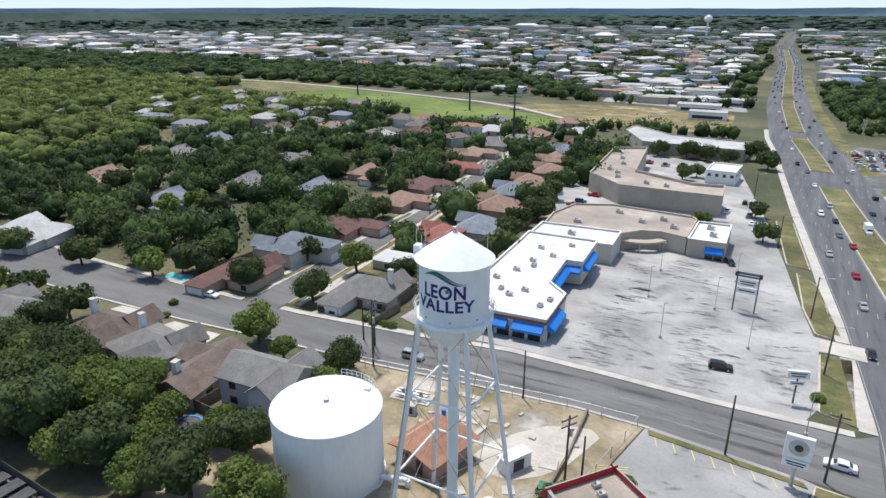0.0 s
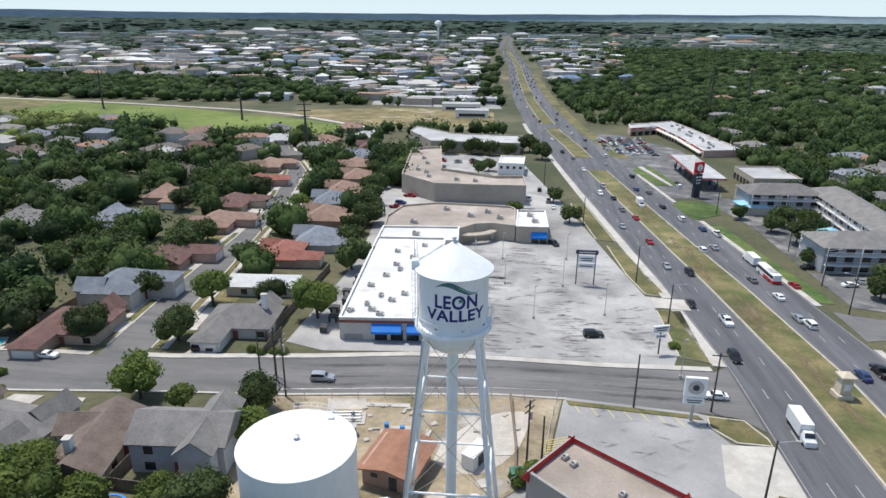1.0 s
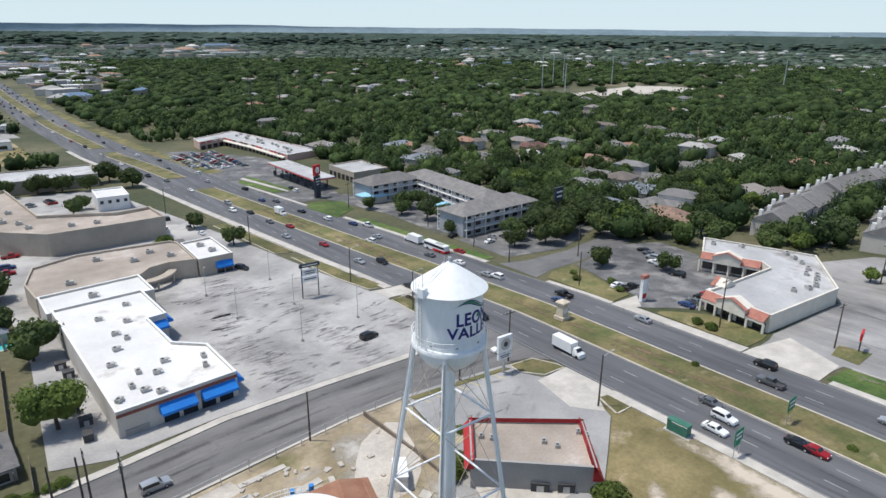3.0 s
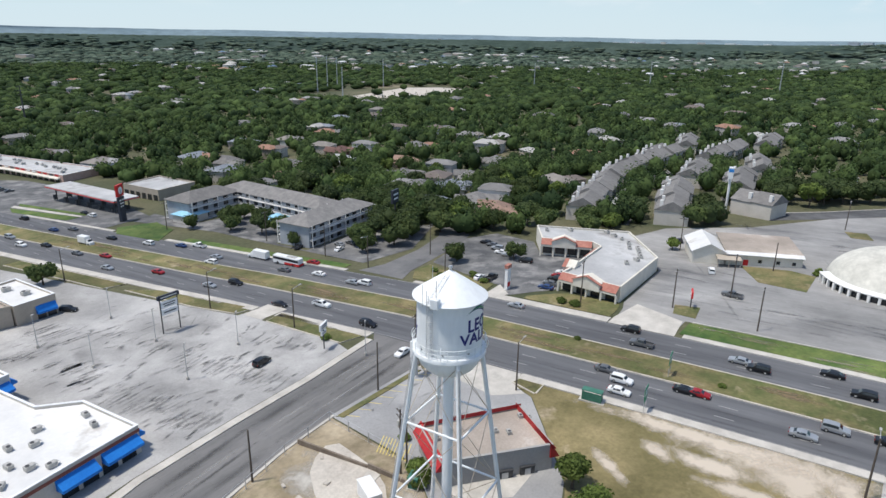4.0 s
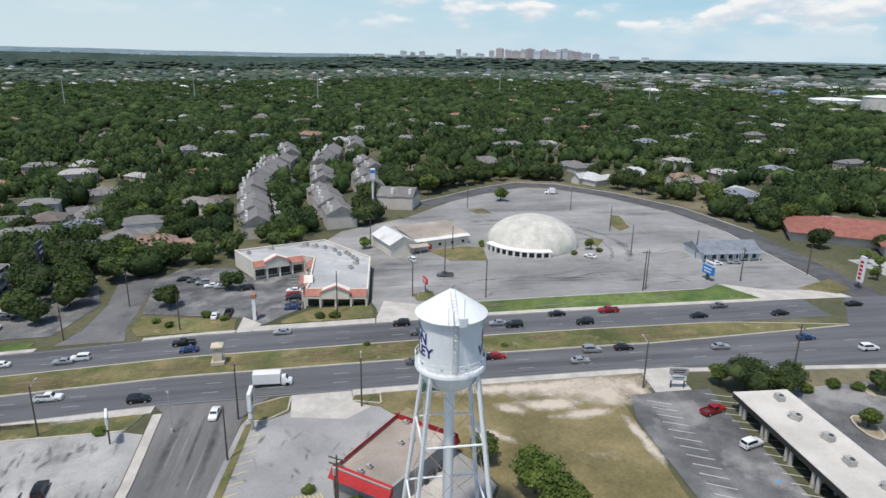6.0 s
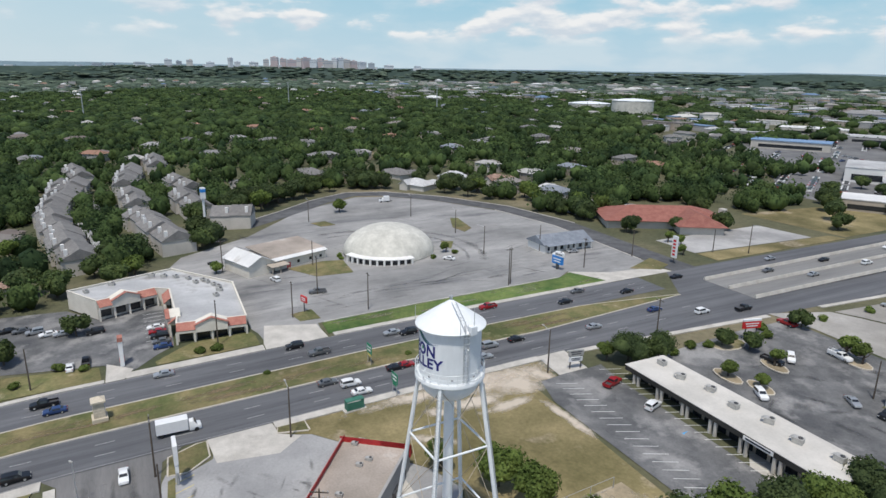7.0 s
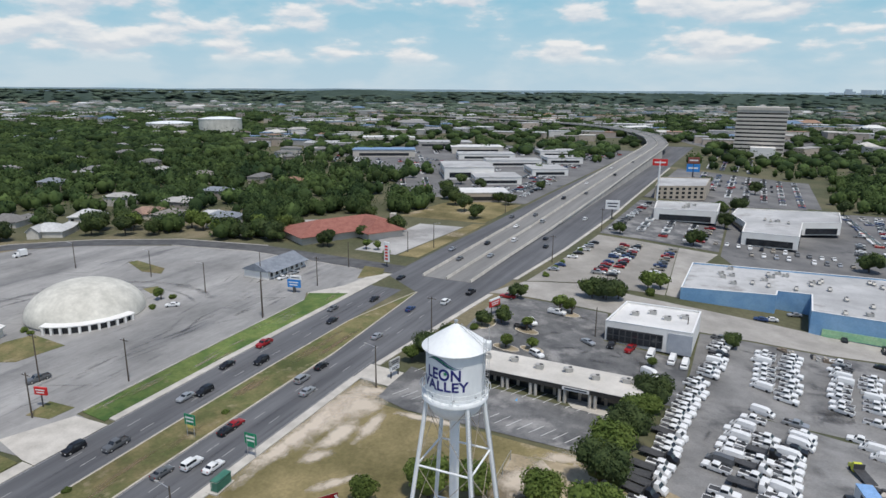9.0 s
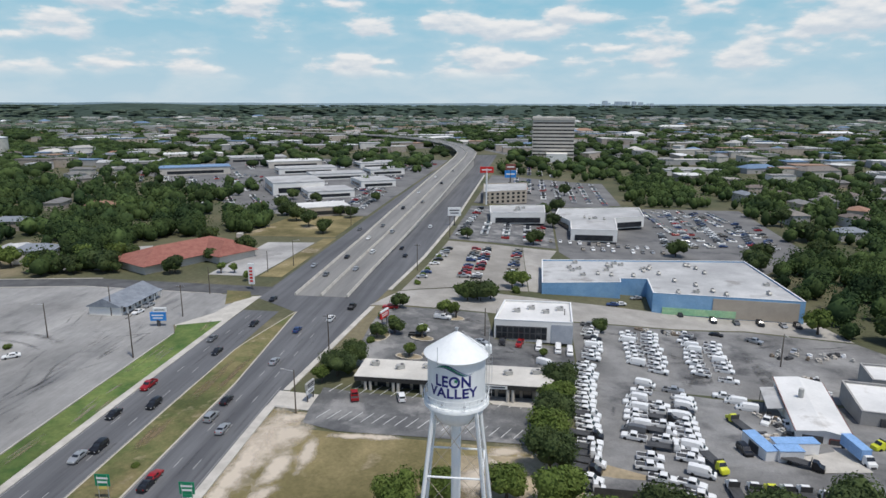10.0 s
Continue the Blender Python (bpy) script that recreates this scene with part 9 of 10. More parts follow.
def woods(name, rmin, rmax, spacing, radius, lobes, leafy, material, label, seed, leaf=.135, mesquite=False):
    rg = np.random.default_rng(seed)
    X, Y = [], []
    edges = np.geomspace(rmin, rmax, 14)
    for r0, r1 in zip(edges[:-1], edges[1:]):
        s = spacing((r0 + r1) / 2)
        m = int(np.pi * (r1 ** 2 - r0 ** 2) / s ** 2)
        rr_, aa = np.sqrt(rg.uniform(r0 ** 2, r1 ** 2, m)), rg.uniform(0, 2 * np.pi, m)
        X.append(rr_ * np.cos(aa)), Y.append(50 + rr_ * np.sin(aa))
    X, Y = np.concatenate(X), np.concatenate(Y)
    keep = clear_of(X, Y, 3) & (rg.uniform(0, 1, len(X)) < zone(X, Y)) & seen_side(X, Y) & (grove(X, Y) == mesquite)
    X, Y = X[keep], Y[keep]
    keep = far_from_houses(X, Y)
    for a, b, c in TAKEN:
        keep &= (X - a) ** 2 + (Y - b) ** 2 > 25
    X, Y = X[keep], Y[keep]
    Rr = np.array([radius(v) for v in np.hypot(X, Y - 50)]) * rg.uniform(.65, 1.25, len(X))
    Z = h(X, Y) + np.interp(np.hypot(X, Y), [2900, 3200, 3300], [0, 34, 50])      # and up the rise at the horizon
    V, Fc, off = [], [], 0
    base_v, base_f = ICO1
    for k in range(lobes):
        a = rg.uniform(0, 2 * np.pi, len(X))
        o = Rr * (.5 if lobes > 1 else 0) * rg.uniform(.5, 1, len(X))
        q = Rr * (rg.uniform(.42, .66, len(X)) if lobes > 1 else 1)
        hz = np.minimum(Rr * 1.2, 6.8) * rg.uniform(.75, 1.15, len(X))
        J = base_v[None] * rg.uniform(.84, 1.14, (len(X), len(base_v), 1))
        P = J * np.stack([q, q, hz * .62], 1)[:, None] + np.stack([X + o * np.cos(a), Y + o * np.sin(a), Z + hz * .62], 1)[:, None]
        V.append(P.reshape(-1, 3))
        Fc.append((base_f[None] + (np.arange(len(X)) * len(base_v))[:, None, None]).reshape(-1, 3) + off)
        off += len(X) * len(base_v)
    if leafy:
        m = len(X) * leafy
        i = np.repeat(np.arange(len(X)), leafy)
        d = rg.normal(0, 1, (m, 3))
        d[:, 2] = np.abs(d[:, 2]) + .1
        d /= np.linalg.norm(d, axis=1)[:, None]
        hz = np.minimum(Rr * 1.2, 6.8)
        P = np.stack([X[i], Y[i], Z[i] + hz[i] * .6], 1) + rg.normal(0, .18, (m, 3)) * Rr[i][:, None] + d * np.stack([Rr[i], Rr[i], hz[i] * .75], 1) * rg.uniform(.75, 1.15, (m, 1))
        v, f = cards(rg, P, d, leaf * Rr[i])
        V.append(v)
        Fc.append((f + off)[:, [0, 1, 2]])
        Fc.append((f + off)[:, [0, 2, 3]])
    me = raw_mesh(name, np.concatenate(V), np.concatenate(Fc), material)
    me.polygons.foreach_set('use_smooth', [True] * len(me.polygons))
    return tagged(new(name, me), label, "woods", "", "stuff")


woods("woodland", 60, 250, lambda r: 8.2, lambda r: 5.0, 4, 190, M_WOODS, "dense oak woodland between the houses", 5, .088)
woods("woodland", 250, 520, lambda r: 8.4, lambda r: 5.0, 2, 30, M_WOODS, "oak woodland round the suburbs", 8)
woods("woodland", 520, 1600, lambda r: 10.5 + .014 * (r - 520), lambda r: 6.0 + .007 * (r - 520), 1, 14, M_WOODS, "oak woodland spreading into the distance", 6)
woods("woodland", 260, 850, lambda r: 9.2, lambda r: 5.4, 1, 26, M_GROVE, "lighter yellow-green woodland", 12, mesquite=True)
woods("woodland", 1600, 3750, lambda r: 22 + .015 * (r - 1600), lambda r: 11 + .008 * (r - 1600), 1, 0, M_FARWOODS, "far woodland towards the horizon, haze-grey in its colour", 7)

SOUTH = ((345, -452, 60, 34, 5, 3), (250, -395, 56, 22, 6, 0), (126, -300, 34, 40, 8, 2), (96, -280, 30, 26, 4.6, 2), (77, -212, 26, 18, 5, 1), (160, -420, 50, 24, 4.6, 2), (120, -380, 44, 22, 4.6, 2), (90, -420, 30, 24, 4.6, 2), (190, -470, 50, 26, 6, 0), (110, -480, 40, 26, 4.6, 2), (80, -340, 26, 30, 4.6, 2), (250, -520, 60, 30, 5, 3), (330, -540, 60, 30, 6, 0))

# ---- vehicles ----
SHAPES = {  # stations from tail to nose: x, belt height, top height; half width; wheel positions and size
    "sedan": ([(-2.4, .62, .66), (-2.25, .92, .98), (-1.7, .95, 1.03), (-1.05, .95, 1.38), (-.3, .95, 1.46), (.45, .95, 1.42), (1.1, .93, 1.0), (1.9, .86, .93), (2.3, .74, .8), (2.42, .5, .56)], .9, (-1.4, 1.45), .33),
    "suv": ([(-2.35, .7, .75), (-2.3, 1.05, 1.1), (-2.1, 1.08, 1.72), (-1.3, 1.08, 1.8), (-.2, 1.08, 1.8), (.5, 1.07, 1.72), (1.15, 1.05, 1.13), (2.0, .98, 1.06), (2.35, .85, .9), (2.45, .55, .6)], .96, (-1.4, 1.5), .38),
    "pickup": ([(-.75, 1.1, 1.15), (-.7, 1.12, 1.78), (-.1, 1.12, 1.86), (.7, 1.12, 1.82), (1.35, 1.1, 1.18), (2.2, 1.05, 1.14), (2.75, .98, 1.04), (2.85, .6, .65)], .98, (-1.8, 1.85), .4),
    "van": ([(-2.75, .8, .85), (-2.7, 1.15, 2.0), (-2.0, 1.15, 2.12), (0, 1.15, 2.14), (1.2, 1.15, 2.05), (1.75, 1.12, 1.5), (2.3, 1.0, 1.1), (2.75, .85, .9), (2.8, .5, .55)], 1.0, (-1.7, 1.75), .37),
}
CARS = {}
LONG = {"white": "white", "silver": "silver", "grey": "dark grey", "black": "black", "red": "red", "blue": "dark blue", "tan": "tan", "yellow": "yellow-green"}


def hull(st, w):
    mb, n = Mesh(), 8
    for i, (x, zb, zt) in enumerate(st):
        e = .86 if i in (0, len(st) - 1) else (.95 if i in (1, len(st) - 2) else 1.0)
        ww = w * e
        top = zt - zb
        wr = ww * (.94 if top < .2 else .78)
        mb.v += [(x, -ww * .92, .3), (x, -ww, .5), (x, -ww, zb), (x, -wr, zt), (x, wr, zt), (x, ww, zb), (x, ww, .5), (x, ww * .92, .3)]
    for i in range(len(st) - 1):
        for j in range(n):
            a, b = i * n + j, i * n + (j + 1) % n
            mb.f.append((a, a + n, b + n, b))
    mb.f += [tuple(range(n)), tuple(reversed(range((len(st) - 1) * n, len(st) * n)))]
    return mb


def far_car(t, key, kind, st, w, wx, wr, colour):
    """A vehicle seen only from afar: painted body on its wheels, and its glass."""
    mb = hull(st, w)
    if kind in ("pickup", "utility"):
        mb.box(-1.8, 0, .75, 2.2, 1.9, .7)
    nf = len(mb.f)
    for px in wx:
        for s in (1, -1):
            mb.tube((px, s * (w - .2), wr), (px, s * (w + .01), wr), wr, n=8)
    body = part("body", mb, PAINT[colour], t)
    body.data.materials.append(M_TYRE)
    for q in body.data.polygons[nf:]:
        q.material_index = 1
    cab = [i for i, v in enumerate(st) if v[2] - v[1] > .3]
    i0, i1 = cab[0], cab[-1]

    def at(i, side, f):
        x_, zb, zt = st[i]
        return (x_, side * (w * (1 - .22 * f) + .02), zb + (zt - zb) * f)
    gm2 = Mesh()
    for sd in (1, -1):
        if kind == "van":
            gm2.quad(at(i1 - 1, sd, .35), at(i1, sd, .3), at(i1, sd, .82), at(i1 - 1, sd, .85))
        else:
            gm2.quad(*([at(i, sd, .16) for i in range(i0, i1 + 1)] + [at(i, sd, .88) for i in range(i1, i0 - 1, -1)]))
    for a, b, sg in ((i1, i1 + 1, 1),) if kind == "van" else ((i1, i1 + 1, 1), (i0, i0 - 1, -1)):
        (xa, _, za), (xb, _, zb_) = st[a], st[b]
        p, q = (xa + sg * .03 + (xb - xa) * .08, za - (za - zb_) * .08 + .03), (xb + sg * .02 - (xb - xa) * .08, zb_ + (za - zb_) * .08 + .03)
        gm2.quad((p[0], -w * .74, p[1]), (p[0], w * .74, p[1]), (q[0], w * .84, q[1]), (q[0], -w * .84, q[1]))
    part("window_band", gm2, M_GLASS, t)
    if kind in ("pickup", "utility"):
        part("bed_floor", Mesh().box(-1.85, 0, 1.09, 1.95, 1.5, .06) if kind == "pickup" else Mesh().box(-1.85, 0, 1.1, 2.0, 1.0, .08).box(-2.2, .1, 1.3, .9, .7, .35), M_STEELDK, t, "dark load bed")
    CARS[key] = t
    return t


def car(kind, colour, x, y, rz, near=True, label=""):
    """A parked or passing vehicle; near ones carry lamps."""
    key = (kind, colour, near)
    z = float(h(x, y)) + .07
    lab = label or "%s %s" % (LONG[colour], {"sedan": "saloon car", "suv": "sport utility car", "pickup": "pickup truck", "van": "panel van", "utility": "utility work truck"}[kind]) + " on the asphalt"
    if key in CARS:
        t = copy_thing(CARS[key], pose(x, y, z, 0, 0, rz))
        t["label"] = lab
        return t
    base = "pickup" if kind == "utility" else kind
    st, w, wx, wr = SHAPES[base]
    t = thing({"sedan": "car", "suv": "car", "pickup": "pickup_truck", "van": "van", "utility": "work_truck"}[kind], x, y, rz, lab, {"sedan": "car", "suv": "car"}.get(kind, "truck" if kind != "van" else "van"), z=z)
    if not near:
        return far_car(t, key, kind, st, w, wx, wr, colour)
    part("body", hull(st, w), PAINT[colour], t, "", True)
    cab = [i for i, s in enumerate(st) if s[2] - s[1] > .3]
    i0, i1 = cab[0], cab[-1]

    def pt(i, side, f, out=.015):
        x_, zb, zt = st[i]
        return (x_, side * ((w + (w * .78 - w) * f) + out), zb + (zt - zb) * f)
    for s in (1, -1):
        if kind == "van":
            q = [pt(i1 - 1, s, .35), pt(i1, s, .3), pt(i1, s, .82), pt(i1 - 1, s, .85)]
        else:
            q = [pt(i0, s, .18), pt(i1, s, .18), pt(i1, s, .86), pt(i0, s, .86)]
            q = [pt(i, s, .16) for i in range(i0, i1 + 1)] + [pt(i, s, .88) for i in range(i1, i0 - 1, -1)]
        part("side_window", Mesh().quad(*(q if s < 0 else q[::-1])), M_GLASS, t)
    for nm, a, b, sg in (("windscreen", i1, i1 + 1, 1), ("rear_window", i0, i0 - 1, -1)):
        if kind == "van" and sg < 0:
            continue
        xa, _, zta = st[a]
        xb, _, ztb = st[b]
        wa, wb = w * .72, w * .8
        q = [(xa + sg * .03 + (xb - xa) * .1, -wa, zta - (zta - ztb) * .1 + .02), (xa + sg * .03 + (xb - xa) * .1, wa, zta - (zta - ztb) * .1 + .02), (xb + sg * .02 - (xb - xa) * .1, wb, ztb + (zta - ztb) * .1 + .02), (xb + sg * .02 - (xb - xa) * .1, -wb, ztb + (zta - ztb) * .1 + .02)]
        part(nm, Mesh().quad(*q), M_GLASS, t)
    for px in wx:
        for s in (1, -1):
            wm = Mesh().tube((px, s * (w - .22), wr), (px, s * (w + .01), wr), wr, n=12)
            nf = len(wm.f)
            if near:
                wm.tube((px, s * (w + .005), wr), (px, s * (w + .025), wr), wr * .6, n=10)
            wl4 = part("wheel", wm, M_TYRE, t)
            wl4.data.materials.append(M_HVAC)
            for q in wl4.data.polygons[nf:]:
                q.material_index = 1
    if kind in ("pickup", "utility"):
        pm = PAINT[colour]
        bed = Mesh().box(-1.8, 0, .62, 2.15, 1.9, .3).box(-1.8, .92, .95, 2.15, .1, .5).box(-1.8, -.92, .95, 2.15, .1, .5).box(-2.83, 0, .95, .1, 1.9, .5).box(-.8, 0, .95, .1, 1.9, .5)
        if kind == "utility":
            bed = Mesh().box(-1.9, 0, .6, 2.6, 1.8, .3).box(-1.9, .78, 1.1, 2.6, .5, .95, 0, .04).box(-1.9, -.78, 1.1, 2.6, .5, .95, 0, .04).box(-3.15, 0, .85, .1, 1.9, .5)
            part("rack", Mesh().tube((-3.0, .8, 1.6), (-3.0, .8, 2.2), .05, n=5).tube((-3.0, -.8, 1.6), (-3.0, -.8, 2.2), .05, n=5).tube((-3.0, .8, 2.2), (-.5, .8, 2.2), .05, n=5).tube((-3.0, -.8, 2.2), (-.5, -.8, 2.2), .05, n=5), M_GALV, t)
        part("bed", bed, pm, t)
        part("bed_floor", Mesh().box(-1.8, 0, .79, 2.0, 1.2 if kind == "utility" else 1.7, .03), M_STEELDK, t)
    if near:
        xn, xt = st[-1][0], (-2.86 if kind in ("pickup", "utility") else st[0][0])
        for s in (1, -1):
            part("headlight", Mesh().box(xn - .1, s * w * .66, .68, .22, w * .34, .16), M_LAMP_W, t)
            part("tail_light", Mesh().box(xt + .02, s * w * .78, .85, .12, w * .2, .25), M_LAMP_R, t)
    CARS[key] = t
    return t


rc = random.Random(31)
YARD_FLATS = []
N_, S_ = 90, -90          # headings along the highway
# far carriageway runs north here, near carriageway runs south
for k, (kind, col, x, y) in enumerate((("suv", "white", 30.5, 172), ("sedan", "silver", 38.5, 125), ("pickup", "black", 43.5, 102), ("sedan", "blue", 39.8, 100), ("sedan", "silver", 45.8, 81), ("suv", "black", 46, 54), ("pickup", "grey", 40.3, 50), ("sedan", "silver", 42.6, 32), ("sedan", "black", 45.9, 17),
                               ("suv", "black", 40.3, 12), ("pickup", "red", 46.4, 4), ("sedan", "black", 40.5, -16), ("sedan", "grey", 45.8, -24), ("sedan", "black", 39.6, -36), ("suv", "black", 41, 28.5), ("sedan", "red", 45.5, 146),
                               ("sedan", "white", 39.0, 137.5), ("suv", "white", 39.6, 122), ("sedan", "grey", 36.6, 148.5), ("sedan", "silver", 34.5, 175), ("pickup", "white", 39, 189), ("sedan", "blue", 36, 194), ("suv", "white", 32, 205), ("sedan", "black", 29, 221), ("sedan", "grey", 28, 243),
                               ("sedan", "blue", 24, 248), ("suv", "black", 26, 273), ("sedan", "silver", 18, 300), ("suv", "white", 20, 322), ("sedan", "grey", 12, 345), ("sedan", "black", 14, 372), ("sedan", "white", 8, 398), ("suv", "silver", 7, 430), ("sedan", "black", 1, 462), ("pickup", "grey", 3, 495), ("sedan", "white", -5, 530), ("sedan", "red", -8, 570), ("suv", "grey", -12, 610), ("sedan", "silver", -16, 660))):
    car(kind, col, x, y, N_ + math.degrees(math.atan2(-(float(bend(y + 5)) - float(bend(y - 5))), 10)), near=y < 160)
for k, (kind, col, x, y) in enumerate((("sedan", "silver", 17.6, 156), ("sedan", "black", 17.8, 130), ("pickup", "white", 22.8, 121), ("suv", "black", 19.5, 104), ("sedan", "grey", 26.2, 52.4), ("suv", "white", 23.6, 48.5), ("sedan", "white", 19.6, 47.6), ("sedan", "black", 25.8, 38), ("sedan", "silver", 21.6, 19.5), ("suv", "silver", 26, 15.5),
                               ("sedan", "red", 17, 177.5), ("suv", "black", 22.4, 151.5), ("sedan", "silver", 11.3, 193), ("suv", "white", 9, 238), ("sedan", "red", 17.2, 204), ("sedan", "grey", 14, 214), ("sedan", "black", 13.2, 231), ("suv", "silver", 11.5, 251), ("sedan", "white", 6.5, 285), ("sedan", "grey", 3.5, 313), ("pickup", "black", -1, 330), ("sedan", "white", -5, 372), ("sedan", "silver", -7, 409), ("suv", "black", -11, 450), ("sedan", "red", -15, 480),
                               ("sedan", "white", -20, 533), ("sedan", "grey", -26, 590), ("sedan", "black", -30, 640), ("sedan", "black", 26.2, 8.4), ("sedan", "blue", 26, -33), ("suv", "white", 19.5, -42.6), ("pickup", "black", 16.5, -54), ("sedan", "silver", 24, -12), ("sedan", "red", 25.9, 35.8))):
    car(kind, col, x, y, S_ + math.degrees(math.atan2(-(float(bend(y + 5)) - float(bend(y - 5))), 10)), near=-40 < y < 160)


def deck_z(y):
    return float(h(30, y)) + float(np.interp(-y, [64, 100, 150, 200, 260, 330, 420, 500], [.1, .15, .6, 1.8, 3.2, 4.8, 6.4, 7.4]))


for k, (kind, col, x, y) in enumerate((("sedan", "grey", 35.5, -88), ("sedan", "black", 35.2, -114), ("sedan", "silver", 27, -97), ("suv", "white", 27, -123), ("sedan", "white", 35, -148), ("sedan", "grey", 34.5, -174), ("suv", "silver", 27.2, -162), ("suv", "black", 33.5, -220), ("sedan", "grey", 26, -240), ("sedan", "white", 34, -274), ("suv", "black", 25, -316), ("sedan", "white", 34, -349), ("sedan", "grey", 26, -390))):
    c = car(kind, col, x, y, N_ if x > 30 else S_, near=False)
    c.location.z = deck_z(y) + .05
for kind, col, x, y, d in (("sedan", "black", 17, -133, S_), ("sedan", "black", 13, -120, S_), ("suv", "white", 12, -180, S_), ("sedan", "silver", 44, -100, N_), ("sedan", "grey", 45, -170, N_), ("sedan", "black", 43, -58, N_)):
    car(kind, col, x, y, d, near=False)
# side streets, car parks and drives
for kind, col, x, y, rz in (("suv", "black", -5.4, 110, 8), ("suv", "silver", -52.6, 85.2, 5), ("sedan", "white", 12.2, 89.0, 180), ("suv", "black", -10.9, 171, -60), ("sedan", "white", -103.8, 85.8, 3), ("suv", "black", -79.1, 93.6, 100), ("sedan", "black", -76.6, 94, 100), ("sedan", "white", -89.3, 70, 80), ("van", "silver", -128.5, 68.5, 30), ("sedan", "silver", -96, 150, 95),
                            ("pickup", "red", .2, 2.9, -72), ("suv", "white", -9.7, 1.9, -72), ("utility", "white", -11.8, -49.5, 175), ("pickup", "black", -7, -34, 185), ("suv", "white", -7.9, -38.6, 130), ("sedan", "silver", -23.9, -34.5, 150), ("pickup", "black", -29.4, -36.5, 90), ("pickup", "red", -34, -36.3, 80), ("van", "white", -39, -35.6, 88), ("van", "white", -44, -35.4, 88), ("van", "white", -47, -34.6, 88),
                            ("van", "white", -40.5, -25, 150), ("suv", "white", -15, -20.3, 150), ("pickup", "red", 5, -55, 0), ("sedan", "silver", -72.5, -91, 20), ("sedan", "blue", -63.4, -80.5, 0), ("sedan", "white", -66, -82, 10), ("pickup", "grey", 78, 39.7, 80), ("suv", "white", 94, 47.7, 15), ("sedan", "white", 89, -6.5, 40), ("sedan", "black", 119, 62, 20), ("sedan", "white", 77.5, -41, 80), ("sedan", "silver", 77.8, -47, 80),
                            ("sedan", "black", 54.4, 161, 20), ("sedan", "white", 59.3, 148.5, 10), ("sedan", "silver", 63.2, 152, 80), ("sedan", "grey", 66.3, 150, 80), ("sedan", "white", 71, 152, 80), ("sedan", "blue", 60.5, 80.2, 90), ("sedan", "grey", 63.6, 80.3, 90), ("suv", "black", 67, 80.5, 90), ("sedan", "red", 70, 80.8, 90), ("sedan", "white", 73, 81, 90), ("sedan", "silver", 79.7, 101, 100), ("suv", "black", 77, 94, 100), ("sedan", "white", 81, 104, 100),
                            ("pickup", "black", 60, 95.5, 0), ("sedan", "white", 58.6, 98.5, 0), ("suv", "silver", 84, 107, 100), ("sedan", "grey", 86.5, 110, 100), ("sedan", "black", 88, 113, 100), ("sedan", "black", -84, -77.5, 90), ("suv", "black", -92.9, -73, 90), ("sedan", "grey", -99.6, -72.5, 90), ("suv", "black", -106.5, -72.2, 90), ("sedan", "silver", -113, -71.6, 90), ("suv", "black", -117, -71.4, 90), ("sedan", "silver", -108, -50, 60), ("pickup", "white", -18, 225, 90)):
    car(kind, col, x, y, rz, near=math.hypot(x + 27, y - 53) < 120)
# rows of white work trucks
for x0, y0, x1, y1, n, rz, kinds in ((-54.1, -57.0, -52.9, -32.5, 10, 166, "upuv"), (-50.8, -27.5, -48.2, 0, 12, 167, "upuu"), (-48.2, 2.2, -46.7, 29.5, 12, 168, "uuuf"), (-64.0, -53.5, -63.0, -29.6, 9, -14, "vpvu"), (-70.5, -55, -68.6, -29.2, 10, 166, "pupu"),
                                     (-81.2, -58.5, -78.9, -30.5, 10, -16, "upvp"), (-87.1, -52, -85.1, -28.3, 9, 166, "vupp"), (-60.1, -10, -56.7, 11, 8, -12, "pupv"), (-70.5, -13.5, -65.6, 16.5, 11, 165, "upuv"), (-64.6, -7, -61.6, 14.6, 7, 168, "ffuf")):
    for i in range(n):
        f = i / max(1, n - 1)
        kk = {"u": "utility", "p": "pickup", "v": "van", "f": "flat"}[rc.choice(kinds)]
        if rc.random() < .05:
            continue
        px, py, az = x0 + (x1 - x0) * f + rc.uniform(-.6, .6), y0 + (y1 - y0) * f + rc.uniform(-.2, .2), rz + rc.uniform(-6, 6)
        if kk == "flat":
            YARD_FLATS.append((px, py, az, rc.choice(("white", "white", "black"))))
        else:
            car(kk, "white" if rc.random() < .92 else rc.choice(("black", "silver", "grey")), px, py, az, near=False)
for kk, col, px, py, az in (("van", "white", -63.7, -20.2, 160), ("utility", "white", -61.9, -15, -12), ("utility", "silver", -69.8, -18.3, 168), ("pickup", "white", -57.9, 18.9, 172), ("pickup", "white", -57.2, 22.0, 175), ("utility", "white", -58.8, 25.4, 168), ("van", "white", -65.6, 22.8, 160), ("pickup", "white", -64.8, 18.4, 165),
                            ("utility", "white", -63.2, 26.4, 160), ("utility", "white", -63.8, 29.4, 165), ("suv", "black", -75.6, 12.8, 100), ("van", "white", -83.8, -11.3, -12), ("van", "white", -82.6, -15.2, -15), ("pickup", "white", -80.9, -18.4, -12), ("pickup", "silver", -99.8, -56.5, 140), ("sedan", "black", -90.5, -60.5, 160), ("utility", "white", -88.6, -2.6, 95), ("pickup", "white", -85.4, -4.2, 60)):
    car(kk, col, px, py, az, near=False)
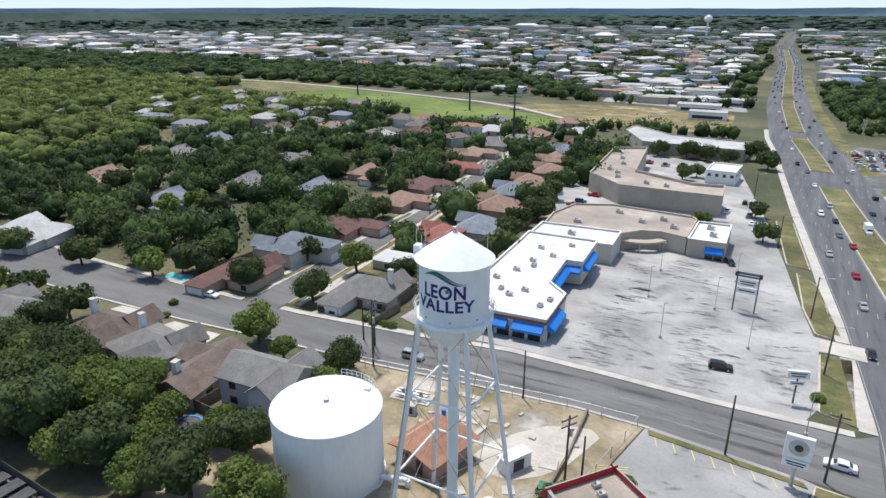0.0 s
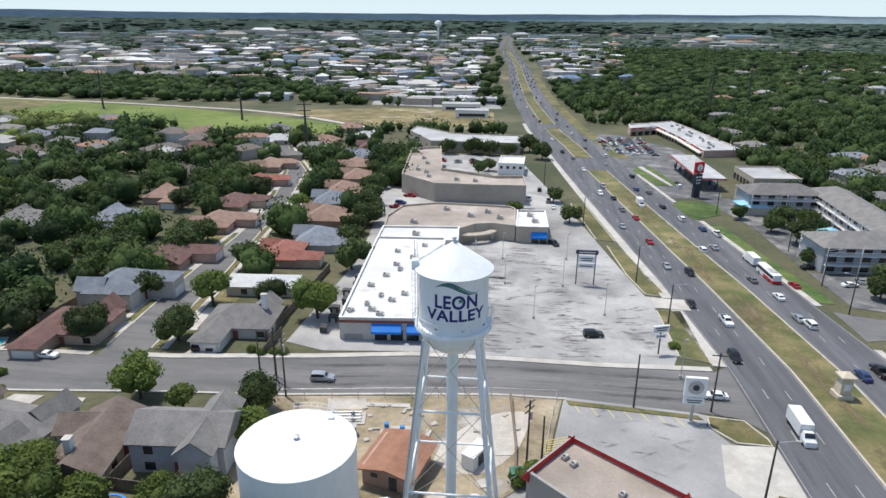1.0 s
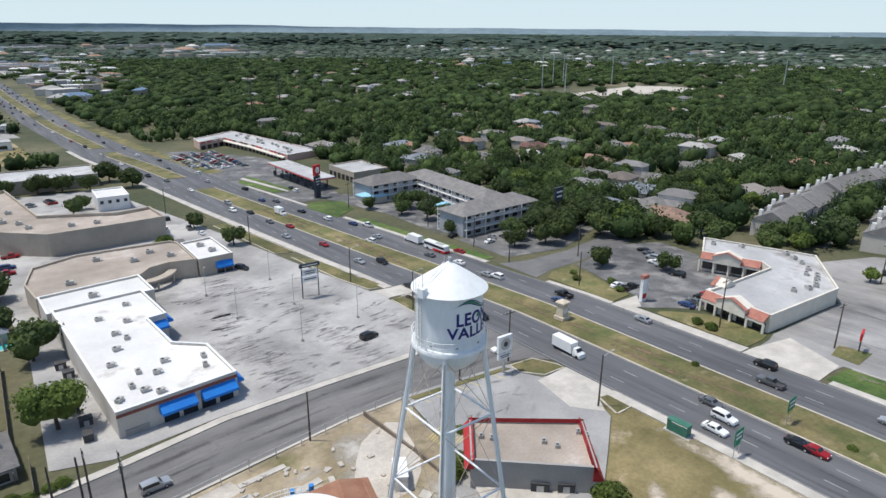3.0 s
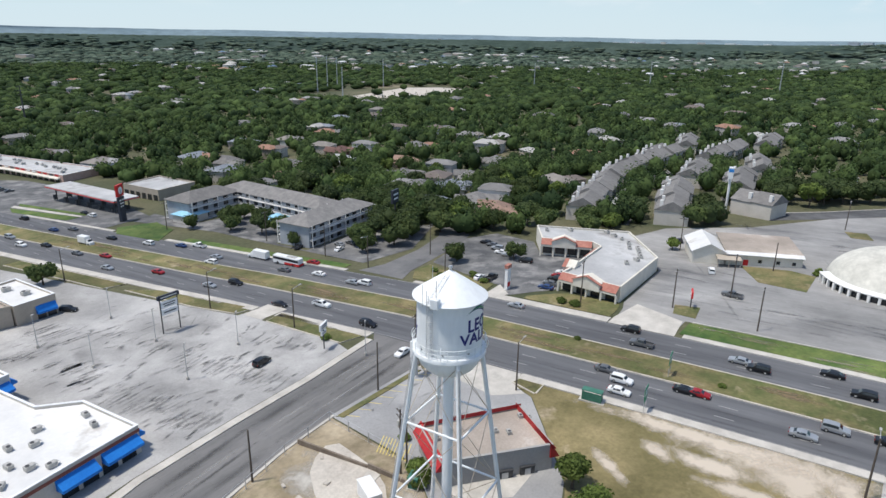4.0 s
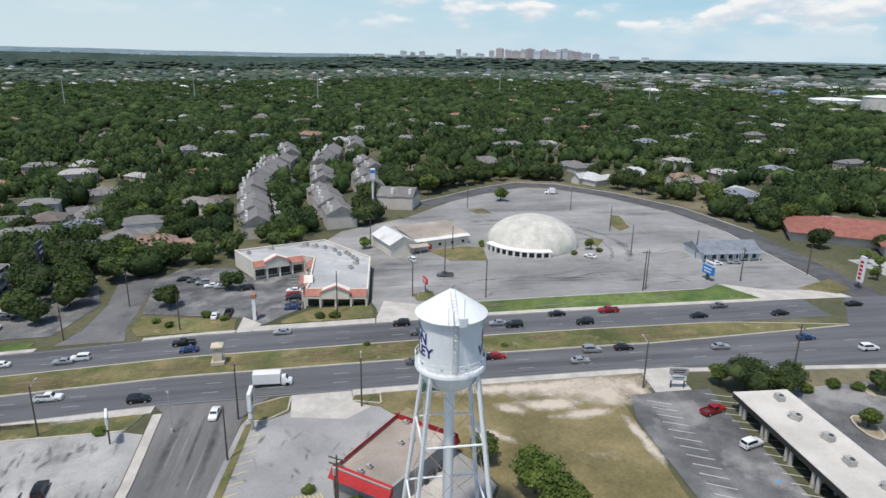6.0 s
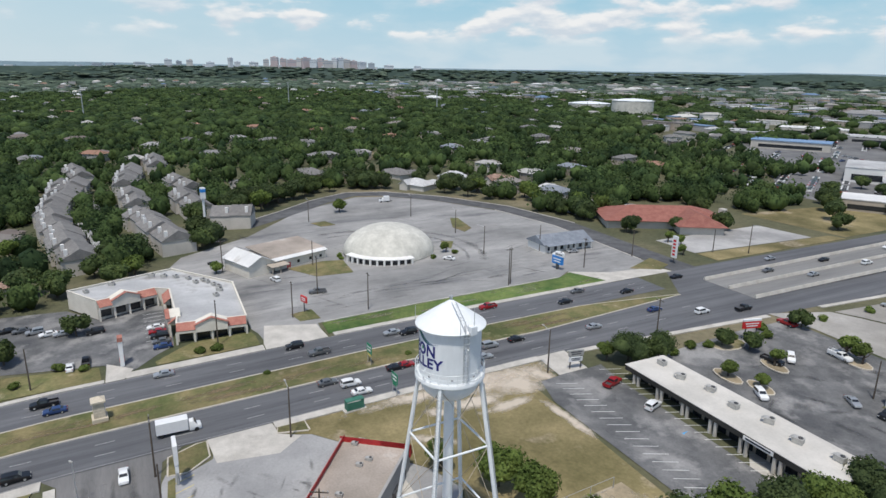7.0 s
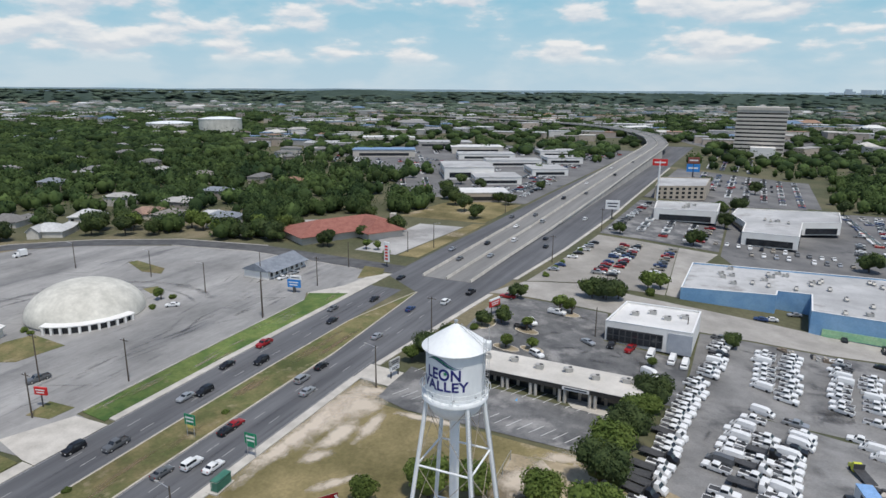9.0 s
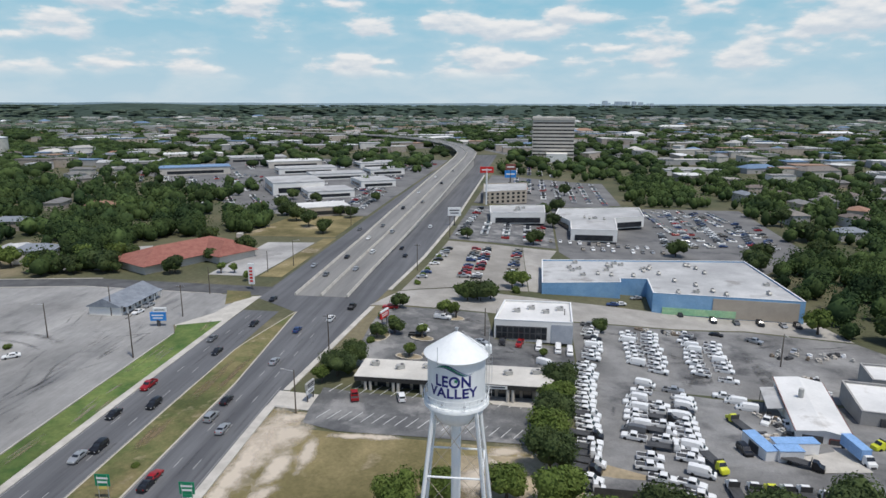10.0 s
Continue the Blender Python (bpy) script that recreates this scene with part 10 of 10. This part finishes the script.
# dealer rows to the south
cols = ("white", "silver", "grey", "black", "red", "blue", "white", "tan")
for x0, y0, x1, y1, n, rz in ((1.2, -90, -2.5, -135, 8, 10), (-13, -95, -14, -142, 13, 190), (-17.5, -95, -18.5, -142, 13, 10), (-29.5, -98, -31.5, -148, 11, 10), (-46, -170, -90, -174, 11, 90), (-60, -160, -100, -166, 10, 90), (-112, -178, -118, -270, 18, 5), (-126, -182, -132, -270, 17, 185), (-140, -186, -148, -240, 12, 5), (-148, -180, -156, -230, 10, 5), (-4, -165, -8, -240, 10, 0), (-40, -168, -42, -198, 6, 180), (-100, -180, -106, -240, 10, 185), (-20, -345, -70, -352, 12, 90), (-20, -370, -70, -375, 12, 90)):
    for i in range(n):
        if rc.random() < .12:
            continue
        f = i / max(1, n - 1)
        car(rc.choice(("sedan", "suv", "sedan", "pickup")), rc.choice(cols), x0 + (x1 - x0) * f, y0 + (y1 - y0) * f, rz + rc.uniform(-4, 4), near=False)
for x0, y0, x1, y1, n, rz in ((24, 335, 23, 378, 9, 0), (36, 330, 35, 370, 8, 0), (46, 330, 45, 366, 7, 0), (60, -230, 62, -300, 10, 0), (70, -235, 74, -300, 9, 0), (110, -320, 190, -360, 14, 90), (120, -340, 200, -385, 14, 90), (-50, 246, -44, 262, 3, 0), (-64, 205, -62, 222, 4, 0), (-8, 205, -14, 240, 5, 90), (42, 256, 44, 276, 4, 90)):
    for i in range(n):
        if rc.random() < .2:
            continue
        f = i / max(1, n - 1)
        car(rc.choice(("sedan", "suv", "pickup")), rc.choice(cols), x0 + (x1 - x0) * f, y0 + (y1 - y0) * f, rz + rc.uniform(-4, 4), near=False)


def box_truck(x, y, rz, body, label, long=5.2):
    t = thing("box_truck", x, y, rz, label, "truck", z=float(h(x, y)) + .06)
    part("cab", hull([(.6, 1.2, 1.3), (.65, 1.3, 2.2), (1.5, 1.3, 2.3), (2.1, 1.25, 1.5), (2.9, 1.1, 1.25), (3.05, .6, .7)], 1.05), PAINT["white"], t, "", True)
    part("windscreen", Mesh().quad((1.62, -.8, 2.25), (1.62, .8, 2.25), (2.12, .9, 1.58), (2.12, -.9, 1.58)), M_GLASS, t)
    part("cargo_box", Mesh().box(.45 - long / 2, 0, 2.0, long, 2.3, 2.5, 0, .06), body, t)
    part("chassis", Mesh().box(-1.5, 0, .65, long + 2.5, 1.0, .25), M_STEELDK, t)
    for px in (-long + 1.4, 2.0):
        for s in (1, -1):
            part("wheel", Mesh().tube((px, s * .75, .45), (px, s * 1.08, .45), .45, n=12), M_TYRE, t)
    return t


box_truck(22.0, 79, -90, PAINT["white"], "white box truck on the highway", 6.2)
box_truck(41, 165, 95, PAINT["white"], "white box truck on the far carriageway", 6)
box_truck(-95.6, 13.4, 98, M_BLUETOP, "white truck with a blue-topped box beside the workshop", 7.2)
box_truck(182, -21, 80, PAINT["white"], "white truck parked at the edge of the lot", 3)
box_truck(21.5, 222, -84, PAINT["white"], "white box truck on the highway", 4.5)
bus = thing("bus", 41.5, 152, 95, "white and red city bus on the highway", "bus", z=float(h(41.5, 152)) + .06)
part("body", Mesh().box(0, 0, 1.7, 11.5, 2.5, 2.7, 0, .15), PAINT["white"], bus)
part("window_band", Mesh().box(0, 0, 2.1, 11.0, 2.54, .9), M_GLASS, bus)
part("skirt", Mesh().box(-2.6, 0, .8, 6.4, 2.54, .8), M_SIGNR, bus, "red lower panel")
part("windscreen", Mesh().box(5.75, 0, 1.9, .06, 2.2, 1.5), M_GLASS, bus)
part("roof_unit", Mesh().box(-2, 0, 3.15, 3.5, 1.7, .3, 0, .05), M_HVAC, bus)
for px in (-3.2, 3.6):
    for s in (1, -1):
        part("wheel", Mesh().tube((px, s * .95, .5), (px, s * 1.27, .5), .5, n=12), M_TYRE, bus)


def flatbed(x, y, rz, colour, label):
    t = thing("flatbed_truck", x, y, rz, label, "truck", z=float(h(x, y)) + .06)
    part("cab", hull([(.6, 1.0, 1.1), (.65, 1.2, 2.1), (1.5, 1.2, 2.15), (2.0, 1.15, 1.45), (2.9, 1.0, 1.2), (3.05, .6, .7)], 1.0), PAINT[colour], t, "", True)
    part("windscreen", Mesh().quad((1.55, -.75, 2.12), (1.55, .75, 2.12), (2.05, .85, 1.52), (2.05, -.85, 1.52)), M_GLASS, t)
    part("deck", Mesh().box(-2.3, 0, 1.05, 5.4, 2.3, .18).box(.4, 0, 1.7, .12, 2.2, 1.2), M_STEELDK, t, "dark steel load deck")
    for px in (-3.4, 1.9):
        for s in (1, -1):
            part("wheel", Mesh().tube((px, s * .75, .45), (px, s * 1.05, .45), .45, n=10), M_TYRE, t)
    return t


YARD_FLATS += [(-68.8, 20.1, 108, "yellow"), (-78.5, -1.8, -72, "yellow"), (-84.6, 17.6, 150, "black"), (-102.6, 6.2, 20, "yellow"), (-69.6, 27.2, -88, "white"), (-72.8, 27.4, -92, "white"), (-75.4, 27.6, -90, "yellow"), (-78.0, 27.4, -88, "white"), (-80.6, 27.2, -90, "white"), (-83.6, 28.2, -92, "white"), (-86.4, 28.2, -88, "white"), (-89.4, 28.0, -90, "white"), (-93, 28.4, -90, "white")]
for x, y, rz, c in YARD_FLATS:
    flatbed(x, y, rz, c, {"white": "white cabbed truck with a dark flat deck", "yellow": "yellow-green truck with a dark flat deck", "black": "black truck with a dark flat deck"}[c])

CAR_OBS = [o for o in scene.objects if o.parent is None and o.name.split(".")[0] in ("car", "pickup_truck", "van", "tree") and (abs(o.location.y) > 150)]
# far lots packed with parked cars: past counting, joined
rp = random.Random(71)
FAR_BOXES = [(x, y, .5 * (w + d) * .75 + 2, .5 * (w + d) * .75 + 2) for x, y, w, d, hh, k in SOUTH] + [(-20, -290, 18, 32), (-30, -217, 18, 17), (-75, -215, 24, 40), (-50, 252, 22, 40)]
bm_, cm_2 = Mesh(), Mesh()
for x0, y0, x1, y1, rz, rows in ((100, -215, 190, -300, 30, 6), (200, -330, 330, -420, 30, 7), (60, -470, 200, -560, 30, 6), (-60, -440, -20, -560, 0, 4), (64, -232, 88, -330, 0, 4), (110, -310, 230, -372, 30, 4), (150, -440, 300, -520, 30, 6), (66, -380, 100, -540, 0, 5), (215, -410, 320, -470, 30, 5), (-104, -178, -150, -280, 5, 6), (-20, -300, -90, -410, 0, 7), (-40, -165, -10, -200, 0, 3), (26, 330, 48, 385, 0, 4), (-60, 660, -220, 760, 8, 5), (-60, 250, -38, 300, 8, 3)):
    ux, uy = x1 - x0, y1 - y0
    for r in range(rows):
        xa = x0 + ux * (r + .5) / rows
        n = int(abs(uy) / 2.9)
        for i in range(n):
            if rp.random() < .28:
                continue
            yb = y0 + uy * (i + .5) / n
            k, s = math.cos(radians(rz)), math.sin(radians(rz))
            cx, cy = (x0 + x1) / 2, (y0 + y1) / 2
            px, py = cx + k * (xa - cx) - s * (yb - cy), cy + s * (xa - cx) + k * (yb - cy)
            if any(abs(px - o.location.x) < 3.2 and abs(py - o.location.y) < 3.2 for o in CAR_OBS):
                continue
            if any(abs(px - q[0]) < q[2] and abs(py - q[1]) < q[3] for q in FAR_BOXES):
                continue
            z = float(h(px, py)) + .1
            a = rz + rp.uniform(-4, 4)
            tall = rp.choice((.68, .8, .88))
            bm_.box(px, py, z + .2 + tall / 2 - .1, 4.5 / K, 1.8 / K, tall, a, .12)
            cm_2.box(px - .2 * k, py - .2 * s, z + tall + .28, 2.3 / K, 1.55 / K, .42, a, .15)
def far_car_at(px, py, a, tall):
    z = float(h(px, py)) + .1
    k, s = math.cos(radians(a)), math.sin(radians(a))
    bm_.box(px, py, z + .2 + tall / 2 - .1, 4.5 / K, 1.8 / K, tall, a, .12)
    cm_2.box(px - .2 * k, py - .2 * s, z + tall + .28, 2.3 / K, 1.55 / K, .42, a, .15)


for lane in (20.0, 23.6, 27.0, 39.2, 42.6, 46.2):                 # thin traffic to the north
    y = 690 + rp.uniform(0, 30)
    while y < 1700:
        far_car_at(float(bend(y)) + lane, y, 90 + math.degrees(math.atan2(-(float(bend(y + 5)) - float(bend(y - 5))), 10)), rp.choice((.8, .95, 1.05)))
        y += rp.uniform(14, 70)
for x0, y0, x1, y1, n in ((-60, 525, -150, 635, 50), (-120, 830, -420, 990, 90), (-520, 800, -1300, 1050, 110), (-120, 1040, -560, 1400, 80), (12, 780, 48, 990, 40), (5, 1060, 85, 1480, 50), (-200, -700, 300, -1200, 160)):
    for _ in range(n):
        px, py = rp.uniform(min(x0, x1), max(x0, x1)), rp.uniform(min(y0, y1), max(y0, y1))
        if not any((px - q[0]) ** 2 + (py - q[1]) ** 2 < (q[3] * .55 + 3) ** 2 for q in TOWN):
            far_car_at(px, py, rp.choice((0, 90, 8, 98)), rp.choice((.8, .95, 1.05)))
fl = thing("far_parked_cars", 0, 0, 0, "rows of parked cars filling far commercial lots", "cars", "", "stuff", z=0.0)
part("body", bm_, M_FLEET, fl)
part("cabin", cm_2, M_GLASS, fl)

# ---- distant buildings, towers and sky ----
rf_ = random.Random(51)
FAR_WALL = [M_WALL_LT, M_WALL_TAN, M_WALL_WHITE, M_WALL_GR]
FAR_ROOF = [M_WROOF, M_WROOF, M_GROOF, M_GROOF, M_TROOF, M_WROOF]


def far_block(x, y, rz, w, d, hh, k, name="building", label=""):
    m = FAR_WALL[k % 4]
    t = part(name, Mesh().box(0, 0, hh / 2 - .5, w, d, hh + 1), m)
    t.matrix_basis = pose(x, y, float(h(x, y)), 0, 0, rz)
    tagged(t, label or "low flat-roofed commercial building in the distance", "building")
    part("roof", Mesh().box(0, 0, hh + .1, w + .4, d + .4, .4), FAR_ROOF[k % 6], t)
    if hh < 9 and math.hypot(x, y) < 800:
        part("window_band", Mesh().box(0, 0, hh * .38, w + .12, d * .75, hh * .42), M_GLASS, t)
        part("window_band", Mesh().box(0, 0, hh * .38, w * .8, d + .12, hh * .42), M_GLASS, t)
    return t


for x, y, w, d in ((-250, 552, 44, 16), (-72, 510, 30, 14), (-95, 552, 50, 16), (-58, 556, 26, 14), (-120, 590, 40, 16), (-80, 630, 44, 16), (-150, 640, 30, 20), (-60, 470, 24, 12)):
    far_block(x, y, 4, w, d, 5, 2, label="white-roofed commercial building beyond the field")
# to the south and south-east
for x, y, w, d, hh, k in SOUTH:
    t = far_block(x, y, 30, w, d, hh, k, label="low white and grey dealership building")
    if k == 0 and x == 250:
        part("blue_roof", Mesh().box(0, 0, hh + .5, w + 1, d + 1, .5), mat("steel_blue_roof", (0.16, 0.26, 0.4), (0.2, 0.3, 0.46), 0.6), t, "steel blue roof")
for x, y, r, hh in ((580, -530, 27, 21), (724, -575, 32, 10)):
    t = thing("storage_tank", x, y, 0, "wide pale cylindrical water tank among trees", "tank")
    part("shell", Mesh().lathe([(r, -2), (r, hh), (r + .4, hh + .1)], 48), M_DOME, t, "", True)
    part("roof", Mesh().lathe([(r + .4, hh), (r * .5, hh + 2), (0, hh + 2.8)], 48), M_TANK, t, "", True)
# pale quarry clearing
sheet("clearing", [(478, 545), (540, 560), (700, 600), (735, 560), (718, 472), (600, 488)], 0.5, M_CALICHE, label="pale bare clearing among the woods", category="clearing", step=20)
# power masts
for x, y, tall in ((560, 640, 44), (590, 650, 46), (615, 655, 44), (520, 560, 36), (700, 640, 40), (-128, 300, 26), (-215, 420, 30), (120, 520, 30), (160, 560, 32), (-345, 460, 30), (760, 420, 38), (900, 300, 38), (830, 120, 38), (900, -150, 36), (700, -300, 36)):
    t = thing("transmission_mast", x, y, 20, "grey steel power mast above the trees", "mast")
    part("shaft", Mesh().tube((0, 0, -1), (0, 0, tall), .8, .35, 8), M_GALV if x > 400 else M_STEELDK, t)
    for k in range(3):
        part("arm", Mesh().box(0, 0, tall - 1 - 3 * k, 7 - k, .4, .4), M_GALV if x > 400 else M_STEELDK, t)
# far elevated tank beside the northern highway
t = thing("water_tower", -300, 2050, 0, "distant white elevated water tower", "water tower")
part("tank", Mesh().lathe([(0, 62), (9, 58), (12, 51), (9, 44), (3, 41)], 24), M_TOWER, t, "", True)
part("column", Mesh().tube((0, 0, -1), (0, 0, 43), 2.6, 2.4, 12), M_TOWER, t)
# skyline of the medical district and the city centre; haze is mixed into its colours
M_HAZEBAND = mat("hazed_window_band", (0.3, 0.34, 0.38), (0.36, 0.4, 0.44), 0.6, 0.05, 0.5, 0.05)
M_SKYLINE = [mat("hazed_skyline_" + k, a, b, 0.9, 0.02, 0.2, 0.06) for k, a, b in (("white", (0.6, 0.63, 0.65), (0.68, 0.7, 0.72)), ("brick", (0.5, 0.42, 0.42), (0.56, 0.48, 0.47)), ("stone", (0.54, 0.52, 0.5), (0.6, 0.58, 0.56)), ("grey", (0.38, 0.42, 0.46), (0.45, 0.49, 0.52)))]


def tower_block(az, r, wide, top, k, bands):
    """A far block; az in degrees, top its height over the plan's zero."""
    x, y = -60 + r * math.cos(radians(az)), 50 + r * math.sin(radians(az))
    tw = thing("tower_block", x, y, az + rf_.uniform(-25, 25), "%s distant block on the horizon" % ("white", "brick-red", "stone-coloured", "grey")[k], "tower block")
    part("wall", Mesh().box(0, 0, top / 2 - 5, 24, wide, top + 10), M_SKYLINE[k], tw)
    if top > 75:
        part("penthouse", Mesh().box(0, wide * rf_.uniform(-.2, .2), top + 2, 12, wide * .35, 4), M_SKYLINE[k], tw)
    for i in range(bands):
        part("window_band", Mesh().box(0, 0, top - 6 - 9 * i, 24.6, wide + .6, 3), M_HAZEBAND, tw)


# the medical district: brick and white blocks close together
for az, wide, top, k in ((-11.2, 34, 104, 2), (-11.9, 46, 121, 1), (-12.6, 40, 112, 1), (-13.3, 60, 106, 1), (-13.9, 30, 116, 2), (-14.5, 52, 120, 1), (-15.1, 44, 108, 0), (-15.7, 38, 118, 1), (-16.3, 60, 104, 2), (-16.9, 36, 122, 0), (-17.4, 28, 126, 0), (-17.9, 44, 114, 2), (-18.5, 40, 106, 1), (-19.2, 50, 100, 0), (-20.0, 40, 92, 3),
                         (-8.35, 22, 110, 0), (-8.9, 36, 86, 0), (-5.2, 36, 92, 2), (-3.6, 40, 94, 0), (-4.4, 26, 84, 3), (-6.8, 44, 80, 0), (-10.2, 50, 84, 0), (-1.5, 60, 76, 0), (1.5, 50, 74, 3), (-21.5, 60, 80, 0), (-24, 36, 78, 3)):
    tower_block(az, rf_.uniform(3420, 3520), wide * .8, 62 + (top - 62) * .74, k, 2 if top > 98 else 1)
for i in range(46):
    tower_block(rf_.uniform(-27, 34), rf_.uniform(3430, 3520), rf_.uniform(10, 46), rf_.uniform(58, 68), rf_.choice((0, 0, 0, 2, 3)), 0)
M_HAZY = mat("hazy_tower", (0.5, 0.58, 0.64), (0.56, 0.64, 0.7), 0.9, 0.02, 0.2, 0.05)
for i in range(22):
    a = radians(-98 + rf_.gauss(0, 1.6))
    tw = thing("tower_block", 3700 * math.cos(a), 3700 * math.sin(a), 0, "hazy tower of the far city centre", "tower block")
    part("wall", Mesh().box(0, 0, 34, rf_.uniform(12, 26), 20, rf_.uniform(64, 100)), M_HAZY, tw)
# ---- clouds: a ring of sky far behind everything ----
cl = bpy.data.materials.new("cloud_sky")
cl.use_nodes = True
n_, l_ = cl.node_tree.nodes, cl.node_tree.links
n_.remove(n_["Principled BSDF"])
co = n_.new("ShaderNodeTexCoord")
sep = n_.new("ShaderNodeSeparateXYZ")
l_.new(co.outputs["Object"], sep.inputs[0])
mp = n_.new("ShaderNodeMapping")
mp.inputs["Scale"].default_value = (.0023, .0023, .0066)
l_.new(co.outputs["Object"], mp.inputs["Vector"])
nz = n_.new("ShaderNodeTexNoise")
nz.inputs["Scale"].default_value, nz.inputs["Detail"].default_value, nz.inputs["Roughness"].default_value = 1.0, 6.0, .5
l_.new(mp.outputs[0], nz.inputs["Vector"])


def remap(v, a, b, c, d):
    m = n_.new("ShaderNodeMapRange")
    for k, x in zip(("From Min", "From Max", "To Min", "To Max"), (a, b, c, d)):
        m.inputs[k].default_value = x
    l_.new(v, m.inputs["Value"])
    return m.outputs[0]


def mathn(op, a, b):
    m = n_.new("ShaderNodeMath")
    m.operation = op
    for k, x in enumerate((a, b)):
        if isinstance(x, (int, float)):
            m.inputs[k].default_value = x
        else:
            l_.new(x, m.inputs[k])
    return m.outputs[0]


puff = remap(nz.outputs["Fac"], .5, .575, 0, 1)
south = remap(sep.outputs["Y"], 1200, -1800, 0.0, 1)
low_edge = remap(sep.outputs["Z"], 205, 275, 0, 1)
puff = mathn("MULTIPLY", mathn("MULTIPLY", puff, low_edge), remap(sep.outputs["Y"], 800, -800, 0.15, 1))
alpha = remap(sep.outputs["Z"], 760, 1250, .96, 0)
height = remap(sep.outputs["Z"], 55, 650, 0, 1)


def blend(fac, a, b):
    m = n_.new("ShaderNodeMix")
    m.data_type = "RGBA"
    l_.new(fac, m.inputs["Factor"])
    for k, v in (("A", a), ("B", b)):
        if isinstance(v, tuple):
            m.inputs[k].default_value = (*v, 1)
        else:
            l_.new(v, m.inputs[k])
    return m.outputs["Result"]


clear = blend(south, blend(height, (.62, .74, .8), (.5, .68, .78)), blend(height, (.53, .69, .8), (.3, .585, .74)))
veil = blend(mathn("MULTIPLY", remap(nz.outputs["Fac"], .4, .6, 0, .45), south), clear, (.72, .8, .85))
shift = n_.new("ShaderNodeMapping")
shift.inputs["Location"].default_value = (0, 0, .2)
l_.new(mp.outputs[0], shift.inputs["Vector"])
nz2 = n_.new("ShaderNodeTexNoise")
nz2.inputs["Scale"].default_value, nz2.inputs["Detail"].default_value, nz2.inputs["Roughness"].default_value = 1.0, 6.0, .5
l_.new(shift.outputs[0], nz2.inputs["Vector"])
lit = remap(mathn("SUBTRACT", nz.outputs["Fac"], nz2.outputs["Fac"]), -.05, .09, 0, 1)
mixed = blend(puff, veil, blend(lit, (.63, .705, .785), (.9, .905, .91)))
em = n_.new("ShaderNodeEmission")
em.inputs["Strength"].default_value = 1.0
l_.new(mixed, em.inputs["Color"])
tr = n_.new("ShaderNodeBsdfTransparent")
ms = n_.new("ShaderNodeMixShader")
l_.new(alpha, ms.inputs[0])
l_.new(tr.outputs[0], ms.inputs[1])
l_.new(em.outputs[0], ms.inputs[2])
l_.new(ms.outputs[0], n_["Material Output"].inputs["Surface"])
cm2 = Mesh()
for i in range(96):
    a = 2 * math.pi * i / 96
    cm2.v += [(3980 * math.cos(a), 3980 * math.sin(a), z) for z in (-60, 1400)]
cm2.f = [(2 * i, 2 * ((i + 1) % 96), 2 * ((i + 1) % 96) + 1, 2 * i + 1) for i in range(96)]
tagged(part("backdrop", cm2, cl), "pale hazy sky with rows of white cumulus clouds", "sky", "", "structure")

# ---- from the plan to true metres; vehicles were built at their true size ----
VEHICLES = ("car", "pickup_truck", "van", "work_truck", "box_truck", "flatbed_truck", "bus")
for ob in list(scene.objects):
    if ob.parent is None and ob is not cam and ob is not sun:
        m = ob.matrix_basis.copy()
        if ob.name.split(".")[0] in VEHICLES:
            m.translation = m.translation * K
        else:
            m = Matrix.Scale(K, 4) @ m
        ob.matrix_basis = m
